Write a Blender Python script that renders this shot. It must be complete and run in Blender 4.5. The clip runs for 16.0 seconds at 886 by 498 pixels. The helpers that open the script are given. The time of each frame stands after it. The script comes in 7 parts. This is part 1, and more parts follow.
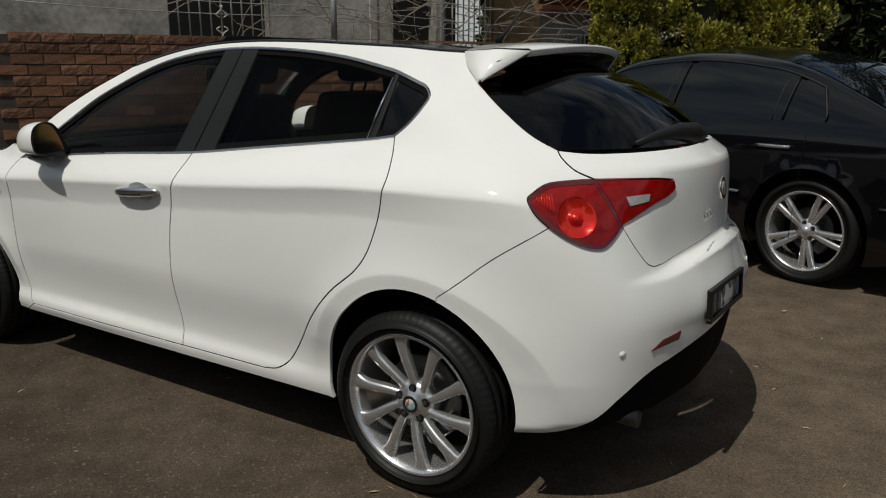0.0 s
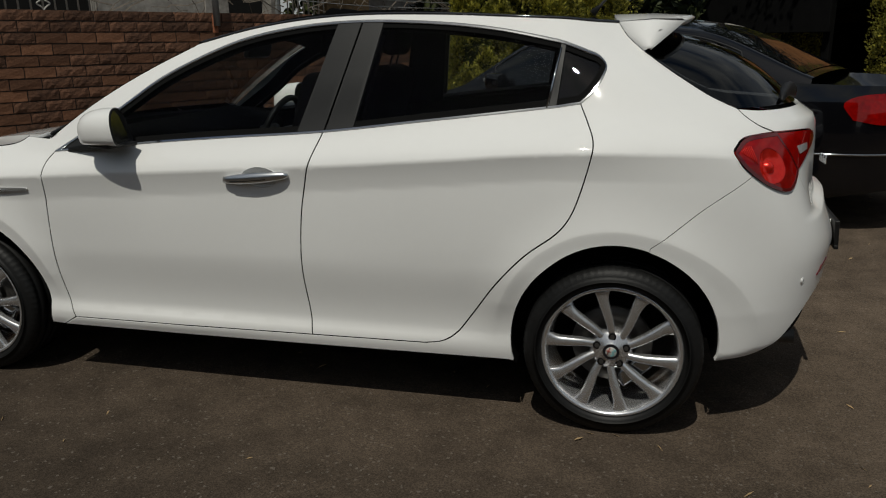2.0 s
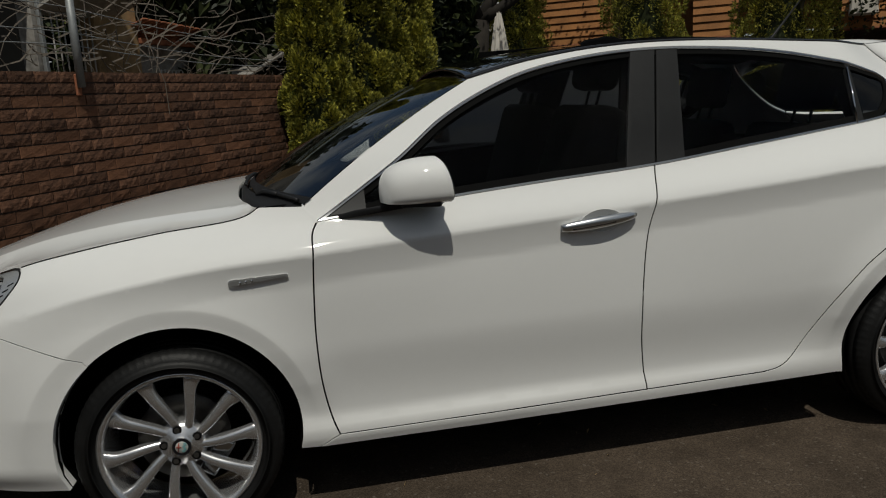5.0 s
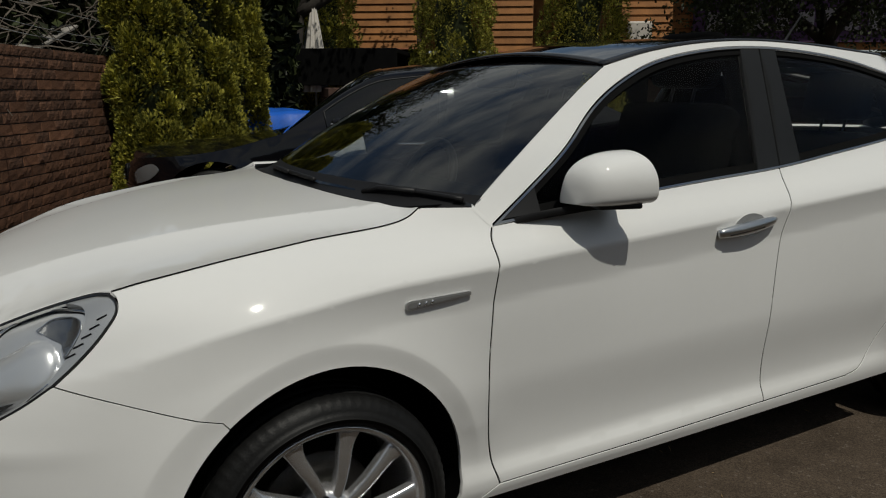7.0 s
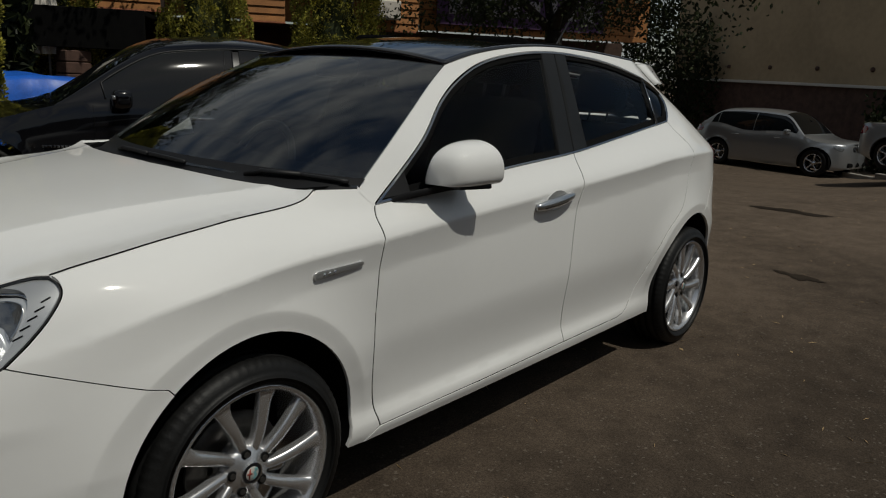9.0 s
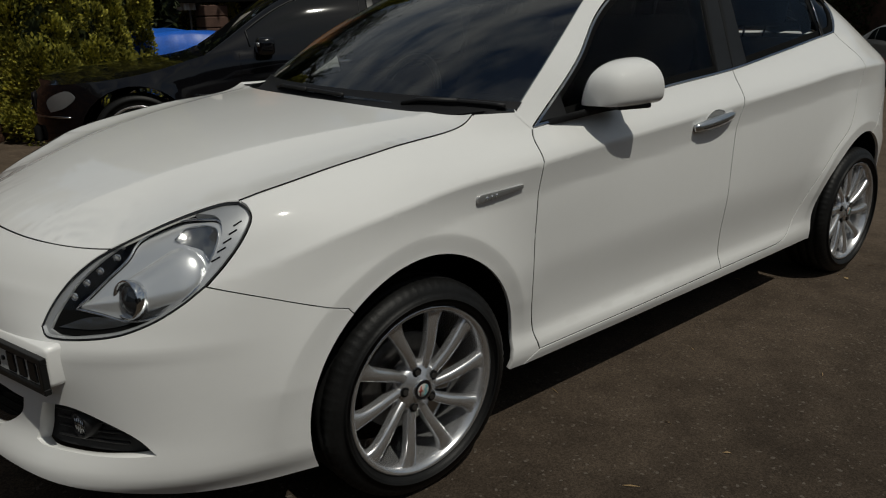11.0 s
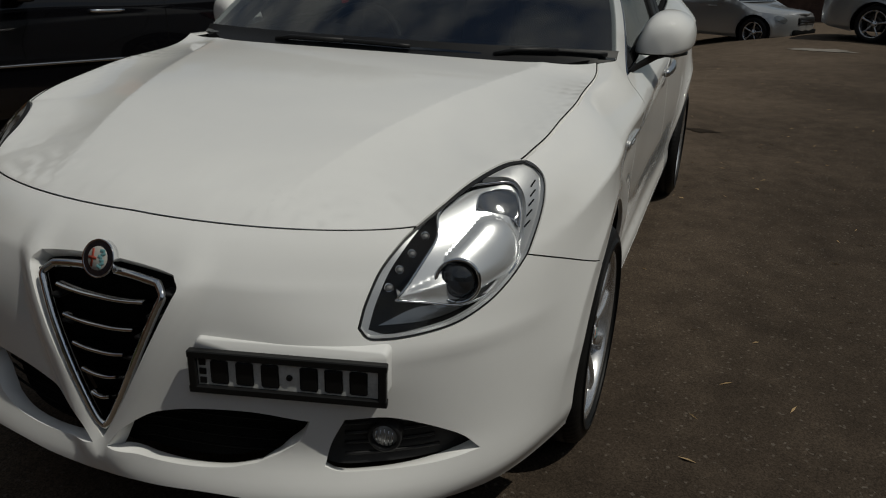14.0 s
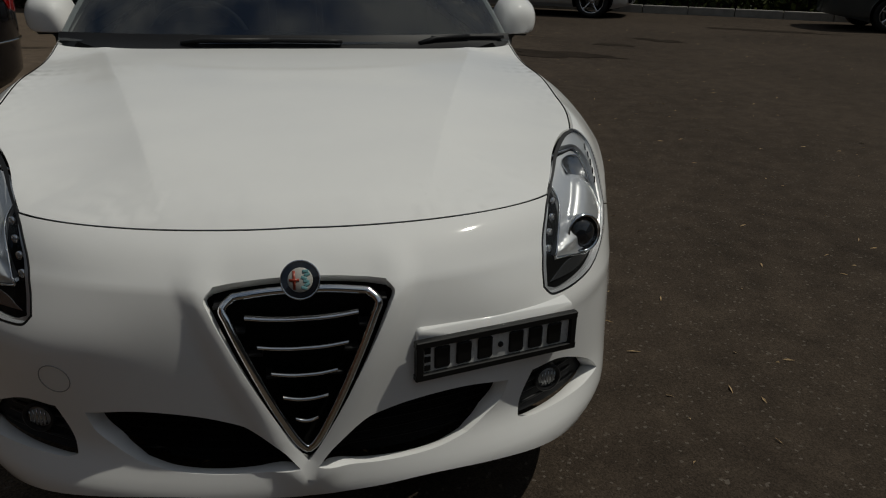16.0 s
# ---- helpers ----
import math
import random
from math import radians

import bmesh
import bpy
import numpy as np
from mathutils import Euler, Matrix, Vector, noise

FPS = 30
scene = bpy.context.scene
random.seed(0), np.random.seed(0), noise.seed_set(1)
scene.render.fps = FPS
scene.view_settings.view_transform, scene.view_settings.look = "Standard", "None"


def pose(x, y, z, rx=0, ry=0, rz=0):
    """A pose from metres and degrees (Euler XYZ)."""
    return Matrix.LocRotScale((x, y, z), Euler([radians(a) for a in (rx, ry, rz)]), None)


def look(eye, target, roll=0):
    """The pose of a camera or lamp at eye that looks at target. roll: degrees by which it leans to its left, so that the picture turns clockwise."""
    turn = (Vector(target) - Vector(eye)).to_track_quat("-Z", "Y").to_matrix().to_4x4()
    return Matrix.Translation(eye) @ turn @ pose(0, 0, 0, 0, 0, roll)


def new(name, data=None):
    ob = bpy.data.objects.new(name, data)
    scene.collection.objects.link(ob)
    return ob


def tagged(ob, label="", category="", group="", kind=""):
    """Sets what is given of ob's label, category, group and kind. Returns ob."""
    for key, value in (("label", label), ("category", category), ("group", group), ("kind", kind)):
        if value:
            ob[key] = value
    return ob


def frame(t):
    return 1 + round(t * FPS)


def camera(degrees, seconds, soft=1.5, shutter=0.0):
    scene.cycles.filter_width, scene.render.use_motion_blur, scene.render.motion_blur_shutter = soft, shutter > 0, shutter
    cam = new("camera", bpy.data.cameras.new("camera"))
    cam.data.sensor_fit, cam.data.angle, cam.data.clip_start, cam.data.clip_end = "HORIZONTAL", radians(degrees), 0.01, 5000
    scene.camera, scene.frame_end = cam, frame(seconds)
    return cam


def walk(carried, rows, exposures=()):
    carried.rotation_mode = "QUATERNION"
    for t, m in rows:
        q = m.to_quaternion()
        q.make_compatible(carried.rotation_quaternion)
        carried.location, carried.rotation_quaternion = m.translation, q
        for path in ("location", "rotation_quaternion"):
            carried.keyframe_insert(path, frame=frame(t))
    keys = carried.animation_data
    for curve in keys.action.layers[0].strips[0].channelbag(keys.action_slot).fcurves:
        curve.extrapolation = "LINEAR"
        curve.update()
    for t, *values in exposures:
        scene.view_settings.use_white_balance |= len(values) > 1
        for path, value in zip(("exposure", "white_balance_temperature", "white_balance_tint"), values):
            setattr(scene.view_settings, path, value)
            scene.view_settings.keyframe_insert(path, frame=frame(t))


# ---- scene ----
cam = camera(60.7, 16.0, soft=1.1)
PATH = [
    (0, (2.591, -2.637, 1.349), (1.553, -0.993, 0.881), 0.1),
    (0.5, (2.367, -2.81, 1.352), (1.467, -1.091, 0.866), -2.8),
    (1, (1.987, -2.94, 1.347), (1.173, -1.169, 0.903), -5.5),
    (1.5, (1.67, -3.168, 1.335), (1.08, -1.32, 0.847), -2.5),
    (2, (1.346, -3.285, 1.347), (0.879, -1.415, 0.814), -0.9),
    (2.5, (0.929, -3.312, 1.341), (0.572, -1.393, 0.905), -4.7),
    (3, (0.473, -3.361, 1.332), (0.284, -1.43, 0.847), -2.1),
    (3.5, (0.121, -3.317, 1.313), (0.048, -1.368, 0.87), 0.1),
    (4, (-0.283, -3.207, 1.321), (-0.185, -1.255, 0.897), -0.8),
    (4.2, (-0.431, -3.194, 1.307), (-0.29, -1.242, 0.894), -1.9),
    (6.3, (-1.556, -2.605, 1.303), (-0.694, -0.851, 0.877), 2.0),
    (6.5, (-1.652, -2.529, 1.293), (-0.741, -0.811, 0.822), 2.8),
    (7, (-1.877, -2.29, 1.27), (-0.898, -0.594, 0.862), 0.1),
    (7.5, (-2.078, -2.155, 1.271), (-1.053, -0.504, 0.8), -0.1),
    (8, (-2.354, -2.114, 1.285), (-1.196, -0.571, 0.757), -1.7),
    (8.5, (-2.418, -2.138, 1.326), (-0.99, -0.837, 0.807), 0.2),
    (9, (-2.352, -2.288, 1.335), (-0.866, -1.033, 0.87), 2.8),
    (9.5, (-2.33, -2.346, 1.328), (-0.885, -1.057, 0.827), 2.0),
    (10, (-2.368, -2.326, 1.296), (-1.03, -0.933, 0.775), 1.3),
    (10.2, (-2.392, -2.305, 1.287), (-1.172, -0.816, 0.745), 0.9),
    (12.3, (-2.591, -1.923, 1.285), (-1.305, -0.581, 0.546), -3.4),
    (12.5, (-2.658, -1.825, 1.288), (-1.342, -0.494, 0.583), -2.5),
    (13, (-2.796, -1.51, 1.263), (-1.331, -0.321, 0.597), -2.5),
    (13.5, (-2.963, -1.251, 1.251), (-1.37, -0.24, 0.588), 1.0),
    (14, (-3.22, -1.062, 1.258), (-1.468, -0.414, 0.542), 1.8),
    (14.5, (-3.314, -0.814, 1.245), (-1.482, -0.383, 0.568), 0.4),
    (15, (-3.364, -0.537, 1.266), (-1.463, -0.407, 0.66), -0.3),
    (15.5, (-3.484, -0.263, 1.295), (-1.631, -0.467, 0.57), 2.3),
    (16, (-3.509, -0.023, 1.287), (-1.683, -0.365, 0.548), 1.3),
]
walk(cam, [(t, look(eye, target, roll)) for t, eye, target, roll in PATH],
     [(0, 0.14, 6700, 5), (1.5, -0.07, 6700, 5), (3.5, -0.39, 6700, 5), (7.0, -0.27, 6700, 5), (9.0, -0.37, 6700, 5), (12.5, -0.46, 6700, 5), (16.0, -0.58, 6700, 5)])

# ---- light: midday sun from the near side of the car, blue sky with cloud ----
SUN = Vector((-0.04, -0.56, 1.0)).normalized()          # towards the sun
world = bpy.data.worlds.new("sky")
scene.world = world
world.use_nodes = True
wn, wl = world.node_tree.nodes, world.node_tree.links
sky = wn.new("ShaderNodeTexSky")
sky.sky_type, sky.sun_disc = "NISHITA", False
sky.sun_elevation, sky.sun_rotation = math.asin(SUN.z), math.atan2(SUN.x, SUN.y)
wco, wmap, wnoise, wramp, wmix = (wn.new("ShaderNode" + k) for k in ("TexCoord", "Mapping", "TexNoise", "ValToRGB", "MixRGB"))
wmap.inputs["Scale"].default_value = (1.6, 1.6, 4.0)
wnoise.inputs["Scale"].default_value, wnoise.inputs["Detail"].default_value, wnoise.inputs["Roughness"].default_value = 1.7, 7, 0.6
wramp.color_ramp.elements[0].position, wramp.color_ramp.elements[1].position = 0.40, 0.62
wmix.inputs["Color2"].default_value = (6.8, 7.05, 7.3, 1)
wl.new(wco.outputs["Generated"], wmap.inputs["Vector"])
wl.new(wmap.outputs["Vector"], wnoise.inputs["Vector"])
wl.new(wnoise.outputs["Fac"], wramp.inputs["Fac"])
wl.new(wramp.outputs["Color"], wmix.inputs["Fac"])
wl.new(sky.outputs["Color"], wmix.inputs["Color1"])
wl.new(wmix.outputs["Color"], wn["Background"].inputs["Color"])
wn["Background"].inputs["Strength"].default_value = 0.05
sun = new("sun", bpy.data.lights.new("sun", "SUN"))
sun.data.energy, sun.data.angle, sun.data.color = 2.6, radians(0.53), (1.0, 0.96, 0.90)
sun.matrix_world = look(SUN * 30, (0, 0, 0))


# ---- materials ----
def material(name, colour, rough=0.5, metal=0.0, vary=0.0, scale=8.0, bump=0.0, bump_scale=60.0, coat=0.0, spec=0.5, second=None, fine=0.0, random_piece=0.0, transmission=0.0, ior=1.45, grit=0.0, pale_ramp=0.0, mottle=0.0):
    """A surface with colour variation at two scales, fine relief and gloss."""
    m = bpy.data.materials.new(name)
    m.use_nodes = True
    n, l = m.node_tree.nodes, m.node_tree.links
    b = n["Principled BSDF"]
    b.inputs["Base Color"].default_value = (*colour, 1)
    b.inputs["Roughness"].default_value, b.inputs["Metallic"].default_value = rough, metal
    b.inputs["Coat Weight"].default_value, b.inputs["Coat Roughness"].default_value = coat, 0.03
    b.inputs["Specular IOR Level"].default_value, b.inputs["IOR"].default_value = spec, ior
    b.inputs["Transmission Weight"].default_value = transmission
    co = n.new("ShaderNodeTexCoord")
    if vary or second:
        big, small = n.new("ShaderNodeTexNoise"), n.new("ShaderNodeTexNoise")
        big.inputs["Scale"].default_value, big.inputs["Detail"].default_value = scale, 6
        small.inputs["Scale"].default_value, small.inputs["Detail"].default_value = scale * 11, 4
        l.new(co.outputs["Object"], big.inputs["Vector"])
        l.new(co.outputs["Object"], small.inputs["Vector"])
        add = n.new("ShaderNodeMath")
        add.operation = "MULTIPLY_ADD"
        add.inputs[1].default_value = 0.5 + fine
        l.new(small.outputs["Fac"], add.inputs[0])
        l.new(big.outputs["Fac"], add.inputs[2])
        ramp = n.new("ShaderNodeValToRGB")
        ramp.color_ramp.elements[0].position, ramp.color_ramp.elements[1].position = 0.48 + fine / 3, 1.02 + fine / 2
        a = tuple(max(0.0, c * (1 - vary)) for c in colour)
        z = second or tuple(min(1.0, c * (1 + vary)) for c in colour)
        ramp.color_ramp.elements[0].color, ramp.color_ramp.elements[1].color = (*a, 1), (*z, 1)
        l.new(add.outputs[0], ramp.inputs["Fac"])
        last = ramp.outputs["Color"]
        if random_piece:
            info, hsv, rng = n.new("ShaderNodeObjectInfo"), n.new("ShaderNodeHueSaturation"), n.new("ShaderNodeMapRange")
            rng.inputs["To Min"].default_value, rng.inputs["To Max"].default_value = 1 - random_piece, 1 + random_piece
            l.new(info.outputs["Random"], rng.inputs["Value"])
            l.new(rng.outputs[0], hsv.inputs["Value"])
            l.new(last, hsv.inputs["Color"])
            last = hsv.outputs["Color"]
        if grit:
            stone, mul, sr = n.new("ShaderNodeTexVoronoi"), n.new("ShaderNodeMixRGB"), n.new("ShaderNodeMapRange")
            stone.inputs["Scale"].default_value = 230
            sep = n.new("ShaderNodeSeparateColor")
            sr.inputs["To Min"].default_value, sr.inputs["To Max"].default_value = 1 - grit, 1 + grit
            mul.blend_type, mul.inputs[0].default_value = "MULTIPLY", 1.0
            l.new(co.outputs["Object"], stone.inputs["Vector"])
            l.new(stone.outputs["Color"], sep.inputs[0])
            l.new(sep.outputs[0], sr.inputs["Value"])
            l.new(last, mul.inputs[1])
            l.new(sr.outputs[0], mul.inputs[2])
            last = mul.outputs[0]
        if pale_ramp:                                          # asphalt grows paler along a slanted axis, with a wavering edge
            dot, far_, dm = n.new("ShaderNodeVectorMath"), n.new("ShaderNodeMapRange"), n.new("ShaderNodeMixRGB")
            dot.operation, dot.inputs[1].default_value = "DOT_PRODUCT", (0.25, 0.95, 0)
            wob = n.new("ShaderNodeMath")
            wob.operation, wob.inputs[1].default_value = "MULTIPLY_ADD", 2.2
            far_.inputs["From Min"].default_value, far_.inputs["From Max"].default_value = -0.6, 2.4
            far_.inputs["To Min"].default_value, far_.inputs["To Max"].default_value = 1.0, 1 + pale_ramp
            far_.interpolation_type = "SMOOTHSTEP"
            dm.blend_type, dm.inputs[0].default_value = "MULTIPLY", 1.0
            l.new(co.outputs["Object"], dot.inputs[0])
            l.new(big.outputs["Fac"], wob.inputs[0])
            l.new(dot.outputs["Value"], wob.inputs[2])
            l.new(wob.outputs[0], far_.inputs["Value"])
            l.new(last, dm.inputs[1])
            l.new(far_.outputs[0], dm.inputs[2])
            last = dm.outputs[0]
        if mottle:                                         # blotches a hand wide, and scattered pale stones
            blot, br, bmul = n.new("ShaderNodeTexNoise"), n.new("ShaderNodeMapRange"), n.new("ShaderNodeMixRGB")
            blot.inputs["Scale"].default_value, blot.inputs["Detail"].default_value, blot.inputs["Roughness"].default_value = 6.0, 9, 0.72
            br.inputs["From Min"].default_value, br.inputs["From Max"].default_value = 0.32, 0.68
            br.inputs["To Min"].default_value, br.inputs["To Max"].default_value = 1 - mottle, 1 + mottle
            bmul.blend_type, bmul.inputs[0].default_value = "MULTIPLY", 1.0
            l.new(co.outputs["Object"], blot.inputs["Vector"])
            l.new(blot.outputs["Fac"], br.inputs["Value"])
            l.new(last, bmul.inputs[1])
            l.new(br.outputs[0], bmul.inputs[2])
            chip, csep, cr, cmix = n.new("ShaderNodeTexVoronoi"), n.new("ShaderNodeSeparateColor"), n.new("ShaderNodeMapRange"), n.new("ShaderNodeMixRGB")
            chip.inputs["Scale"].default_value = 120
            cr.inputs["From Min"].default_value, cr.inputs["From Max"].default_value = 0.965, 0.985
            cr.inputs["To Max"].default_value = 0.4
            cmix.inputs["Color2"].default_value = (0.19, 0.165, 0.14, 1)
            l.new(co.outputs["Object"], chip.inputs["Vector"])
            l.new(chip.outputs["Color"], csep.inputs[0])
            l.new(csep.outputs[1], cr.inputs["Value"])
            l.new(cr.outputs[0], cmix.inputs["Fac"])
            l.new(bmul.outputs[0], cmix.inputs["Color1"])
            last = cmix.outputs[0]
        l.new(last, b.inputs["Base Color"])
    if bump:
        tex, bp = n.new("ShaderNodeTexNoise"), n.new("ShaderNodeBump")
        tex.inputs["Scale"].default_value, tex.inputs["Detail"].default_value = bump_scale, 5
        bp.inputs["Strength"].default_value, bp.inputs["Distance"].default_value = bump, 0.01
        l.new(co.outputs["Object"], tex.inputs["Vector"])
        l.new(tex.outputs["Fac"], bp.inputs["Height"])
        l.new(bp.outputs["Normal"], b.inputs["Normal"])
    return m


def glass(name, tint, face=0.04, rough=0.0):
    """A thin tinted pane: part clear, with a mirror-like skin that grows at grazing angles."""
    m = bpy.data.materials.new(name)
    m.use_nodes = True
    n, l = m.node_tree.nodes, m.node_tree.links
    n.remove(n["Principled BSDF"])
    clear, gloss, edge, power, grow, mixer = (n.new("ShaderNode" + k) for k in ("BsdfTransparent", "BsdfGlossy", "LayerWeight", "Math", "Math", "MixShader"))
    clear.inputs["Color"].default_value = (*tint, 1)
    gloss.inputs["Roughness"].default_value = rough
    edge.inputs["Blend"].default_value = 0.5
    power.operation, power.inputs[1].default_value = "POWER", 5.0
    grow.operation, grow.inputs[1].default_value, grow.inputs[2].default_value = "MULTIPLY_ADD", 1 - face, face
    l.new(edge.outputs["Facing"], power.inputs[0])
    l.new(power.outputs[0], grow.inputs[0])
    l.new(grow.outputs[0], mixer.inputs[0])
    l.new(clear.outputs[0], mixer.inputs[1])
    l.new(gloss.outputs[0], mixer.inputs[2])
    l.new(mixer.outputs[0], n["Material Output"].inputs["Surface"])
    return m


PAINT = material("white_paint", (0.80, 0.80, 0.788), 0.5, coat=1.0, spec=0.12, vary=0.012, scale=3)
PAINT.node_tree.nodes["Principled BSDF"].inputs["Coat Roughness"].default_value = 0.045
BLACK_PAINT = material("black_paint", (0.003, 0.003, 0.004), 0.15, coat=0.7, spec=0.2)
SILVER_PAINT = material("silver_paint", (0.42, 0.43, 0.44), 0.3, metal=0.6, coat=0.7)
GREY_PAINT = material("grey_paint", (0.30, 0.31, 0.32), 0.3, metal=0.6, coat=0.7)
DARK_PAINT = material("dark_green_paint", (0.03, 0.035, 0.035), 0.3, coat=0.6)
PLASTIC = material("black_plastic", (0.011, 0.011, 0.012), 0.5, spec=0.35, bump=0.05, bump_scale=300)
PILLAR = material("satin_pillar_film", (0.013, 0.0133, 0.0138), 0.45, spec=0.25, vary=0.08, scale=40)
RUBBER = material("tyre_rubber", (0.009, 0.009, 0.009), 0.5, spec=0.25, vary=0.3, scale=14, bump=0.1, bump_scale=160)
CHROME = material("chrome", (0.80, 0.81, 0.82), 0.08, metal=1.0)
SATIN = material("satin_chrome", (0.46, 0.47, 0.48), 0.10, metal=1.0)
HANDLE = material("brushed_handle", (0.70, 0.71, 0.72), 0.28, metal=1.0, vary=0.05, scale=30)
ALLOY = material("silver_alloy", (0.67, 0.67, 0.68), 0.27, metal=0.85, coat=0.3, vary=0.05, scale=10)
DARK_METAL = material("brake_iron", (0.10, 0.095, 0.09), 0.5, metal=0.8, vary=0.3, scale=20)
LINER = material("dark_lining", (0.005, 0.005, 0.005), 0.85, spec=0.1)
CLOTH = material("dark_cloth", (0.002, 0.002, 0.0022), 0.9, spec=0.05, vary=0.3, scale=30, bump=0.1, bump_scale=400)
SHROUD = material("satin_silver_shroud", (0.56, 0.565, 0.57), 0.32, metal=0.6, coat=0.4)
RED_LENS = material("red_lens", (0.15, 0.001, 0.001), 0.05, coat=0.6, spec=0.2, vary=0.3, scale=4, second=(0.34, 0.003, 0.002))
RED_BRIGHT = material("bright_red_lens", (0.72, 0.012, 0.008), 0.16, metal=0.55, coat=0.6, vary=0.2, scale=9, second=(0.92, 0.035, 0.02))
RED_DARK = material("deep_red_lens", (0.09, 0.002, 0.003), 0.1, coat=1.0)
REFLECTOR = material("silver_reflector", (0.74, 0.75, 0.76), 0.26, metal=0.62, coat=0.3)
WHITE_LENS = material("ribbed_white_lens", (0.34, 0.34, 0.34), 0.15, coat=1.0, vary=0.2, scale=60)
LENS_GREY = material("grey_ribbed_lens", (0.30, 0.305, 0.31), 0.16, metal=0.9, bump=0.15, bump_scale=45)
LAMP_GLASS = glass("lamp_cover_glass", (0.93, 0.94, 0.95), 0.03)
SCREEN_GLASS = glass("windscreen_glass", (0.42, 0.45, 0.45), 0.17)
SIDE_GLASS = glass("side_window_glass", (0.86, 0.875, 0.865), 0.009)
TINT_GLASS = glass("tinted_rear_glass", (0.05, 0.053, 0.056), 0.045)
ROOF_GLASS = material("black_roof_glass", (0.006, 0.006, 0.007), 0.03, coat=1.0, spec=0.8)
EMBLEM_BLUE = material("emblem_blue", (0.010, 0.011, 0.015), 0.2, coat=1.0)
EMBLEM_WHITE = material("emblem_white", (0.45, 0.44, 0.41), 0.3)
EMBLEM_RED = material("emblem_red", (0.30, 0.05, 0.03), 0.3)
EMBLEM_GREEN = material("emblem_teal", (0.16, 0.34, 0.36), 0.3)
PLATE_GREY = material("plate_face", (0.58, 0.58, 0.56), 0.45, vary=0.25, scale=14)
PLATE_DIM = material("dull_plate_marks", (0.15, 0.15, 0.145), 0.5, vary=0.2, scale=14)
PLATE_BLACK = material("plate_black", (0.010, 0.010, 0.010), 0.4, spec=0.3)
ASPHALT = material("asphalt", (0.0445, 0.0338, 0.0250), 0.95, spec=0.12, vary=0.20, scale=0.55, bump=0.35, bump_scale=190, fine=0.2, grit=0.35, pale_ramp=1.15, mottle=0.17)
PATCH = material("asphalt_patch", (0.030, 0.0235, 0.0180), 0.95, spec=0.05, vary=0.3, scale=2.0, bump=0.4, bump_scale=150)
STRAW = material("dry_leaf_litter", (0.36, 0.25, 0.13), 0.8, vary=0.3, scale=5)

# ---- body surface of the white car: distance from a spine on the centre line, by feature lines ----
XF, XR, AF, AR = -1.3, 1.1, 0.9, 0.95        # ends of the spine; arc scales of the nose and tail
S0, S1 = XF - AF * math.pi / 2, XR + AR * math.pi / 2
WHEEL_F, WHEEL_R, WHEEL_Z = -1.317, 1.317, 0.315


def nose(deg):
    return XF - AF * radians(90 - deg)


def tail(deg):
    return XR + AR * radians(deg)


def pchip(xs, ys, x):
    """Monotone cubic through (xs, ys), for arrays."""
    xs, ys, x = np.asarray(xs, float), np.asarray(ys, float), np.asarray(x, float)
    h, d = np.diff(xs), np.diff(ys) / np.diff(xs)
    m = np.zeros(len(xs))
    m[0], m[-1] = d[0], d[-1]
    for i in range(1, len(xs) - 1):
        if d[i - 1] * d[i] > 0:
            a, b = 2 * h[i] + h[i - 1], h[i] + 2 * h[i - 1]
            m[i] = (a + b) / (a / d[i - 1] + b / d[i])
    i = np.clip(np.searchsorted(xs, x) - 1, 0, len(h) - 1)
    t = np.clip((x - xs[i]) / h[i], 0, 1)
    return (ys[i] * (1 + 2 * t) * (1 - t) ** 2 + m[i] * h[i] * t * (1 - t) ** 2
            + ys[i + 1] * t * t * (3 - 2 * t) + m[i + 1] * h[i] * t * t * (t - 1))


def spline(xs, ys, x):
    """Smooth (Catmull-Rom) curve through (xs, ys), for arrays."""
    xs, ys, x = np.asarray(xs, float), np.asarray(ys, float), np.asarray(x, float)
    h = np.diff(xs)
    m = np.gradient(ys, xs)
    i = np.clip(np.searchsorted(xs, x) - 1, 0, len(h) - 1)
    t = np.clip((x - xs[i]) / h[i], 0, 1)
    return (ys[i] * (1 + 2 * t) * (1 - t) ** 2 + m[i] * h[i] * t * (1 - t) ** 2
            + ys[i + 1] * t * t * (3 - 2 * t) + m[i + 1] * h[i] * t * t * (t - 1))


STATIONS = [nose(0), nose(16), nose(33), nose(46), nose(60), nose(75), XF, -0.85, -0.3, 0.2, 0.7, XR, tail(20), tail(38), tail(53), tail(70), S1]
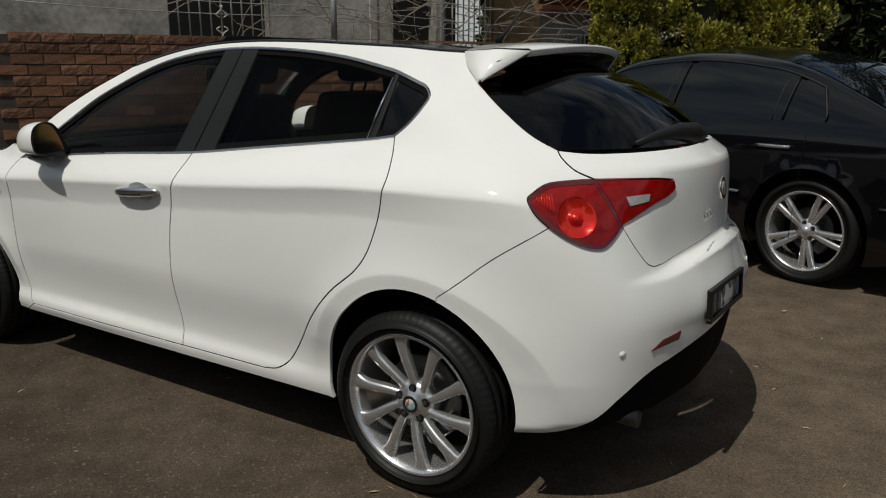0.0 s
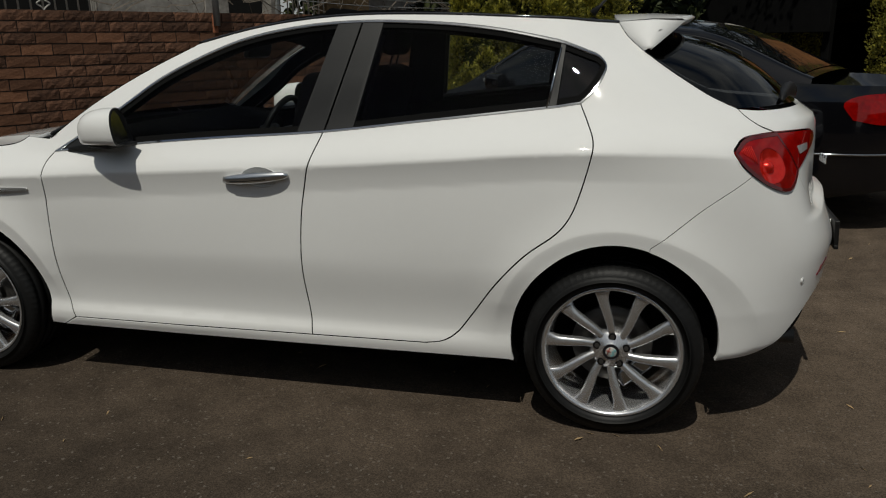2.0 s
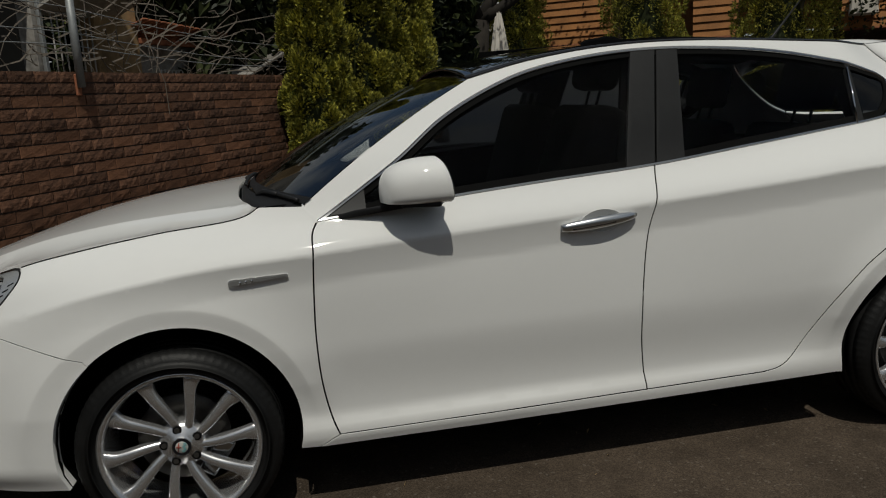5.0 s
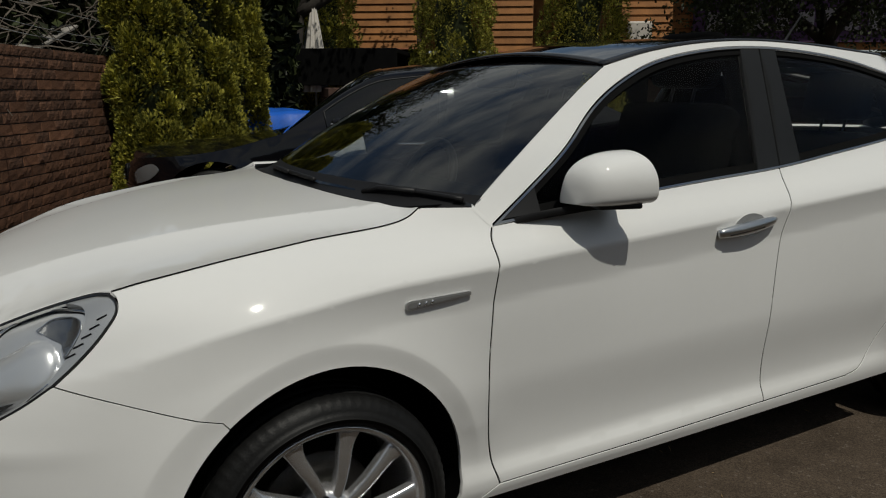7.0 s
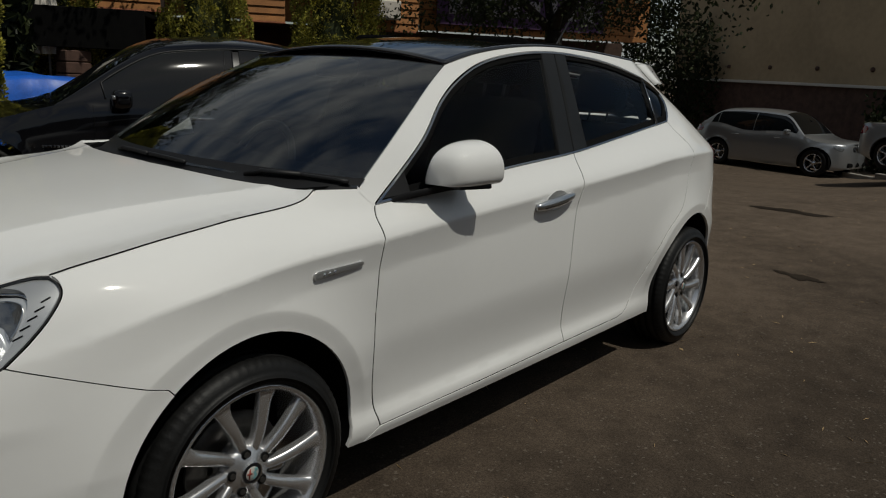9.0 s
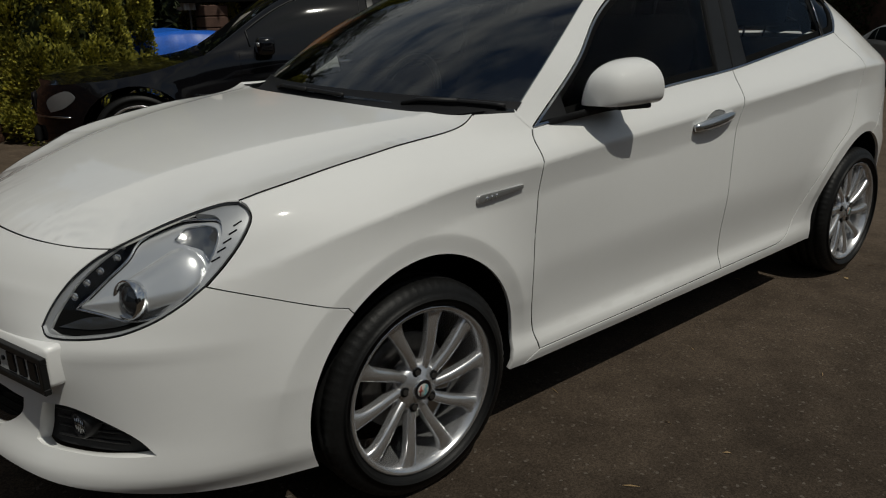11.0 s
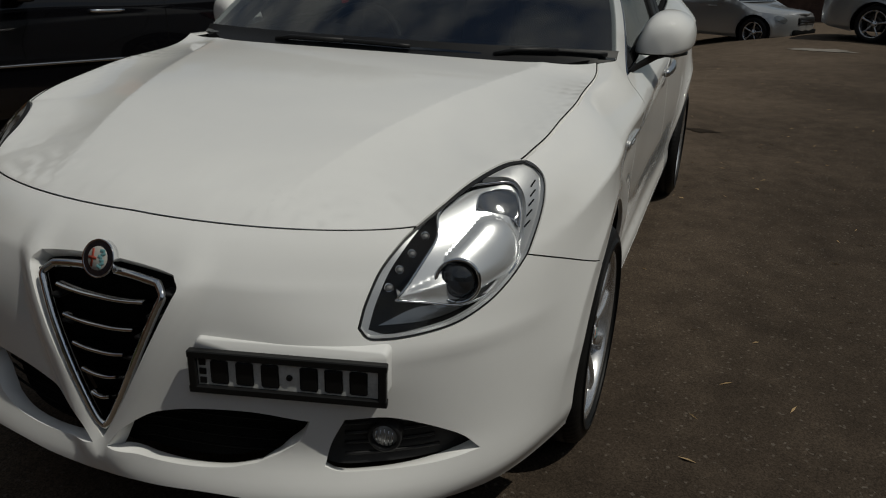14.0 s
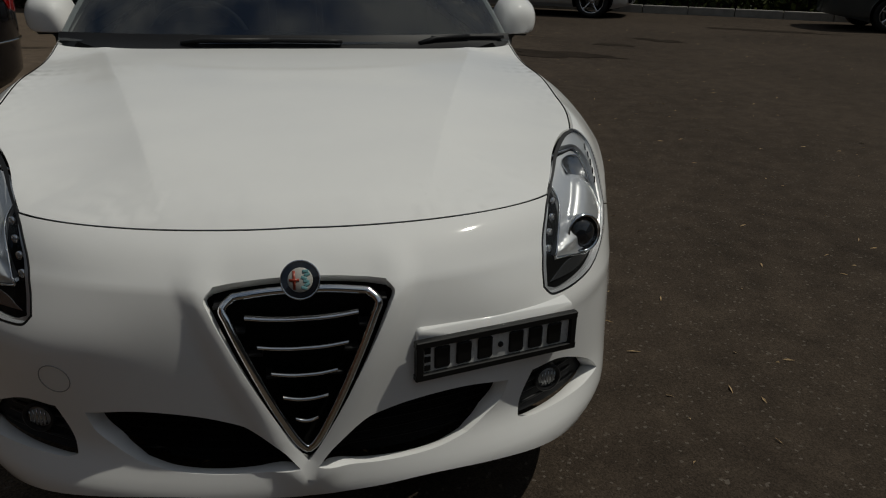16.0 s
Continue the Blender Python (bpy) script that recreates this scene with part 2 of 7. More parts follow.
#            nose ----------------------------------> | side -----------------------> | ------------------> tail
LINES = {    # heights of the feature lines, then their distance from the spine
    "bottom": ([.21, .21, .21, .215, .22, .225, .225, .222, .222, .224, .226, .228, .235, .25, .27, .29, .29],
               [.94, .965, .985, .955, .90, .86, .80, .785, .785, .785, .785, .79, .83, .93, .98, .97, .95]),
    "lip":    ([.27, .27, .27, .275, .28, .285, .29, .275, .275, .275, .277, .28, .29, .30, .33, .34, .34],
               [.972, .995, 1.010, .984, .925, .87, .815, .80, .80, .795, .795, .80, .85, .965, 1.02, 1.0, .97]),
    "hollow": ([.37, .37, .37, .38, .38, .38, .37, .342, .338, .338, .340, .36, .39, .42, .44, .45, .45],
               [.955, .962, .972, .972, .922, .865, .80, .783, .777, .777, .781, .795, .85, .965, 1.035, 1.02, .99]),
    "middle": ([.56, .56, .56, .56, .58, .58, .58, .58, .58, .58, .58, .60, .60, .60, .60, .60, .60],
               [.935, .950, .985, .965, .915, .864, .825, .81, .805, .805, .81, .83, .875, .97, 1.045, 1.035, 1.01]),
    "crease": ([.70, .70, .69, .70, .74, .80, .834, .864, .892, .920, .956, .986, .988, .972, .89, .77, .76],
               [.90, .915, .935, .932, .892, .857, .833, .832, .817, .812, .820, .827, .862, .940, .985, .955, .945]),
    "belt":   ([.78, .78, .785, .82, .875, .92, .955, .947, .985, 1.02, 1.07, 1.12, 1.10, 1.06, 1.04, 1.05, 1.05],
               [.81, .82, .85, .83, .80, .73, .695, .761, .75, .735, .715, .69, .76, .86, .92, .93, .93]),
    "window": ([.80, .80, .81, .85, .90, .95, .98, 1.10, 1.18, 1.22, 1.24, 1.25, 1.22, 1.15, 1.10, 1.10, 1.10],
               [.74, .75, .77, .75, .72, .65, .62, .68, .65, .64, .63, .62, .66, .76, .85, .87, .87]),
    "rail":   ([.82, .82, .84, .88, .93, .98, 1.01, 1.27, 1.347, 1.425, 1.42, 1.375, 1.32, 1.25, 1.16, 1.15, 1.15],
               [.64, .65, .66, .64, .62, .55, .52, .565, .53, .523, .525, .535, .555, .64, .77, .80, .80]),
}
SN, ZN, Z0, Z1 = 720, 640, 0.15, 1.50
SG, ZG = np.linspace(S0, S1, SN), np.linspace(Z0, Z1, ZN)


def body_table():
    zs = np.array([spline(STATIONS, z, SG) for z, r in LINES.values()])
    rs = np.array([spline(STATIONS, r, SG) for z, r in LINES.values()])
    table = np.empty((SN, ZN))
    for i in range(SN):
        top = np.append(zs[:, i], zs[-1, i] + 0.3), np.append(rs[:, i], rs[-1, i] - 0.3)
        low = np.append(zs[0, i] - 0.12, top[0]), np.append(rs[0, i] - 0.03, top[1])
        zz, rr = list(low[0]), list(low[1])
        for k, d in ((5, 0.0085), (3, 0.007), (2, 0.008)):     # crisp shoulder, lower crease and lip
            za, ra, zb, rb, zc, rc = zz[k - 1], rr[k - 1], zz[k], rr[k], zz[k + 1], rr[k + 1]
            fa, fb = min(d / (zb - za), 0.4), min(d / (zc - zb), 0.4)
            zz[k:k + 1], rr[k:k + 1] = [zb - fa * (zb - za), zb + fb * (zc - zb)], [rb - fa * (rb - ra), rb + fb * (rc - rb)]
        table[i] = pchip(zz, rr, ZG)
        # hollow under the shoulder line
        u = np.clip((zs[4, i] - ZG) / 0.34, 0, 1)
        along = np.clip((SG[i] + 1.85) / 0.6, 0, 1) * np.clip((1.75 - SG[i]) / 0.5, 0, 1)
        table[i] -= 0.021 * along * np.clip(u / 0.28, 0, 1) * (1 - u) ** 1.4
        # a raised shield edge down the middle of the nose
        v = np.abs(SG[i] - S0) * 0.95 - np.clip((ZG - 0.30) * 0.40, 0, 0.165)
        w = np.clip(1 - np.abs(v - 0.012) / 0.055, 0, 1)
        table[i] += 0.016 * w * w * (3 - 2 * w) * np.clip((ZG - 0.27) / 0.05, 0, 1) * np.clip((0.76 - ZG) / 0.09, 0, 1)
        # shelf of the rear bumper under the tailgate
        zc = np.interp(SG[i], [2.0, 2.11, 2.174, 2.319, 2.47, S1], [.758, .765, .768, .786, .803, .810])
        up_, lo_ = np.clip((zc + 0.004 - ZG) / 0.030, 0, 1), np.clip((ZG - 0.57) / 0.19, 0, 1)
        ends = np.clip((SG[i] - 1.96) / 0.36, 0, 1)
        table[i] += 0.040 * ends * ends * (3 - 2 * ends) * up_ * up_ * (3 - 2 * up_) * lo_ * lo_ * (3 - 2 * lo_)
        # bumper blisters under the lamps and along the lower lip
        u = np.clip(1 - np.abs(SG[i] + 2.02) / 0.26, 0, 1)
        table[i] += 0.004 * u * np.exp(-((ZG - 0.585) / 0.022) ** 2)
    # flared lips round the wheel arches
    for wx in (WHEEL_F, WHEEL_R):
        x = np.where(SG < XF, XF - np.sin((XF - SG) / AF) * 0.88, np.where(SG > XR, XR + np.sin((SG - XR) / AR) * 0.9, SG))
        d = np.hypot(x[:, None] - wx, ZG[None] - 0.325)
        k = np.clip((0.550 - d) / 0.140, 0, 1)
        lip = np.clip((0.410 - d) / 0.045, 0, 1)
        table += (0.015 * k ** 2 - 0.005 * lip) * np.clip((ZG[None] - 0.30) / 0.15, 0, 1)
    return table


TABLE = body_table()
SHOULDER = [(s, float(spline(STATIONS, LINES["crease"][0], s))) for s in np.arange(-1.7, 1.72, 0.02)] + [(s, 0.339) for s in np.arange(-.9, .8, 0.02)]
for s in np.arange(2.0, S1, 0.02):                          # edge of the rear bumper's shelf
    z_ = float(np.interp(s, [2.0, 2.11, 2.174, 2.319, 2.47, S1], [.752, .755, .756, .772, .789, .796]))
    SHOULDER += [(s, z_ - 0.012), (2 * S1 - s, z_ - 0.012), (s, z_ + 0.006), (2 * S1 - s, z_ + 0.006)]
EDGE_POINTS = [(s, z + d) for s, z in SHOULDER for d in (-0.013, -0.0035, 0.0035, 0.013)]
for a_ in np.radians(np.arange(-4, 185, 2.2)):              # edge of the flange round each wheel arch
    for d in (0.397, 0.4065, 0.4135, 0.423, 0.438):
        xf_, xr_, z_ = WHEEL_F + d * math.cos(a_), WHEEL_R + d * math.cos(a_), 0.325 + d * math.sin(a_)
        EDGE_POINTS.append((XF - AF * math.asin(min(1, (XF - xf_) / 0.88)) if xf_ < XF else xf_, z_))
        EDGE_POINTS.append((XR + AR * math.asin(min(1, (xr_ - XR) / 0.9)) if xr_ > XR else xr_, z_))


def radius(s, z):
    a = np.clip((np.asarray(s, float) - S0) / (S1 - S0) * (SN - 1), 0, SN - 1.001)
    b = np.clip((np.asarray(z, float) - Z0) / (Z1 - Z0) * (ZN - 1), 0, ZN - 1.001)
    i, j = a.astype(int), b.astype(int)
    u, v = a - i, b - j
    return (TABLE[i, j] * (1 - u) * (1 - v) + TABLE[i + 1, j] * u * (1 - v) + TABLE[i, j + 1] * (1 - u) * v + TABLE[i + 1, j + 1] * u * v)


def on_body(s, z, off=0.0, side=-1):
    """Points of the body's skin, off metres outside it; side -1 is the car's left."""
    s, z = np.broadcast_arrays(np.asarray(s, float), np.asarray(z, float))
    side = np.where((s < S0) | (s > S1), -side, side)
    s = np.where(s < S0, 2 * S0 - s, np.where(s > S1, 2 * S1 - s, s))
    r = radius(s, z) + off
    fa, ra = np.clip((XF - s) / AF, 0, math.pi / 2), np.clip((s - XR) / AR, 0, math.pi / 2)
    x = np.clip(s, XF, XR) - np.sin(fa) * r + np.sin(ra) * r
    return np.stack([x, side * r * np.cos(fa) * np.cos(ra), z], -1)


def s_of(x, y):
    """The place along the skin of a point in plan."""
    y = np.abs(y)
    return np.where(x < XF, XF - AF * np.arctan2(XF - x, y), np.where(x > XR, XR + AR * np.arctan2(x - XR, y), x))


# ---- building tools ----
from mathutils.bvhtree import BVHTree
from mathutils.geometry import delaunay_2d_cdt


def finish(name, me, mat, parent=None, label="", smooth=True):
    me.materials.append(mat)
    if smooth:
        me.polygons.foreach_set("use_smooth", [True] * len(me.polygons))
    ob = new(name, me)
    if parent:
        ob.parent = parent
    return tagged(ob, label)


def part(name, bm, mat, parent=None, label="", smooth=True):
    """Links a bmesh as one mesh object."""
    me = bpy.data.meshes.new(name)
    bm.to_mesh(me)
    bm.free()
    return finish(name, me, mat, parent, label, smooth)


def thing(name, m, label, category, group=""):
    """An empty at a thing's base, to parent its parts."""
    ob = new(name)
    ob.empty_display_size = 0.1
    ob.matrix_world = m
    return tagged(ob, label, category, group)


def curve(points, n=6):
    """Points along a smooth open curve through the given points."""
    p = np.array(points, float)
    t = np.r_[0, np.cumsum(np.maximum(np.linalg.norm(np.diff(p, axis=0), axis=1), 1e-6) ** 0.5)]
    u = np.concatenate([np.linspace(t[i], t[i + 1], n, endpoint=False) for i in range(len(t) - 1)] + [t[-1:]])
    return np.stack([spline(t, p[:, k], u) for k in range(p.shape[1])], -1) if len(p) > 2 else p


def join(*curves):
    """One closed outline out of curves that run end to end."""
    out = []
    for c in curves:
        for q in np.asarray(c, float):
            if not out or np.linalg.norm(q - out[-1]) > 1e-4:
                out.append(q)
    if np.linalg.norm(out[0] - out[-1]) < 1e-4:
        out.pop()
    return np.array(out)


def arc(cx, cz, r, a0, a1, n=28, rz=None):
    a = np.radians(np.linspace(a0, a1, n))
    return np.stack([cx + r * np.cos(a), cz + (rz or r) * np.sin(a)], -1)


def mirror_s(c, centre):
    """The other half of an outline, across the centre line of nose or tail."""
    c = np.asarray(c, float)[::-1].copy()
    c[:, 0] = 2 * centre - c[:, 0]
    return c


def area(p):
    return 0.5 * float(np.sum(p[:, 0] * np.roll(p[:, 1], -1) - np.roll(p[:, 0], -1) * p[:, 1]))


def shrink(p, d):
    """An outline moved inwards by d."""
    p = np.asarray(p, float)
    if area(p) < 0:
        p = p[::-1]
    a, b = p - np.roll(p, 1, 0), np.roll(p, -1, 0) - p
    na, nb = (np.stack([-v[:, 1], v[:, 0]], -1) / np.maximum(np.linalg.norm(v, axis=1), 1e-9)[:, None] for v in (a, b))
    n = na + nb
    n /= np.maximum((n * n).sum(1) / 2, 0.4)[:, None]
    return p + d * n


def inside(p, q):
    """Which of the points q lie in the outline p."""
    x, y = q[:, 0][:, None], q[:, 1][:, None]
    x0, y0 = p[:, 0][None], p[:, 1][None]
    x1, y1 = np.roll(p[:, 0], -1)[None], np.roll(p[:, 1], -1)[None]
    cut = ((y0 > y) != (y1 > y)) & (x < (x1 - x0) * (y - y0) / np.where(y1 == y0, 1e-12, y1 - y0) + x0)
    return cut.sum(1) % 2 == 1


def fill(outline, holes, grid, extra=()):
    """Triangles inside an outline, off its holes, with points on an even grid: 2D points, triangles, rim loops."""
    loops = [outline] + list(holes)
    pts, edges, n = [], [], 0
    for lp in loops:
        pts += list(lp)
        edges += [(n + i, n + (i + 1) % len(lp)) for i in range(len(lp))]
        n += len(lp)
    lo, hi = outline.min(0), outline.max(0)
    gx, gy = np.meshgrid(np.arange(lo[0], hi[0], grid), np.arange(lo[1], hi[1], grid * 0.87))
    gx = gx + (np.arange(gx.shape[0]) % 2)[:, None] * grid / 2
    g = np.stack([gx.ravel(), gy.ravel()], -1)
    ok = inside(shrink(outline, grid * 0.35), g)
    for h in holes:
        ok &= ~inside(shrink(h, -grid * 0.35), g)
    g = g[ok]
    if len(extra):
        extra = np.array(extra)
        extra = extra[inside(shrink(outline, 0.008), extra)]
    if len(extra):
        g = np.vstack([g[np.min(np.hypot(g[:, None, 0] - extra[None, :, 0], g[:, None, 1] - extra[None, :, 1]), 1) > 0.009], extra]) if len(g) else extra
    verts = [Vector(v) for v in pts] + [Vector(v) for v in g]
    v2, _, f2, *_ = delaunay_2d_cdt(verts, edges, [], 1, 1e-6)
    v2, tri = np.array([tuple(v) for v in v2]), np.array([f for f in f2 if len(f) == 3])
    c = v2[tri].mean(1)
    keep = inside(outline, c)
    for h in holes:
        keep &= ~inside(h, c)
    return v2, tri[keep]


def skin(name, flat, tri, place, normal, mat, parent, label="", rim=0.012):
    """A panel: flat points put on a surface, with its edges folded back by rim."""
    v, nrm = place(flat), normal(flat)
    a, b, c = v[tri[:, 0]], v[tri[:, 1]], v[tri[:, 2]]
    face = np.cross(b - a, c - a)
    flip = (face * nrm[tri].mean(1)).sum(1) < 0
    tri = np.where(flip[:, None], tri[:, ::-1], tri)
    count = {}
    for t in tri:
        for i in range(3):
            e = (t[i], t[(i + 1) % 3])
            count[e] = count.get(e, 0) + 1
    border = [e for e in count if (e[1], e[0]) not in count]
    verts, faces = list(v), [tuple(t) for t in tri]
    norms = [nrm[k] for t in tri for k in t]
    if rim:
        deep = {}
        for e in border:
            d = v[e[1]] - v[e[0]]
            out = np.cross(d, nrm[e[0]])
            out /= max(np.linalg.norm(out), 1e-9)
            for k in e:
                if k not in deep:
                    deep[k] = len(verts)
                    verts.append(v[k] - nrm[k] * rim)
            faces.append((e[0], deep[e[0]], deep[e[1]], e[1]))
            norms += [0.6 * out + 0.4 * nrm[e[0]], out, out, 0.6 * out + 0.4 * nrm[e[1]]]
    me = bpy.data.meshes.new(name)
    me.from_pydata([tuple(p) for p in verts], [], faces)
    ob = finish(name, me, mat, parent, label)
    norms = np.array(norms)
    norms /= np.maximum(np.linalg.norm(norms, axis=1), 1e-9)[:, None]
    me.normals_split_custom_set([tuple(q) for q in norms])
    ob.cycles.shadow_terminator_geometry_offset = 0.2
    return ob


def body_normal(s, z, side=-1):
    e = 0.0055
    a, b = on_body(s + e, z, 0, side) - on_body(s - e, z, 0, side), on_body(s, z + e, 0, side) - on_body(s, z - e, 0, side)
    n = np.cross(a, b)
    n /= np.maximum(np.linalg.norm(n, axis=-1), 1e-9)[..., None]
    p = on_body(s, z, 0, side)
    away = np.stack([p[..., 0] - np.clip(p[..., 0], XF, XR), p[..., 1], 0 * p[..., 2]], -1)
    return n * np.where((n * away).sum(-1) < 0, -1, 1)[..., None]


def panel(name, outline, mat, parent, label="", side=-1, off=0.0, gap=0.0026, grid=0.018, holes=(), rim=0.014):
    """A piece of the car's skin with the given outline, in arc and height."""
    outline = shrink(outline, gap)
    holes = [np.asarray(h) for h in holes]
    lines = EDGE_POINTS if grid < 0.03 else ()
    flat, tri = fill(outline, holes, grid, lines)
    return skin(name, flat, tri, lambda q: on_body(q[:, 0], q[:, 1], off, side), lambda q: body_normal(q[:, 0], q[:, 1], side), mat, parent, label, rim)


def loft(name, rows, mat, parent, label="", close=False, flip=False, solid=0.0):
    """A sheet through rows of points of equal length."""
    rows = np.asarray(rows, float)
    h, w = rows.shape[:2]
    faces = []
    for i in range(h - 1):
        for j in range(w if close else w - 1):
            a, b, c, d = i * w + j, i * w + (j + 1) % w, (i + 1) * w + (j + 1) % w, (i + 1) * w + j
            faces.append((d, c, b, a) if flip else (a, b, c, d))
    me = bpy.data.meshes.new(name)
    me.from_pydata([tuple(p) for p in rows.reshape(-1, 3)], [], faces)
    ob = finish(name, me, mat, parent, label)
    if solid:
        mod = ob.modifiers.new("thickness", "SOLIDIFY")
        mod.thickness, mod.offset = solid, -1
    return ob


def tube(name, path, r, mat, parent, label="", sides=8, flat=1.0, up=(0, 0, 1)):
    """A round or flattened bar along a path; r may be one radius for each point."""
    p = np.asarray(path, float)
    r = np.broadcast_to(np.asarray(r, float), (len(p),))
    rows = []
    for i in range(len(p)):
        t = p[min(i + 1, len(p) - 1)] - p[max(i - 1, 0)]
        t /= max(np.linalg.norm(t), 1e-9)
        a = np.cross(t, up) if abs(np.dot(t, up)) < 0.999 else np.cross(t, (1, 0, 0))
        a /= max(np.linalg.norm(a), 1e-9)
        b = np.cross(a, t)
        an = np.linspace(0, 2 * math.pi, sides, endpoint=False)
        rows.append(p[i] + r[i] * (np.cos(an)[:, None] * a * flat + np.sin(an)[:, None] * b))
    bm = bmesh.new()
    vs = [[bm.verts.new(q) for q in row] for row in rows]
    for i in range(len(vs) - 1):
        for j in range(sides):
            bm.faces.new((vs[i][j], vs[i][(j + 1) % sides], vs[i + 1][(j + 1) % sides], vs[i + 1][j]))
    bm.faces.new(vs[0][::-1])
    bm.faces.new(vs[-1])
    bmesh.ops.recalc_face_normals(bm, faces=bm.faces)
    return part(name, bm, mat, parent, label)


def box(bm, m, size, bevel=0.0, seg=2):
    """Adds a box of that size, bevelled, at the pose m."""
    made = bmesh.ops.create_cube(bm, size=1, matrix=m @ Matrix.Diagonal((*size, 1)))["verts"]
    if bevel:
        edges = list({e for v in made for e in v.link_edges})
        bmesh.ops.bevel(bm, geom=edges, offset=bevel, segments=seg, affect="EDGES", profile=0.6)
    return bm


def spin(bm, profile, m, n=48, closed=False):
    """Adds a turned shape: profile of (radius, height) round the z axis of m."""
    rings = [[bm.verts.new(m @ Vector((r * math.cos(a), r * math.sin(a), h))) for a in np.linspace(0, 2 * math.pi, n, endpoint=False)] for r, h in profile]
    pairs = list(zip(rings[:-1], rings[1:])) + ([(rings[-1], rings[0])] if closed else [])
    for p, q in pairs:
        for j in range(n):
            bm.faces.new((p[j], p[(j + 1) % n], q[(j + 1) % n], q[j]))
    return rings


def disc(bm, r, m, n=32, depth=0.004):
    made = bmesh.ops.create_cone(bm, cap_ends=True, segments=n, radius1=r, radius2=r * 0.97, depth=depth, matrix=m)
    return made


# ---- the white hatchback ----
car = thing("hatchback", Matrix(), "white five-door hatchback with silver alloy wheels, parked on asphalt", "car")

# seams and openings, as arc along the skin and height
DOOR_FRONT = curve([(-.854, .947), (-.872, .915), (-.876, .861), (-.885, .718), (-.889, .594), (-.882, .445), (-.862, .328), (-.842, .268)])
B_SEAM = curve([(.268, 1.033), (.244, .955), (.207, .81), (.190, .66), (.187, .50), (.200, .35), (.207, .273)])
DOOR_REAR = curve([(1.208, 1.135), (1.236, 1.078), (1.252, 1.025), (1.242, .966), (1.214, .87), (1.178, .785), (1.140, .735), (1.015, .636), (.915, .525), (.828, .40), (.768, .322), (.715, .289), (.650, .277)])
BELT = curve([(-.854, .947), (-.684, .962), (-.411, .987), (-.139, 1.007), (.268, 1.033), (.632, 1.072), (1.017, 1.113), (1.208, 1.135)])
DLO_TOP = curve([(1.208, 1.135), (1.262, 1.17), (1.318, 1.222), (1.341, 1.258), (1.315, 1.286), (1.25, 1.305), (1.053, 1.349), (.875, 1.384), (.667, 1.408), (.371, 1.420), (.13, 1.406), (-.10, 1.366), (-.255, 1.312), (-.429, 1.226), (-.579, 1.118), (-.73, 1.022), (-.854, .947)])
ARCH_F = lambda a0, a1: arc(-1.317, .320, .360, a0, a1, rz=.360)
ARCH_R = lambda a0, a1: arc(1.336, .320, .368, a0, a1, rz=.368)
SCREEN_EDGE = curve([(-.895, .993), (-.78, 1.077), (-.655, 1.160), (-.48, 1.262), (-.312, 1.347)])
ROOF_EDGE = curve([(-.312, 1.347), (-.10, 1.396), (.13, 1.428), (.37, 1.441), (.667, 1.436), (.90, 1.424), (1.15, 1.410), (1.30, 1.402), (1.484, 1.396)])
SPOILER_SIDE = curve([(1.484, 1.396), (1.508, 1.355), (1.577, 1.300)])
REAR_GLASS = curve([(1.577, 1.300), (1.707, 1.205), (1.779, 1.152), (1.856, 1.112)])
GATE_TOP = curve([(1.856, 1.112), (1.858, 1.095), (1.884, 1.062), (1.938, 1.036)])
LAMP_OUT = curve([(1.938, 1.036), (1.86, 1.033), (1.788, 1.024), (1.745, 1.002), (1.728, .988), (1.742, .953), (1.786, .910)])
BUMPER_R = curve([(1.786, .910), (1.643, .821), (1.541, .743), (1.458, .682)])
HOOD_SIDE = curve([(-1.022, .997), (-1.056, .977), (-1.108, .963), (-1.338, .942), (-1.559, .916), (-1.735, .888), (-1.800, .873)])
LAMP_REAR = curve([(-1.800, .873), (-1.779, .862), (-1.770, .843), (-1.790, .804), (-1.829, .757), (-1.873, .713)])
SEAM_F = curve([(-1.873, .713), (-1.779, .683), (-1.658, .642), (-1.561, .612)])
LAMP_LOW = curve([(-1.873, .713), (-1.923, .677), (-1.977, .646), (-2.041, .622), (-2.104, .612), (-2.179, .608), (-2.210, .612), (-2.225, .630)])
LAMP_IN = curve([(-2.225, .630), (-2.212, .668), (-2.180, .722), (-2.134, .764), (-2.100, .784)])
LAMP_TOP = curve([(-2.100, .784), (-2.050, .806), (-1.975, .834), (-1.887, .859), (-1.835, .870), (-1.800, .873)])
HOOD_FRONT = curve([(-2.100, .784), (-2.139, .782), (-2.249, .779), (-2.42, .777), (S0, .779)])
LAMP_UNDER = curve([(1.786, .910), (1.830, .880), (1.887, .856), (1.925, .853), (1.945, .862), (1.997, .910)])
GATE_SIDE = curve([(1.997, .910), (2.020, .868), (2.045, .832), (2.080, .790), (2.110, .777)])
fa = math.degrees(math.atan2((.612 - .320) / .360, (-1.561 + 1.317) / .360))
ra = math.degrees(math.atan2((.682 - .320) / .368, (1.458 - 1.336) / .368))

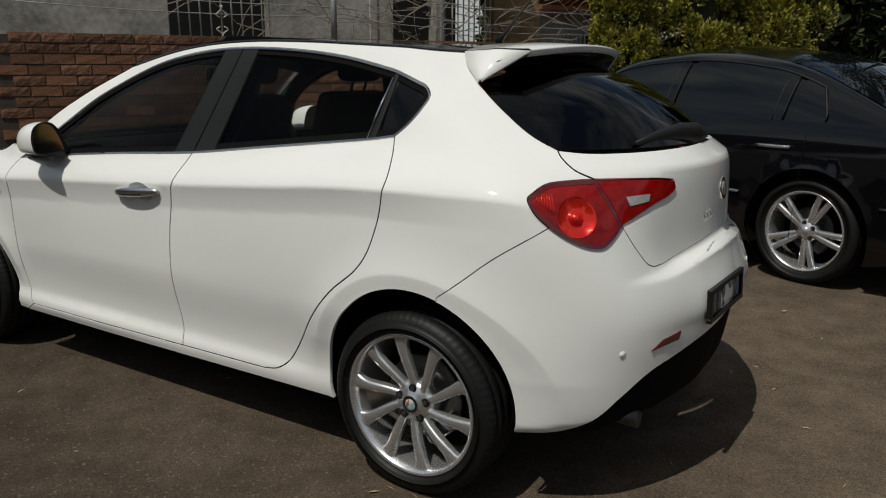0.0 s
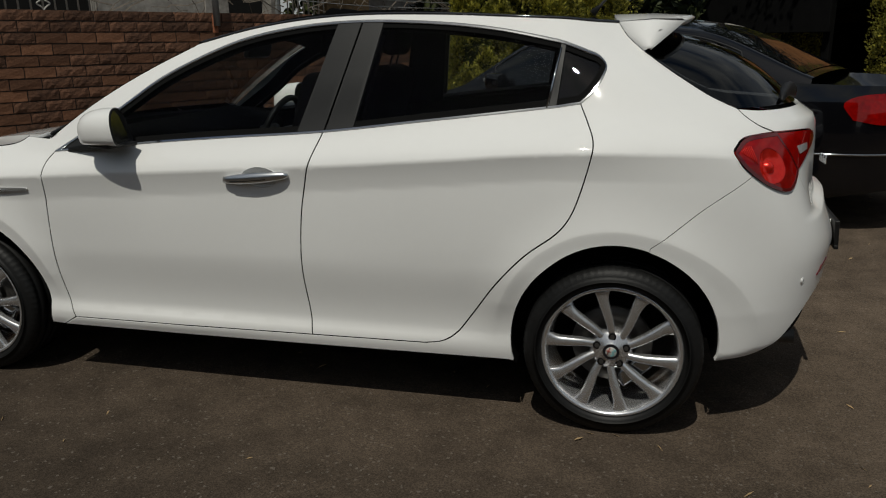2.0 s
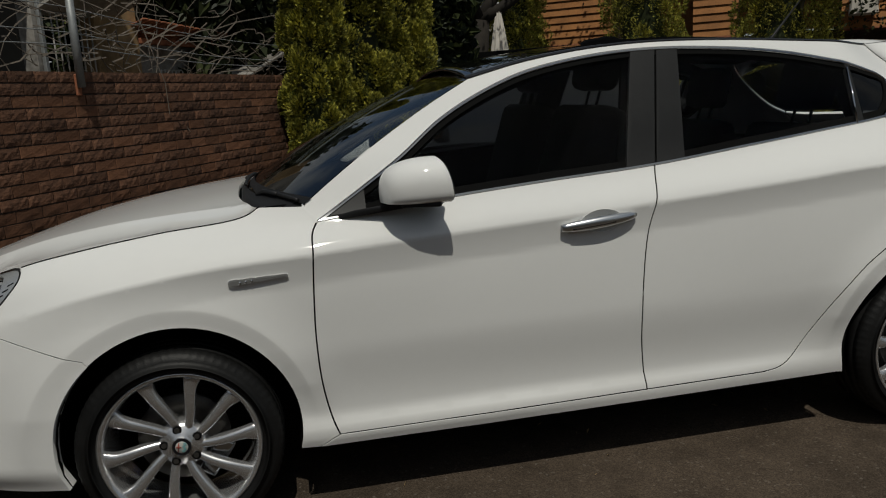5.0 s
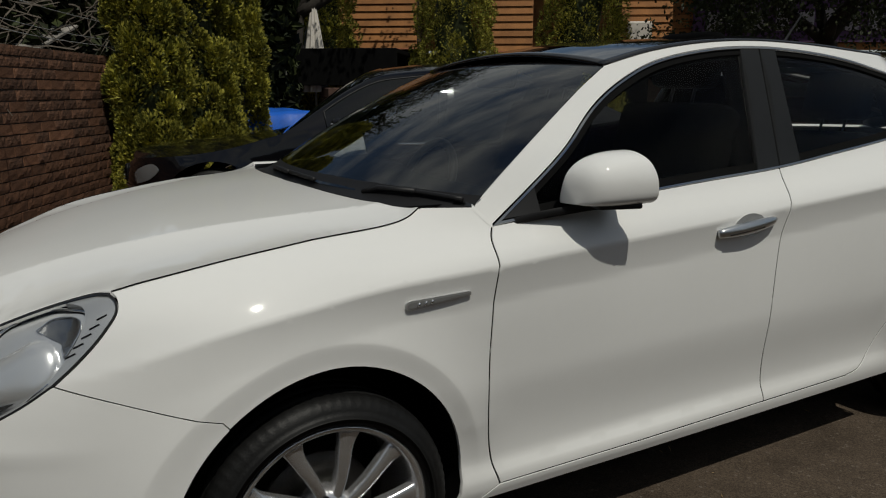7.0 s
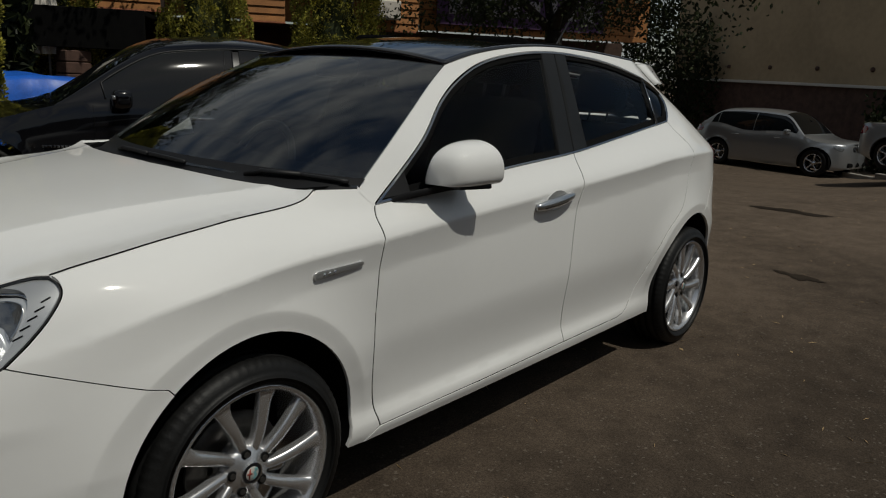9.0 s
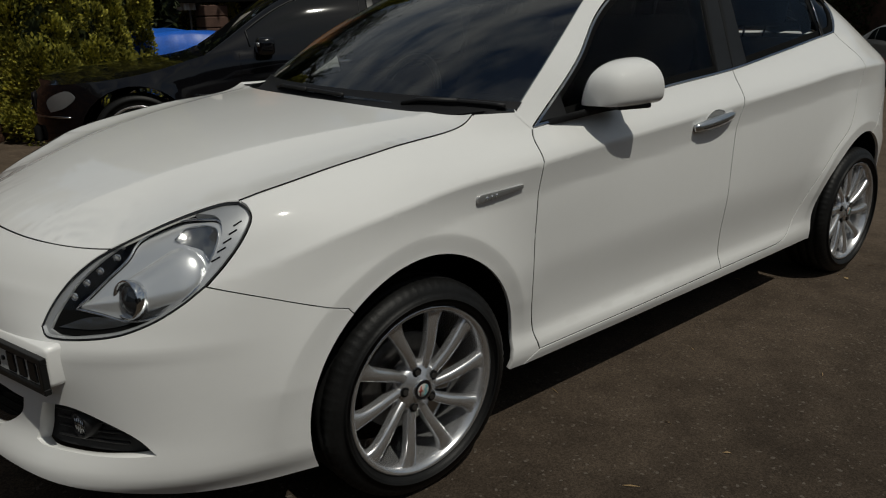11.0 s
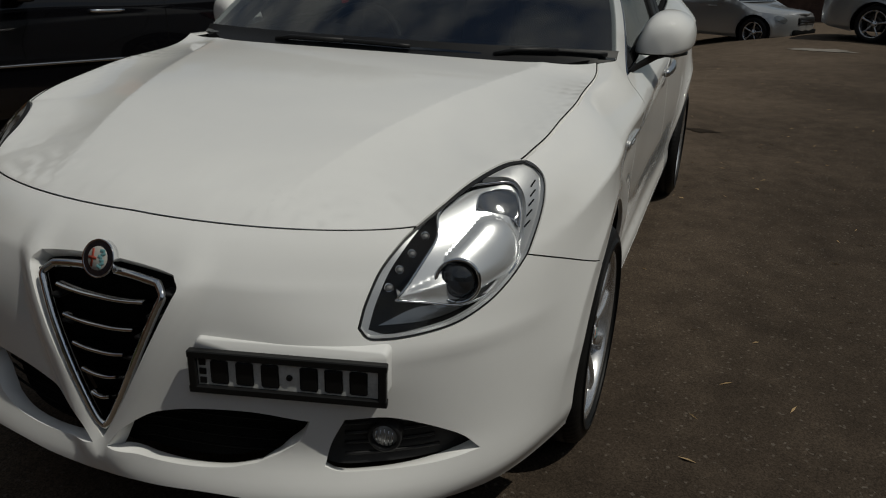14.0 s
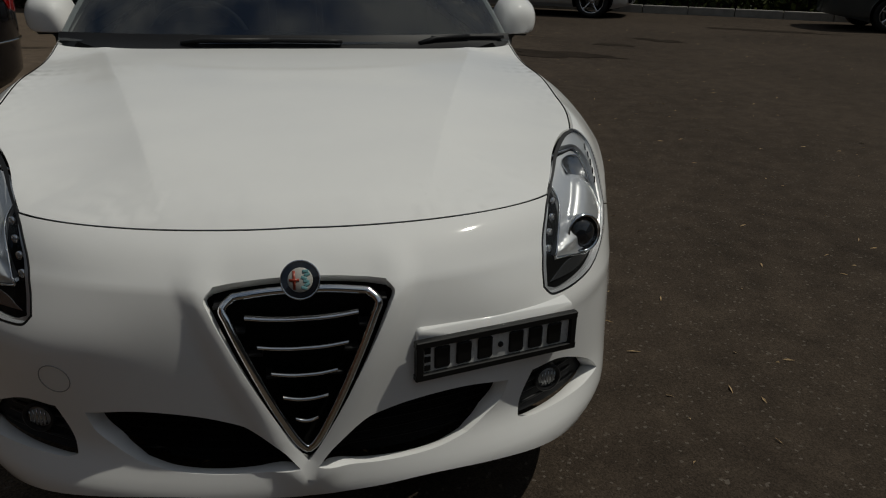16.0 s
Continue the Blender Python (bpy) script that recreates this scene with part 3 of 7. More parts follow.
for side, where in ((-1, "left"), (1, "right")):
    fender = join(HOOD_SIDE, LAMP_REAR, SEAM_F, ARCH_F(fa, -14), [(-.945, .232), (-.905, .230)], [(-.842, .268)], DOOR_FRONT[::-1], [(-.895, .993)])
    panel("front_fender", fender, PAINT, car, side=side)
    front_door = panel("front_door", join(DOOR_FRONT[::-1], BELT[:25], B_SEAM, [(-.344, .2695)]), PAINT, car, side=side)
    rear_door = panel("rear_door", join(B_SEAM[::-1], BELT[24:], DOOR_REAR), PAINT, car, side=side)
    frame_line = join([(-.842, .268)], [(-.905, .230), (-.347, .227), (.206, .229), (.951, .234)], ARCH_R(194, ra), BUMPER_R[::-1], LAMP_OUT[::-1], GATE_TOP[::-1], REAR_GLASS[::-1], SPOILER_SIDE[::-1],
                      ROOF_EDGE[::-1], SCREEN_EDGE[::-1], [(-.854, .947)], DLO_TOP[::-1], DOOR_REAR, [(.207, .273), (-.344, .2695)])
    panel("side_frame", frame_line, PAINT, car, side=side)
    strip = np.array([(-.895, .993), (-.876, .970), (-.854, .947)])
    loft("cowl_corner", [on_body(strip[:, 0] - 0.002, strip[:, 1] - 0.006, 0.0007, side), on_body(strip[:, 0], strip[:, 1], 0.0010, side), on_body(strip[:, 0] + 0.002, strip[:, 1] + 0.006, 0.0007, side)], PAINT, car)
    # black tubes sunk in the shut lines stand for the shade in the gaps
    for seam in (DOOR_FRONT, B_SEAM, DOOR_REAR, BUMPER_R, SEAM_F, HOOD_SIDE, [(-.83, .270), (-.6, .2697), (-.344, .2695), (.207, .273), (.66, .277)], GATE_TOP, GATE_SIDE):
        q = np.asarray(seam, float)
        thin = seam is BUMPER_R or seam is SEAM_F
        tube("seam_channel", on_body(q[:, 0], q[:, 1], -0.0045 if thin else -0.0032, side), 0.0014 if thin else 0.0018 if seam is HOOD_SIDE else 0.0026, LINER, car, sides=6)

# bumpers
FRONT_BOTTOM = curve([(-1.693, .215), (-1.80, .213), (-1.95, .222), (-2.10, .245), (-2.24, .262), (-2.36, .278), (-2.49, .287), (-2.60, .280), (S0, .272)])
GRILLE = join(curve([(S0, .350), (-2.690, .388), (-2.655, .452), (-2.600, .563), (-2.552, .662)]), curve([(-2.552, .662), (-2.543, .684), (-2.556, .702)]), curve([(-2.556, .702), (-2.64, .710), (S0, .712)]))
INTAKE = join(curve([(-2.310, .442), (-2.405, .455), (-2.512, .450), (-2.573, .437), (-2.618, .420), (-2.668, .380), (-2.698, .340)]), curve([(-2.698, .340), (-2.637, .333), (-2.558, .331), (-2.465, .337), (-2.405, .350)]), curve([(-2.405, .350), (-2.360, .374), (-2.325, .404), (-2.310, .442)]))
FOG = join(curve([(-2.286, .346), (-2.273, .395), (-2.250, .446)]), curve([(-2.250, .446), (-2.180, .446), (-2.105, .418), (-2.034, .377), (-1.997, .339)]), curve([(-1.997, .339), (-2.065, .335), (-2.125, .334), (-2.200, .335), (-2.265, .338), (-2.286, .346)]))
half = [SEAM_F[::-1], LAMP_LOW, LAMP_IN, HOOD_FRONT]
front = join(*half, *[mirror_s(c, S0) for c in half[::-1]], mirror_s(ARCH_F(fa, 197), S0)[::-1], mirror_s(FRONT_BOTTOM, S0)[::-1], FRONT_BOTTOM[::-1], ARCH_F(197, fa))
holes = [join(GRILLE, mirror_s(GRILLE, S0)), INTAKE, mirror_s(INTAKE, S0), FOG, mirror_s(FOG, S0)]
bumper = panel("front_bumper", front, PAINT, car, "white front bumper with shield grille opening", grid=0.02, gap=0.0006, holes=holes, rim=0.04)
REAR_LOW = curve([(1.735, .285), (1.79, .287), (1.84, .297), (1.92, .335), (1.993, .405), (2.077, .470), (2.188, .505), (2.364, .545), (S1, .585)])
GATE_LOW = curve([(2.110, .777), (2.174, .778), (2.319, .797), (2.47, .815), (S1, .822)])
half = [BUMPER_R[::-1], LAMP_UNDER, GATE_SIDE, GATE_LOW]
rear = join(*half, *[mirror_s(c, S1) for c in half[::-1]], mirror_s(ARCH_R(ra, -6), S1)[::-1], mirror_s(REAR_LOW, S1)[::-1], REAR_LOW[::-1], ARCH_R(-6, ra))
panel("rear_bumper", rear, PAINT, car, "white rear bumper", grid=0.018, gap=0.0006)
under = join(REAR_LOW, mirror_s(REAR_LOW, S1), mirror_s([(1.76, .262), (1.95, .26), (2.2, .29), (S1, .30)], S1)[::-1], [(S1, .30), (2.2, .29), (1.95, .26), (1.76, .262)])
panel("rear_diffuser", under, LINER, car, "black plastic lower rear bumper", off=-0.03)

# tail lamps and tailgate
LAMP_INNER = join([(1.938, 1.036)], curve([(1.938, 1.036), (2.05, 1.034), (2.165, 1.028), (2.228, 1.020)]), curve([(2.228, 1.020), (2.232, .996), (2.205, .978), (2.125, .955), (1.997, .910)]), [(1.968, .972)])
LAMP_OUTER = join(LAMP_OUT, LAMP_UNDER, [(1.968, .972)])
gate_line = join(GATE_TOP, *[LAMP_INNER[1:-1]], GATE_SIDE, GATE_LOW)
top = curve([(1.856, 1.112), (1.95, 1.104), (2.085, 1.102), (2.3, 1.104), (S1, 1.108)])
tailgate = panel("tailgate", join(gate_line, mirror_s(gate_line, S1), mirror_s(top, S1)[::-1][1:], top[::-1]), PAINT, car, "white tailgate", grid=0.03)
for side in (-1, 1):
    eye = arc(1.862, .937, .056, 0, 360, 40)[:-1]
    lamp = panel("tail_lamp", LAMP_OUTER, RED_LENS, car, "glossy red tail lamp", side=side, off=0.006, grid=0.02, holes=[eye])
    flat, tri = fill(eye, [], 0.006)

    def lamp_dish(q, side=side):
        d = np.hypot(q[:, 0] - 1.862, q[:, 1] - .937) / .056
        off = 0.005 - 0.022 * np.clip(1 - d * d, 0, 1) + 0.020 * np.clip(1 - (d / 0.42) ** 2, 0, 1)
        return on_body(q[:, 0], q[:, 1], 0, side) + body_normal(q[:, 0], q[:, 1], side) * off[:, None]

    def lamp_dish_normal(q, side=side):
        e = 0.002
        n = np.cross(lamp_dish(q + (e, 0)) - lamp_dish(q - (e, 0)), lamp_dish(q + (0, e)) - lamp_dish(q - (0, e)))
        n /= np.linalg.norm(n, axis=1)[:, None]
        return n * np.sign((n * body_normal(q[:, 0], q[:, 1], side)).sum(1))[:, None]
    skin("lamp_bowl", flat, tri, lamp_dish, lamp_dish_normal, RED_BRIGHT, lamp, "bright red round lamp bowl", 0.0)
    for k in range(7):                                      # fine upright ribs towards the lamp's point
        sx = 1.752 + 0.0075 * k
        zz = np.linspace(.990 - 0.0055 * k - 0.004, 1.008 + 0.0035 * min(k, 3) - 0.012, 5) - 0.004
        tube("lens_rib", on_body(sx + 0 * zz, zz, 0.0065, side), 0.0018, RED_BRIGHT, lamp, sides=5)
    panel("lamp_edge", LAMP_OUTER, RED_DARK, lamp, "deep red lamp edge", side=side, off=0.0075, gap=0, grid=0.02, holes=[shrink(LAMP_OUTER, 0.010)], rim=0.003)
    inner = panel("inner_tail_lamp", LAMP_INNER, RED_LENS, tailgate, "glossy red inner tail lamp", side=side, off=0.006, grid=0.02)
    panel("reversing_lens", np.array([(2.018, .99), (2.115, .992), (2.105, .966), (2.03, .958)]), WHITE_LENS, inner, "ribbed clear lens", side=side, off=0.009, grid=0.02, rim=0.004)
    panel("rear_reflector", np.array([(2.068, .539), (2.109, .570), (2.185, .583), (2.178, .552)]), RED_DARK, car, "dark red bumper reflector", side=side, off=0.004, rim=0.004)
    for sx, sz in ((1.982, .542), (2.37, .665)):
        bm = bmesh.new()
        disc(bm, 0.0095, look(on_body(sx, sz, -0.0005, side), on_body(sx, sz, 1.0, side)), 20, 0.003)
        spin(bm, [(0.0115, 0.001), (0.0112, -0.0015), (0.0102, -0.0015)], look(on_body(sx, sz, 0.0, side), on_body(sx, sz, 1.0, side)), 20)
        part("parking_sensor", bm, PAINT, car)

# hood
HOOD_X = [-2.16, -2.08, -1.96, -1.8, -1.55, -1.3, -1.1, -0.98]
HOOD_Z = [.752, .800, .842, .888, .941, .975, .996, 1.005]
EDGE_Z = [.60, .66, .755, .852, .921, .957, .977, 1.0]


def hood_z(x, y):
    c, e, a = spline(HOOD_X, HOOD_Z, x), spline(HOOD_X, EDGE_Z, x), np.abs(y)
    crease = 0.235 + (x + 2.13) * 0.30
    k = np.clip((a - crease) / 0.24, 0, 1)
    return c - (c - e) * (a / 0.69) ** 2.4 - 0.027 * (1 - (1 - k) ** 2) * np.clip((x + 2.13) / 0.3, 0.25, 1)


hs, ht, hf = on_body(HOOD_SIDE[:, 0], HOOD_SIDE[:, 1]), on_body(LAMP_TOP[:, 0], LAMP_TOP[:, 1]), on_body(HOOD_FRONT[:, 0], HOOD_FRONT[:, 1])
left = np.concatenate([hf[::-1][:-1], ht[:-1], hs[::-1]])[:, :2]          # from the nose round to the screen
back = curve([(-1.022, -.69), (-1.062, -.55), (-1.098, -.35), (-1.115, 0.0)])
edge = join(left, back)
edge = join(edge, (edge * (1, -1))[::-1])
flat, tri = fill(shrink(edge, 0.0026), [], 0.02, [(x, sg * (0.235 + (x + 2.13) * 0.30 + d)) for x in np.arange(-2.06, -1.12, 0.02) for d in (-0.016, -0.004, 0.004, 0.016) for sg in (-1, 1)])
skirt = np.concatenate([hf[::-1], ht, hs[::-1]])


def hood_place(q):
    """The hood's sheet, eased to its shut line on the fenders and nose."""
    z = hood_z(q[:, 0], q[:, 1])
    d = np.hypot(q[:, 0][:, None] - skirt[:, 0], np.abs(q[:, 1])[:, None] + skirt[:, 1])
    i = d.argmin(1)
    near = d[np.arange(len(q)), i]
    k = np.clip(1 - near / 0.24, 0, 1) ** 2
    dz = skirt[i, 2] - hood_z(skirt[i, 0], skirt[i, 1])
    return np.stack([q[:, 0], q[:, 1], z + dz * k], -1)


def hood_normal(q):
    e = 0.005
    a = hood_place(q + (e, 0)) - hood_place(q - (e, 0))
    b = hood_place(q + (0, e)) - hood_place(q - (0, e))
    n = np.cross(a, b)
    n /= np.linalg.norm(n, axis=1)[:, None]
    return n * np.sign(n[:, 2:])


# same black tube along the hood's front gap, for its shade
for sg in (1, -1):
    tube("seam_channel", hf * (1, sg, 1) + (0.001, 0, -0.0030), 0.0034, LINER, car, sides=6)
skin("hood", flat, tri, hood_place, hood_normal, PAINT, car, "white hood with two creases", 0.014)

# windscreen, cowl, roof, rear window
W = np.linspace(-1, 1, 33)


def arch_row(e, centre, p=2.2):
    """Points across the car from the left edge e to its mirror image, through centre (x, z)."""
    k = 1 - np.abs(W) ** p
    return np.stack([e[0] + (centre[0] - e[0]) * k, e[1] * -W, e[2] + (centre[1] - e[2]) * k], -1)


se = on_body(SCREEN_EDGE[:, 0], SCREEN_EDGE[:, 1], 0.002)
v = np.linspace(0, 1, len(se))
cx, cz = -1.085 + 0.825 * v, 1.003 + 0.391 * v + 0.035 * np.sin(math.pi * v)
screen = loft("windscreen", [arch_row(se[i], (cx[i], cz[i])) for i in range(len(se))], SCREEN_GLASS, car, "tinted windscreen glass reflecting sky and trees", flip=True)
foot_row = np.array(arch_row(se[0], (cx[0], cz[0])))
sill_x = np.interp(np.abs(foot_row[:, 1]), [0, .35, .55, .64, .68, .71], [-1.109, -1.092, -1.056, -1.020, -.985, -.895])
sill = np.stack([sill_x, foot_row[:, 1], np.minimum(hood_z(sill_x, foot_row[:, 1]), foot_row[:, 2] + 0.004) - 0.008 - 0.012 * np.abs(W) ** 8], -1)
cowl = [foot_row + (0.030, 0, 0.024), foot_row + (0.012, 0, 0.008), foot_row * 0.55 + sill * 0.45 - (0, 0, 0.006), sill, sill - (0.004, 0, 0.05)]
loft("cowl", cowl, PLASTIC, car, "black plastic cowl strip")
re = on_body(ROOF_EDGE[:, 0], ROOF_EDGE[:, 1], 0.001)
re = re - (0, 0, 0.004)
rz = re[:, 2] + np.interp(ROOF_EDGE[:, 0], [-.312, 0, .4, 1.15, 1.5], [.046, .030, .013, .013, .020])
roof_rows = [arch_row(re[i], (re[i][0], rz[i]), 2.0) for i in range(len(re))]
loft("glass_roof", roof_rows, ROOF_GLASS, car, "glossy black glass roof", solid=0.01)
sa = on_body(SPOILER_SIDE[:, 0], SPOILER_SIDE[:, 1], 0.002)
up, low = sa[0], sa[-1]
spo, und = [], []
for w in np.linspace(-1, 1, 41):
    a, sg = abs(w), w
    f0 = np.array([up[0] - 0.03 * (1 - a ** 2), -up[1] * sg, up[2] + 0.004 + 0.034 * (1 - a ** 2.4)])
    te = np.array([1.565 - 0.052 * a ** 3, 0.405 * sg, 1.404 + 0.020 * (1 - a ** 2)])
    un = te - (0.020, 0, 0.024)
    bk = np.array([1.445 - 0.02 * a ** 4, 0.47 * sg, 1.385 - 0.012 * a ** 3])
    mid = 0.5 * (f0 + te) + (0, 0, 0.006)
    spo.append([f0 - (0, 0, 0.012), f0, mid, te - (0.012, 0, -0.002), te - (0, 0, 0.005), un])
    und.append([un - (0.002, 0, 0), bk - (0, 0, 0.004), bk - (0.03, 0, 0.03)])
spoiler = loft("roof_spoiler", spo, PAINT, car, "white roof spoiler")
loft("spoiler_underside", und, PLASTIC, spoiler, "black spoiler underside")
strip = np.array(und)[13:28]
loft("brake_light", [r[:2] * 0.75 + np.roll(r[:2], 1, 0) * 0.25 - (0, 0, 0.003) for r in strip], RED_DARK, spoiler, "dark red high brake light", solid=0.004)
for sg in (-1, 1):
    t = np.linspace(0, 1, len(sa))[:, None]
    b_top, b_low = np.array([1.513, -.405, 1.402]), np.array([1.402, -.533, 1.309])
    tb = b_top + (b_low - b_top) * t
    rows = np.stack([sa, sa * 0.5 + tb * 0.5 + (0.0, -0.004, 0.003), tb, tb + (-0.006, 0.009, -0.003)], 1) * (1, -sg if sg > 0 else 1, 1)
    loft("spoiler_fin", rows, PAINT, spoiler, solid=0.004)
bot = on_body(np.concatenate([np.linspace(1.858, S1, 17), (2 * S1 - np.linspace(1.858, S1, 17))[::-1][1:]]), 1.110, -0.004)
lg = on_body(REAR_GLASS[:, 0], REAR_GLASS[:, 1], -0.003)
topr = np.stack([1.47 - 0.065 * np.abs(W) ** 2.4, lg[0][1] * -W, 1.368 - 0.066 * np.abs(W) ** 2.6], -1)
rows = []
for i, p in enumerate(lg):
    v = i / (len(lg) - 1)
    row = topr * (1 - v) + bot * v
    d = p - row[0]
    dm = d * (1, -1, 1)
    k = np.abs(W[:, None]) ** 3
    row = row + np.where(W[:, None] < 0, d, dm) * k
    row = row + np.outer(1 - W ** 2, (0.035 * math.sin(math.pi * v), 0, 0.035 * math.sin(math.pi * v)))
    rows.append(row)
loft("rear_window", rows, TINT_GLASS, tailgate, "dark tinted rear window", flip=True).visible_shadow = True


def clip(poly, a, b):
    """The part of an outline to the left of the line from a to b."""
    a, b, out = np.array(a), np.array(b), []
    d = b - a
    f = lambda q: d[0] * (q[1] - a[1]) - d[1] * (q[0] - a[0])
    for p, q in zip(poly, np.roll(poly, -1, 0)):
        fp, fq = f(p), f(q)
        if fp >= 0:
            out.append(p)
        if (fp < 0) != (fq < 0):
            out.append(p + (q - p) * fp / (fp - fq))
    return np.array(out)


# side windows: bright trim, black frame, panes
DLO = join(BELT, DLO_TOP)
P1, P2, P3, P4 = ((.166, 1.03), (.275, 1.42)), ((.268, 1.03), (.368, 1.425)), ((.274, 1.03), (.374, 1.425)), ((.378, 1.03), (.452, 1.42))
Q1, Q2 = ((1.062, 1.09), (1.104, 1.36)), ((1.092, 1.09), (1.130, 1.36))
for side in (-1, 1):
    trim_in, glass_in = shrink(DLO, 0.0062), shrink(DLO, 0.026)
    panel("window_trim", DLO, SATIN, car, "bright metal window trim", side=side, off=0.003, gap=0.001, grid=0.05, holes=[trim_in], rim=0.012)
    frame_ob = panel("window_frame", trim_in, LINER, car, "black window frame", side=side, off=-0.006, gap=0.0, grid=0.05, holes=[glass_in], rim=0.03)
    for a, b in ((P1, P2), (P3, P4)):
        panel("pillar_cover", clip(clip(trim_in, *b), a[1], a[0]), PILLAR, car, "satin black pillar cover", side=side, off=0.0, gap=0.001)
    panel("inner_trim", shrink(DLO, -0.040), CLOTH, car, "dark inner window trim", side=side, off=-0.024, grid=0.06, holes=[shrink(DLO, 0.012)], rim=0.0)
    panel("sail_cover", clip(trim_in, (-.70, .93), (-.70, 1.3)), PLASTIC, car, "black mirror sail panel", side=side, off=-0.001)
    panes = [("front_window", clip(clip(glass_in, *P1), (-.72, 1.3), (-.72, .93)), SIDE_GLASS), ("rear_window_pane", clip(clip(glass_in, *Q1), P4[1], P4[0]), SIDE_GLASS),
             ("quarter_window", clip(shrink(DLO, 0.03), Q2[1], Q2[0]), TINT_GLASS)]
    panel("window_divider", clip(clip(trim_in, *Q2), Q1[1], Q1[0]), PILLAR, car, side=side, off=-0.002, gap=0.0)
    tube("divider_trim", [on_body(s, z, 0.001, side) for s, z in ((1.066, 1.12), (1.084, 1.22), (1.100, 1.315))], 0.004, SATIN, car)
    for nm, line, mat in panes:
        g = panel(nm, line, mat, frame_ob, "tinted side glass", side=side, off=-0.012, gap=-0.006, grid=0.08, rim=0.0)

# headlights
LAMP = join(LAMP_TOP, LAMP_REAR, LAMP_LOW, LAMP_IN)
SILVER = join(curve([(-2.155, .672), (-2.095, .733), (-2.057, .773), (-2.044, .804), (-1.985, .834), (-1.90, .848), (-1.845, .842), (-1.835, .818), (-1.850, .775), (-1.889, .716), (-1.955, .660)]), curve([(-1.955, .660), (-2.03, .650), (-2.10, .664), (-2.155, .672)]))
for side in (-1, 1):
    lamp = panel("headlight", LAMP, PLASTIC, car, "clear teardrop headlight with silver reflector", side=side, off=0.0, gap=0.001, grid=0.03, holes=[shrink(LAMP, 0.0042)], rim=0.003)
    lens = panel("lamp_cover", shrink(LAMP, 0.003), LAMP_GLASS, lamp, "clear lamp cover", side=side, off=0.003, gap=0.0, grid=0.03, rim=0.0)
    lens.visible_shadow = False
    ring_o, ring_i = shrink(LAMP, 0.0040), shrink(LAMP, 0.0060)
    loft("lamp_wall", [on_body(*ring_o.T, -0.001, side), on_body(*ring_i.T, -0.0085, side)], SHROUD, lamp, close=True)
    well = curve([(-2.207, .625), (-2.192, .665), (-2.162, .716), (-2.120, .758), (-2.086, .783), (-2.042, .808), (-1.985, .834), (-1.90, .848), (-1.848, .842), (-1.838, .818), (-1.852, .775), (-1.889, .716), (-1.932, .682), (-1.980, .653), (-2.042, .630), (-2.104, .620), (-2.178, .615), (-2.207, .625)], 4)[:-1]
    panel("lamp_bezel", shrink(LAMP, 0.005), SHROUD, lamp, "satin silver lamp bezel", side=side, off=-0.008, gap=0.0, grid=0.02, holes=[well], rim=0.014)
    panel("lamp_back", shrink(LAMP, 0.008), LINER, lamp, side=side, off=-0.048, gap=0.0, grid=0.03, rim=0.0)
    dark = join(curve([(-2.218, .632), (-2.205, .668), (-2.174, .718), (-2.130, .763), (-2.098, .785)]), curve([(-2.098, .785), (-2.072, .776), (-2.098, .728), (-2.160, .672), (-2.10, .656), (-2.03, .643), (-1.965, .655), (-1.905, .700)]),
                curve([(-1.905, .700), (-1.926, .682), (-1.979, .651), (-2.042, .627), (-2.104, .617), (-2.178, .613), (-2.206, .617), (-2.218, .632)]))
    panel("lamp_housing", dark, LINER, lamp, "dark lamp housing", side=side, off=-0.0175, gap=0.0, grid=0.02, rim=0.0)
    low_zone = join(curve([(-2.190, .628), (-2.10, .629), (-2.04, .639), (-1.98, .660), (-1.94, .685)]), curve([(-1.94, .685), (-1.985, .668), (-2.05, .652), (-2.12, .652), (-2.190, .628)]))
    panel("lower_lens", low_zone, LENS_GREY, lamp, "ribbed grey lower lamp", side=side, off=-0.014, gap=0.0, grid=0.02, rim=0.004)
    bowl = shrink(SILVER, 0.003)
    pocket = join(curve([(-1.955, .810), (-1.935, .832), (-1.885, .839), (-1.852, .826), (-1.856, .790), (-1.868, .765)]), curve([(-1.868, .765), (-1.884, .788), (-1.918, .800), (-1.955, .810)]))
    pocket = pocket if area(pocket) > 0 else pocket[::-1]
    flat, tri = fill(bowl, [pocket], 0.006)

    def dish(q, side=side):
        """A domed fairing that runs back from the projector, over a hollowed silver tray."""
        a = (q[:, 0] + 2.033) * .93 + (q[:, 1] - .700) * .365
        p = (q[:, 1] - .700) * .93 - (q[:, 0] + 2.033) * .365
        hw = 0.040 + 0.018 * np.clip(a / 0.10, 0, 1)
        d = (p / hw) ** 2 + np.where(a < 0.004, (a - 0.004) / 0.014, np.clip((a - 0.10) / 0.065, 0, 2)) ** 2
        fin = np.clip(1 - np.abs((q[:, 1] - .677) - (q[:, 0] + 2.153) * .16) / (0.004 + 0.20 * np.clip(q[:, 0] + 2.153, 0, 1)), 0, 1) * np.clip((-2.02 - q[:, 0]) / 0.03, 0, 1)
        off = -0.0200 + 0.0185 * np.sqrt(np.clip(1 - d, 0, 1)) * (1 - np.exp(-np.clip(1 - d, 0, 1) * 9)) + 0.008 * fin
        return on_body(q[:, 0], q[:, 1], 0, side) + body_normal(q[:, 0], q[:, 1], side) * off[:, None]

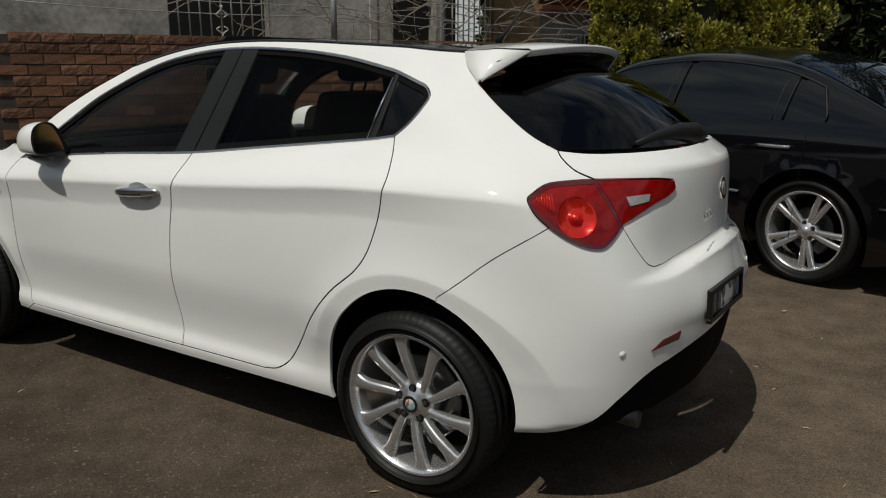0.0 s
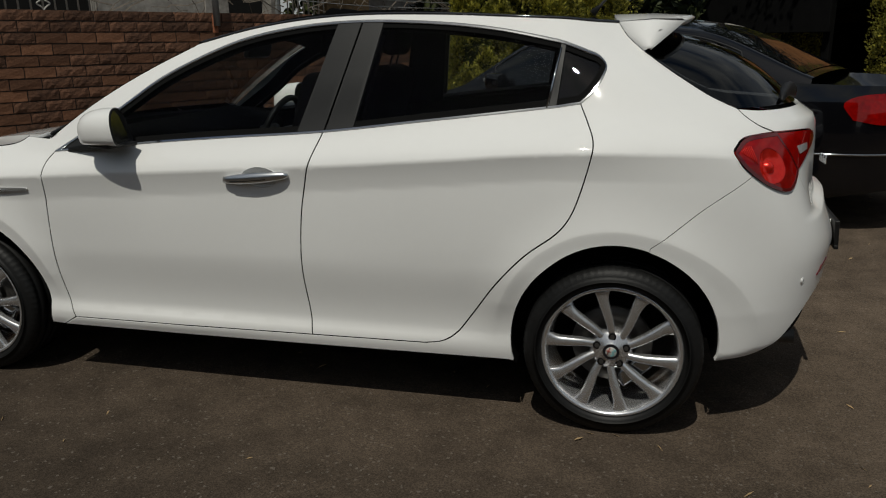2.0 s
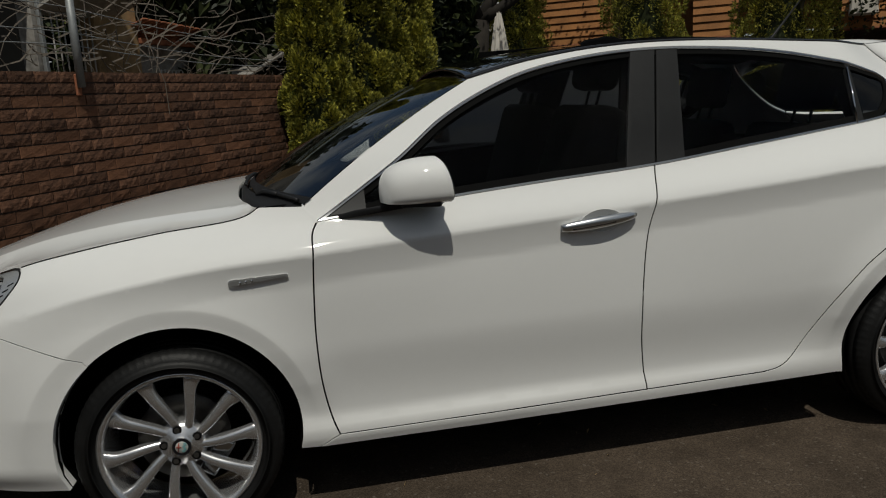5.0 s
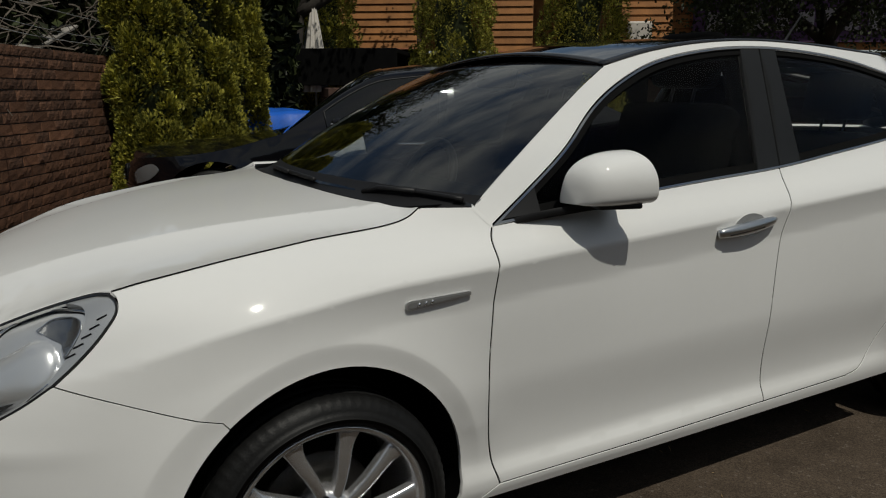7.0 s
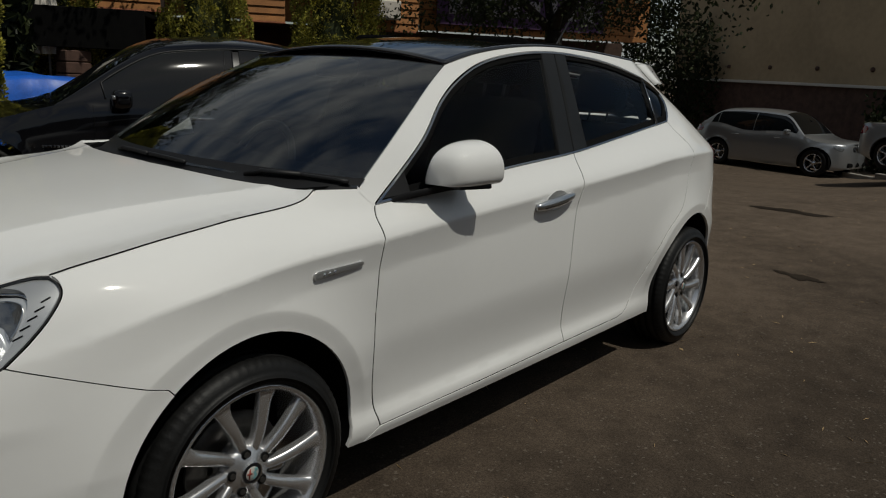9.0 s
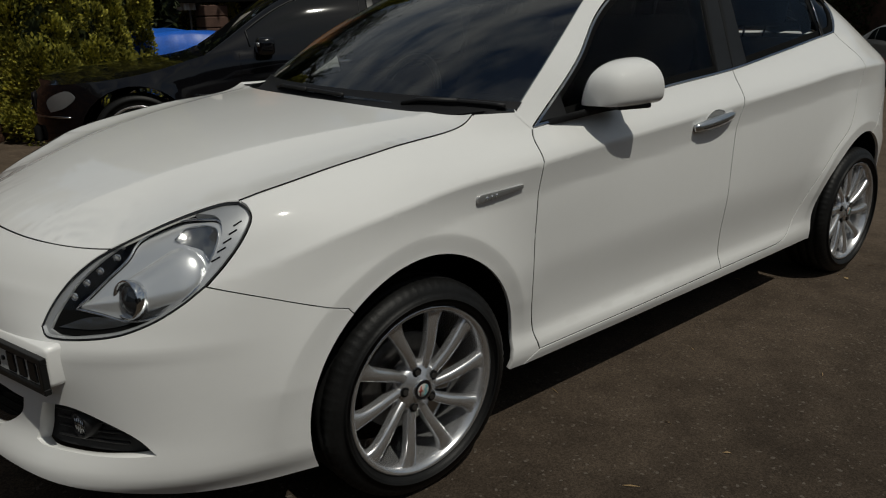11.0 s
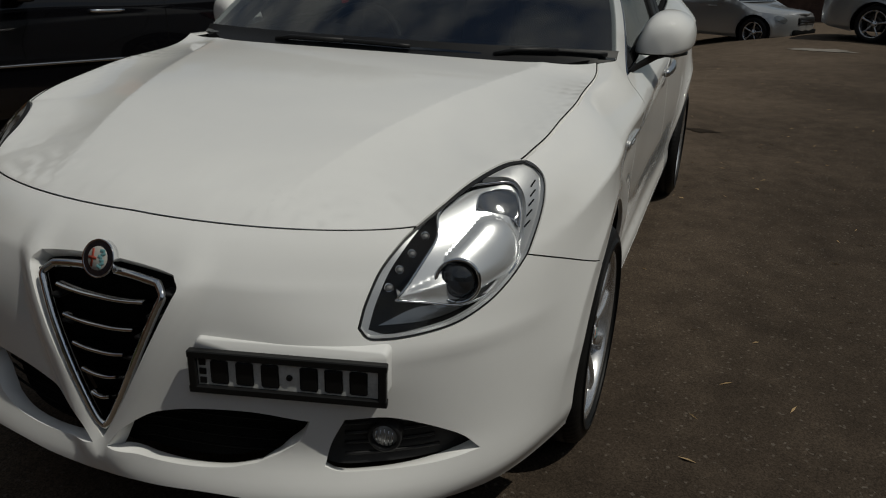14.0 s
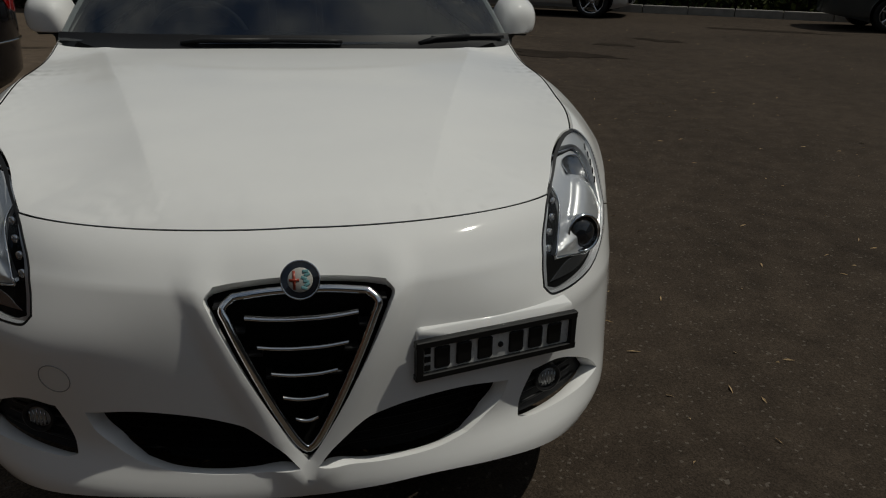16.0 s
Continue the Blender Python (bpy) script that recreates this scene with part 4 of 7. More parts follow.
    def dish_normal(q, side=side):
        e = 0.003
        n = np.cross(dish(q + (e, 0)) - dish(q - (e, 0)), dish(q + (0, e)) - dish(q - (0, e)))
        n /= np.linalg.norm(n, axis=1)[:, None]
        return n * np.sign((n * body_normal(q[:, 0], q[:, 1], side)).sum(1))[:, None]
    skin("reflector", flat, tri, dish, dish_normal, REFLECTOR, lamp, "silver reflector", 0.03)
    tube("reflector_edge", dish(np.vstack([SILVER, SILVER[:1]])) + 0.005 * body_normal(*np.vstack([SILVER, SILVER[:1]]).T, side), 0.0026, CHROME, lamp)
    at = on_body(-2.040, .692, 0, side)
    way = (body_normal(np.array([-2.036]), np.array([.694]), side)[0] * 0.35 + np.array([-0.75, side * 0.05, 0.0]))
    way /= np.linalg.norm(way)
    m = look(Vector(at - 0.004 * way), Vector(at + way))          # z of m points inwards
    bm = bmesh.new()
    spin(bm, [(0.038, 0.050), (0.043, 0.02), (0.0450, 0.002), (0.0425, -0.002), (0.0385, 0.001), (0.037, 0.006), (0.035, 0.02)], m, 48)
    projector = part("projector", bm, CHROME, lamp, "chrome projector ring")
    bm = bmesh.new()
    spin(bm, [(0.036, 0.012), (0.029, 0.002), (0.016, -0.005), (0.0005, -0.007)], m, 40)
    part("projector_lens", bm, material("projector_glass", (0.015, 0.017, 0.02), 0.04, coat=1.0) if side < 0 else bpy.data.materials["projector_glass"], projector, "dark round projector lens")
    for s, z in ((-2.083, .765), (-2.115, .739), (-2.142, .715), (-2.165, .688)):
        lm = look(Vector(on_body(s, z, -0.014, side)), Vector(on_body(s, z, 1, side)))
        bm = bmesh.new()
        spin(bm, [(0.0088, 0.004), (0.0088, -0.001), (0.0070, -0.0015), (0.0062, 0.003)], lm, 18)
        led = part("running_light", bm, CHROME, lamp, "small round LED running light")
        bm = bmesh.new()
        spin(bm, [(0.0064, 0.001), (0.0045, -0.0015), (0.0004, -0.0025)], lm, 14)
        part("led_lens", bm, WHITE_LENS, led, "clear lens")
    for s, z in ((-1.802, .832), (-1.813, .816), (-1.826, .800), (-1.839, .783), (-1.852, .765)):
        tube("lamp_slot", [on_body(s - 0.010, z - 0.005, -0.0072, side), on_body(s + 0.009, z + 0.004, -0.0072, side)], 0.0018, LINER, lamp, "dark slot in the bezel", sides=6)
    flat, tri = fill(pocket, [], 0.006)

    def scoop(q, side=side):
        d = np.hypot((q[:, 0] + 1.900) / 0.052, (q[:, 1] - .812) / 0.036)
        return on_body(q[:, 0], q[:, 1], 0, side) + body_normal(q[:, 0], q[:, 1], side) * (-0.0180 - 0.016 * np.clip(1 - d * d, 0, 1))[:, None]

    def scoop_normal(q, side=side):
        e = 0.0025
        n = np.cross(scoop(q + (e, 0)) - scoop(q - (e, 0)), scoop(q + (0, e)) - scoop(q - (0, e)))
        n /= np.linalg.norm(n, axis=1)[:, None]
        return n * np.sign((n * body_normal(q[:, 0], q[:, 1], side)).sum(1))[:, None]
    skin("indicator_bowl", flat, tri, scoop, scoop_normal, LENS_GREY, lamp, "ribbed grey indicator bowl", 0.0)
    tube("indicator_rim", scoop(np.vstack([pocket, pocket[:1]])) + 0.003 * body_normal(*np.vstack([pocket, pocket[:1]]).T, side), 0.0016, CHROME, lamp, sides=6)

# shield grille, lower grilles, fog lamps
shield = join(GRILLE, mirror_s(GRILLE, S0))
grille = panel("grille", shield, LINER, car, "black grille insert with chrome shield", off=-0.052, gap=-0.008, grid=0.04, rim=0.0)
half = join(curve([(S0, .371), (-2.700, .385), (-2.668, .445), (-2.615, .565), (-2.583, .640)]), curve([(-2.583, .640), (-2.574, .664), (-2.590, .681)]), curve([(-2.590, .681), (-2.65, .688), (S0, .690)]))
loop = join(half, mirror_s(half, S0))
loop = on_body(loop[:, 0], loop[:, 1], -0.004)
tube("shield_frame", np.vstack([loop, loop[:1]]), 0.0085, CHROME, grille, "polished chrome shield frame", up=(1, 0, 0))
for z, hw in ((.647, .092), (.592, .073), (.539, .053), (.489, .036), (.443, .018)):
    ss = np.linspace(S0 - hw / 0.9, S0 + hw / 0.9, 15)
    bend = 0.007 * (1 - (np.linspace(-1, 1, 15)) ** 2)
    bar = on_body(ss, z - bend, 0.0)
    rows = [bar + (-0.006, 0, 0.0035), bar + (-0.010, 0, -0.0005), bar + (-0.006, 0, -0.004), bar + (0.035, 0, -0.012), bar + (0.035, 0, -0.002)]
    loft("grille_bar", np.swapaxes(np.array(rows), 0, 1), CHROME, grille, "chrome grille bar", close=True)
for sg in (-1, 1):
    for k in range(6):
        z = .665 - 0.047 * k
        y = 0.132 - 0.0265 * k
        bm = bmesh.new()
        box(bm, pose(*on_body(S0 + y / 0.9, z, -0.025, sg)), (0.03, 0.026, 0.006), 0.001, 1)
        part("grille_rib", bm, PLASTIC, grille)


def emblem(name, m, r, parent, label):
    """A round enamel badge of plain coloured shapes in a chrome ring; z of m points out."""
    bm = bmesh.new()
    spin(bm, [(r * 0.90, 0.0), (r * 0.985, 0.003), (r, 0.001), (r, -0.012), (0.0005, -0.012)], m, 40)
    base = part(name, bm, CHROME, parent, label)
    bm = bmesh.new()
    spin(bm, [(r * 0.92, 0.0012), (r * 0.60, 0.0022)], m, 40)
    part("emblem_ring", bm, EMBLEM_BLUE, base)
    bm = bmesh.new()
    spin(bm, [(r * 0.62, 0.0022), (r * 0.60, 0.0030), (0.0004, 0.0034)], m, 32)
    part("emblem_face", bm, EMBLEM_WHITE, base)
    bm = bmesh.new()
    box(bm, m @ Matrix.Translation((-r * 0.30, 0, 0.0032)), (r * 0.13, r * 0.95, 0.002))
    box(bm, m @ Matrix.Translation((-r * 0.30, 0, 0.0032)), (r * 0.50, r * 0.14, 0.0022))
    part("emblem_cross", bm, EMBLEM_RED, base)
    bm = bmesh.new()
    for i in range(6):
        box(bm, m @ pose(r * (0.27 + 0.09 * math.sin(i * 2.2)), r * (0.42 - 0.165 * i), 0.0034, 0, 0, 30 * math.sin(i * 2.0)), (r * 0.30, r * 0.16, 0.002), r * 0.03)
    part("emblem_figure", bm, EMBLEM_GREEN, base)
    return base


def facing(at, way, upward=(0, 0, 1)):
    """A pose at that place whose z axis points along way, y up."""
    z = Vector(way).normalized()
    x = Vector(upward).cross(z).normalized()
    y = z.cross(x)
    return Matrix.Translation(at) @ Matrix((x, y, z)).transposed().to_4x4()


nn = body_normal(np.array([S0 + 1e-3]), np.array([.712]))[0]
emblem("front_emblem", facing(Vector((-2.212, 0, .714)), (-0.92, 0, 0.38)), 0.037, car, "round enamel badge in a chrome ring")
for sg in (-1, 1):
    nm = INTAKE if sg < 0 else mirror_s(INTAKE, S0)
    intake = panel("lower_grille", nm, LINER, car, "black honeycomb lower grille", off=-0.06, gap=-0.01, grid=0.05, rim=0.0)
    for i in range(5):
        z = .350 + i * 0.021
        ss = np.linspace(-2.66 + i * 0.004, -2.35 + 0.004 * i, 12)
        tube("mesh_bar", on_body(ss if sg < 0 else 2 * S0 - ss, z, -0.045), 0.003, LINER, intake, sides=5)
    fl = FOG if sg < 0 else mirror_s(FOG, S0)
    fog_in = panel("fog_recess", fl, PLASTIC, car, "black plastic fog lamp recess", off=-0.045, gap=-0.01, grid=0.04, rim=0.0)
    fs = -2.178 if sg < 0 else 2 * S0 + 2.178
    for z in (.350, .372, .394, .416):
        ss = np.linspace(-2.25, -2.06 - (z - .325) * 0.4, 9)
        tube("recess_rib", on_body(ss if sg < 0 else 2 * S0 - ss, z, -0.032), 0.004, PLASTIC, fog_in, sides=6)
    p = Vector(on_body(fs, .388, -0.018))
    m = facing(p, (-1, 0.25 * sg, 0))
    bm = bmesh.new()
    spin(bm, [(0.034, -0.03), (0.033, 0.004), (0.029, 0.006), (0.025, 0.002), (0.0245, -0.01)], m, 32)
    fog = part("fog_lamp", bm, PLASTIC, fog_in, "round fog lamp")
    bm = bmesh.new()
    spin(bm, [(0.025, -0.004), (0.018, 0.002), (0.0005, 0.004)], m, 28)
    part("fog_lens", bm, WHITE_LENS, fog, "clear ribbed fog lens")
    for k in range(-2, 3):
        bm = bmesh.new()
        box(bm, m @ Matrix.Translation((k * 0.008, 0, 0.003)), (0.002, 0.040 - abs(k) * 0.006, 0.004))
        part("lens_rib", bm, SATIN, fog)

a_ = np.linspace(0, 2 * math.pi, 37)
tube("tow_eye_cover", on_body(-2.2635 + 0.031 * np.cos(a_), .512 + 0.029 * np.sin(a_), 0.0002, 1), 0.0011, GREY_PAINT, bumper, "round tow eye cover", sides=6)

# number plates: characters as plain bars
def number_plate(m, w, h, parent, face=PLATE_GREY, mark=PLATE_BLACK):
    """A plate with black frame and raised bars; z of m points out."""
    bm = bmesh.new()
    for x, y, sx, sy in ((0, h / 2, w + 0.018, 0.015), (0, -h / 2, w + 0.018, 0.015), (-w / 2, 0, 0.015, h), (w / 2, 0, 0.015, h)):
        box(bm, m @ Matrix.Translation((x, y, 0)), (sx, sy, 0.016), 0.002, 1)
    plate = part("number_plate", bm, PLATE_BLACK, parent, "dark number plate in a black frame", smooth=False)
    bm = bmesh.new()
    box(bm, m @ Matrix.Translation((0, 0, -0.004)), (w, h, 0.006), 0.001, 1)
    part("plate_face", bm, face, plate, "plate face", smooth=False)
    for k, x in enumerate((-0.36, -0.225, -0.09, 0.115, 0.245, 0.375)):
        bm = bmesh.new()
        box(bm, m @ Matrix.Translation((x * w, 0, 0.0005)), (0.094 * w, h * 0.66, 0.004), 0.003, 1)
        part("character_bar", bm, mark, plate, smooth=False)
    for y in (0.26, 0, -0.26):
        bm = bmesh.new()
        box(bm, m @ Matrix.Translation((-0.45 * w, y * h, 0.0005)), (0.035 * w, h * 0.16, 0.003))
        part("character_bar", bm, mark, plate, smooth=False)
    bm = bmesh.new()
    disc(bm, 0.006, m @ Matrix.Translation((0.012 * w, 0, 0.0005)), 12, 0.004)
    part("plate_dot", bm, mark, plate)
    return plate


pl, pr = Vector((-2.240, -.2135, .541)), Vector((-2.1485, -.5645, .539))
mid, along = (pl + pr) / 2, (pr - pl).normalized()
PLATE_M = facing(mid, Vector((along.y, -along.x, 0)))
number_plate(PLATE_M, 0.352, 0.072, car)


def on_plate(x, y, z):
    return np.array(PLATE_M @ Vector((x, y, z)))


ring = [(x, y) for x, y in join(arc(-.160, .047, .012, 90, 180, 5), arc(-.160, -.020, .012, 180, 270, 5), arc(.168, -.020, .012, 270, 360, 5), arc(.168, .047, .012, 0, 90, 5))]
face = np.array([on_plate(x, y, -0.009) for x, y in ring])
edge0 = np.array([on_plate(x * 1.015, y * 1.03, -0.014) for x, y in ring])
base = np.array([on_plate(x * 1.05, y * 1.10, -0.075) for x, y in ring])
loft("plate_pad", [base, edge0, face, face.mean(0) + (face - face.mean(0)) * 0.02], PAINT, bumper, "white number plate mounting pad", close=True)
number_plate(facing(Vector((2.110, -.15, .632)), (1, -0.06, 0.05)), 0.34, 0.092, car, PLATE_BLACK, PLATE_DIM)
emblem("rear_emblem", facing(Vector((2.040, 0, .955)), (1, 0, 0.12)), 0.038, tailgate, "round enamel badge in a chrome ring")
for k in range(6):
    tube("badge_script", [Vector((2.048, -.17 - 0.018 * k, .885)), Vector((2.046, -.178 - 0.018 * k, .905 + 0.012 * (k % 2)))], 0.0025, CHROME, tailgate)

# door handles, side badges, mirrors
def handle(side):
    """A bright pull handle over a dished cup."""
    s0, s1 = -.095, .160
    u = np.linspace(0, 1, 17)
    s, z = s0 + (s1 - s0) * u, .863 + 0.024 * u
    off = 0.006 + 0.012 * np.sin(math.pi * u) ** 0.7
    r = 0.0145 * (0.34 + 0.66 * np.sin(math.pi * np.clip(u * 0.94 + 0.06, 0, 1)) ** 0.5)
    ob = tube("door_handle", on_body(s, z, off, side), r, HANDLE, car, "satin chrome door handle", sides=14, flat=1.35, up=(0, side, 0))
    cup = arc(.045, .876, .072, 0, 360, 40, rz=.037)[:-1]
    flat, tri = fill(cup, [], 0.008)

    def bowl(q):
        d = np.hypot((q[:, 0] - .045) / .072, (q[:, 1] - .876) / .037)
        return on_body(q[:, 0], q[:, 1], 0, side) + body_normal(q[:, 0], q[:, 1], side) * (0.0022 * np.clip(d, 0, 1) ** 4)[:, None]
    skin("handle_cup", flat, tri, bowl, lambda q: body_normal(q[:, 0], q[:, 1], side) + np.stack([(q[:, 0] - .045) * -9, 0 * q[:, 0], (q[:, 1] - .876) * -26], -1), PAINT, ob, "", 0.002)
    tube("handle_gap", on_body(s[2:-5], z[2:-5] - 0.006, off[2:-5] + 0.0125, side), 0.0026, PLASTIC, ob, sides=6)


for side in (-1, 1):
    handle(side)
    u = np.linspace(0, 1, 13)
    rim_b = join(arc(-1.116, .7935, .012, 90, 270, 10), [(-.962, .7965), (-.954, .800), (-.955, .807), (-.962, .8095)])
    badge = panel("side_badge", rim_b, SHROUD, car, "slim chrome side badge", side=side, off=0.006, gap=0, grid=0.01, rim=0.006)
    panel("badge_inset", shrink(rim_b, 0.0045), SILVER_PAINT, badge, side=side, off=0.0072, gap=0, grid=0.01, rim=0.0)
    for k in range(3):
        tube("badge_letter", [on_body(-1.098 + 0.017 * k, .790 + .0015 * k, 0.009, side), on_body(-1.092 + 0.017 * k, .799 + .0015 * k, 0.009, side)], 0.0025, CHROME, badge, sides=6)
    # mirror: shell, black foot, glass
    shell_line = curve([(-.100, -.066), (-.097, -.044), (-.082, .002), (-.062, .040), (-.034, .062), (0, .068), (.036, .062), (.066, .043), (.083, .012), (.086, -.024), (.079, -.052), (.055, -.066), (0, -.068), (-.060, -.068), (-.100, -.066)], 3)[:-1]
    rows = []
    for i in range(15):
        a = math.pi * i / 14
        k, x = math.sin(a * 0.5) ** 0.50, -0.165 * max(0.0, math.cos(a * 0.5)) ** 0.90
        rows.append([(-.492 + x + y * k * 0.30 - 0.16 * z * k, side * (0.838 + y * k), 1.057 + z * k - 0.062 * (1 - k)) for y, z in shell_line])
    mirror = loft("wing_mirror", rows, PAINT, car, "white wing mirror with black foot", close=True)
    back_ring = np.array(rows[-1])
    c = back_ring.mean(0)
    loft("mirror_rim", [back_ring, c + (back_ring - c) * 0.93 + (0.006, 0, 0), c + (back_ring - c) * 0.90 - (0.004, 0, 0)], PLASTIC, mirror, "black mirror rim", close=True)
    loft("mirror_glass", [c + (back_ring - c) * 0.90 - (0.004, 0, 0), c + (back_ring - c) * 0.02 - (0.004, 0, 0)], CHROME, mirror, "mirror glass", close=True)
    foot = [[(-.845, .748, .948), (-.74, .772, .972), (-.62, .80, .988), (-.50, .86, .990)], [(-.80, .762, .944), (-.70, .790, .958), (-.60, .82, .972), (-.50, .87, .981)], [(-.70, .742, .955), (-.62, .770, .962), (-.56, .80, .976), (-.47, .85, .986)]]
    loft("mirror_foot", [[(x, side * y, z) for x, y, z in r] for r in foot + foot[:1]], PLASTIC, mirror, "black mirror foot")
    bm = bmesh.new()
    box(bm, pose(-.535, side * .828, .988, 0, 0, side * 17), (.12, .13, .016), 0.007, 2)
    part("mirror_underside", bm, PLASTIC, mirror, "black mirror underside")

# wipers
grid = np.array([arch_row(se[i], (cx[i], cz[i])) for i in range(len(se))])


def on_screen(v, w, lift=0.01):
    """A place on the windscreen: v up from its foot, w from the left edge (-1) to the right (1)."""
    a, b = v * (len(se) - 1), (w + 1) / 2 * 32
    i, j = min(int(a), len(se) - 2), min(int(b), 31)
    p = grid[i, j] * (1 - a + i) * (1 - b + j) + grid[i + 1, j] * (a - i) * (1 - b + j) + grid[i, j + 1] * (1 - a + i) * (b - j) + grid[i + 1, j + 1] * (a - i) * (b - j)
    return p + np.array([-0.4, 0, 0.9]) * lift


for w0, w1 in ((-.965, -.60), (-.20, .40)):
    pts = [on_screen((0.016 if w0 < -.5 else 0.0) + 0.006 * math.sin(math.pi * t), w0 + (w1 - w0) * t, 0.010) for t in np.linspace(0, 1, 11)]
    w = tube("wiper", pts, 0.007, PLASTIC, car, "black wiper blade", sides=6)
    tube("wiper_arm", [on_screen(0.0, w1 + 0.06, 0.000), on_screen(0.012 if w0 < -.5 else 0.0, w1 - 0.02, 0.012), on_screen(0.018 if w0 < -.5 else 0.0, w0 + (w1 - w0) * 0.5, 0.014)], 0.008, PLASTIC, w, sides=6)
pts = [(1.950, 0.03, 1.125), (1.940, -.03, 1.132), (1.912, -.14, 1.142), (1.880, -.26, 1.135), (1.855, -.38, 1.125)]
tube("rear_wiper", pts, [0.02, 0.040, 0.032, 0.020, 0.006], PLASTIC, tailgate, "glossy black rear wiper cover", sides=12, flat=0.7)
tube("aerial", [(1.17, 0, 1.440), (1.20, 0, 1.47), (1.33, 0, 1.62)], [0.016, 0.006, 0.003], PLASTIC, car, "short black roof aerial")


# ---- wheels ----
def tyre_mesh(r, w, rim_r, groove=True, blocks=114):
    """A tyre round the y axis: rounded shoulders, grooved tread with cut blocks, beaded sidewalls."""
    h = w / 2
    prof = [(rim_r, h * 0.80), (rim_r + 0.006, h * 0.90), (rim_r + 0.03, h * 0.99), (r - 0.055, h * 1.0), (r - 0.028, h * 0.95), (r - 0.012, h * 0.86), (r - 0.004, h * 0.76)]
    tread = []
    for y in (0.60, 0.56, 0.53, 0.22, 0.19, 0.16, 0.0):
        tread.append((r - (0.007 if y in (0.56, 0.19) else 0.0), h * y))
    prof = prof + tread
    prof = prof + [(a, -b) for a, b in prof[::-1][1:]]
    verts, faces, n = [], [], blocks * 2
    for j in range(n):
        a = 2 * math.pi * j / n
        cut = 0.0022 if j % 3 == 0 else 0.0
        for q, b in prof:
            rr = q - (cut if q > r - 0.02 and abs(b) > h * 0.55 else 0)
            verts.append((rr * math.cos(a), b, rr * math.sin(a)))
    m = len(prof)
    for j in range(n):
        k = (j + 1) % n
        for i in range(m - 1):
            faces.append((j * m + i, k * m + i, k * m + i + 1, j * m + i + 1))
    me = bpy.data.meshes.new("tyre")
    me.from_pydata(verts, [], faces)
    return me


def sweep_spoke(bm, path, widths, depths):
    """A spoke with a rounded front, along points (r, a, y)."""
    rows = []
    for (r, a, y), w, d in zip(path, widths, depths):
        c = np.array([r * math.cos(a), y, r * math.sin(a)])
        t = np.array([-math.sin(a), 0, math.cos(a)])
        wl_, wr_ = w if isinstance(w, tuple) else (w, w)
        rows.append([bm.verts.new(c + t * (wl_ if u < 0 else wr_) * u + np.array([0, v * d, 0])) for u, v in ((-1, 1), (-0.98, 0.30), (-0.80, 0.06), (0, -0.06), (0.80, 0.06), (0.98, 0.30), (1, 1))])
    for p, q in zip(rows[:-1], rows[1:]):
        for i in range(6):
            bm.faces.new((p[i], p[i + 1], q[i + 1], q[i]))
    bm.faces.new(rows[-1])
    return rows


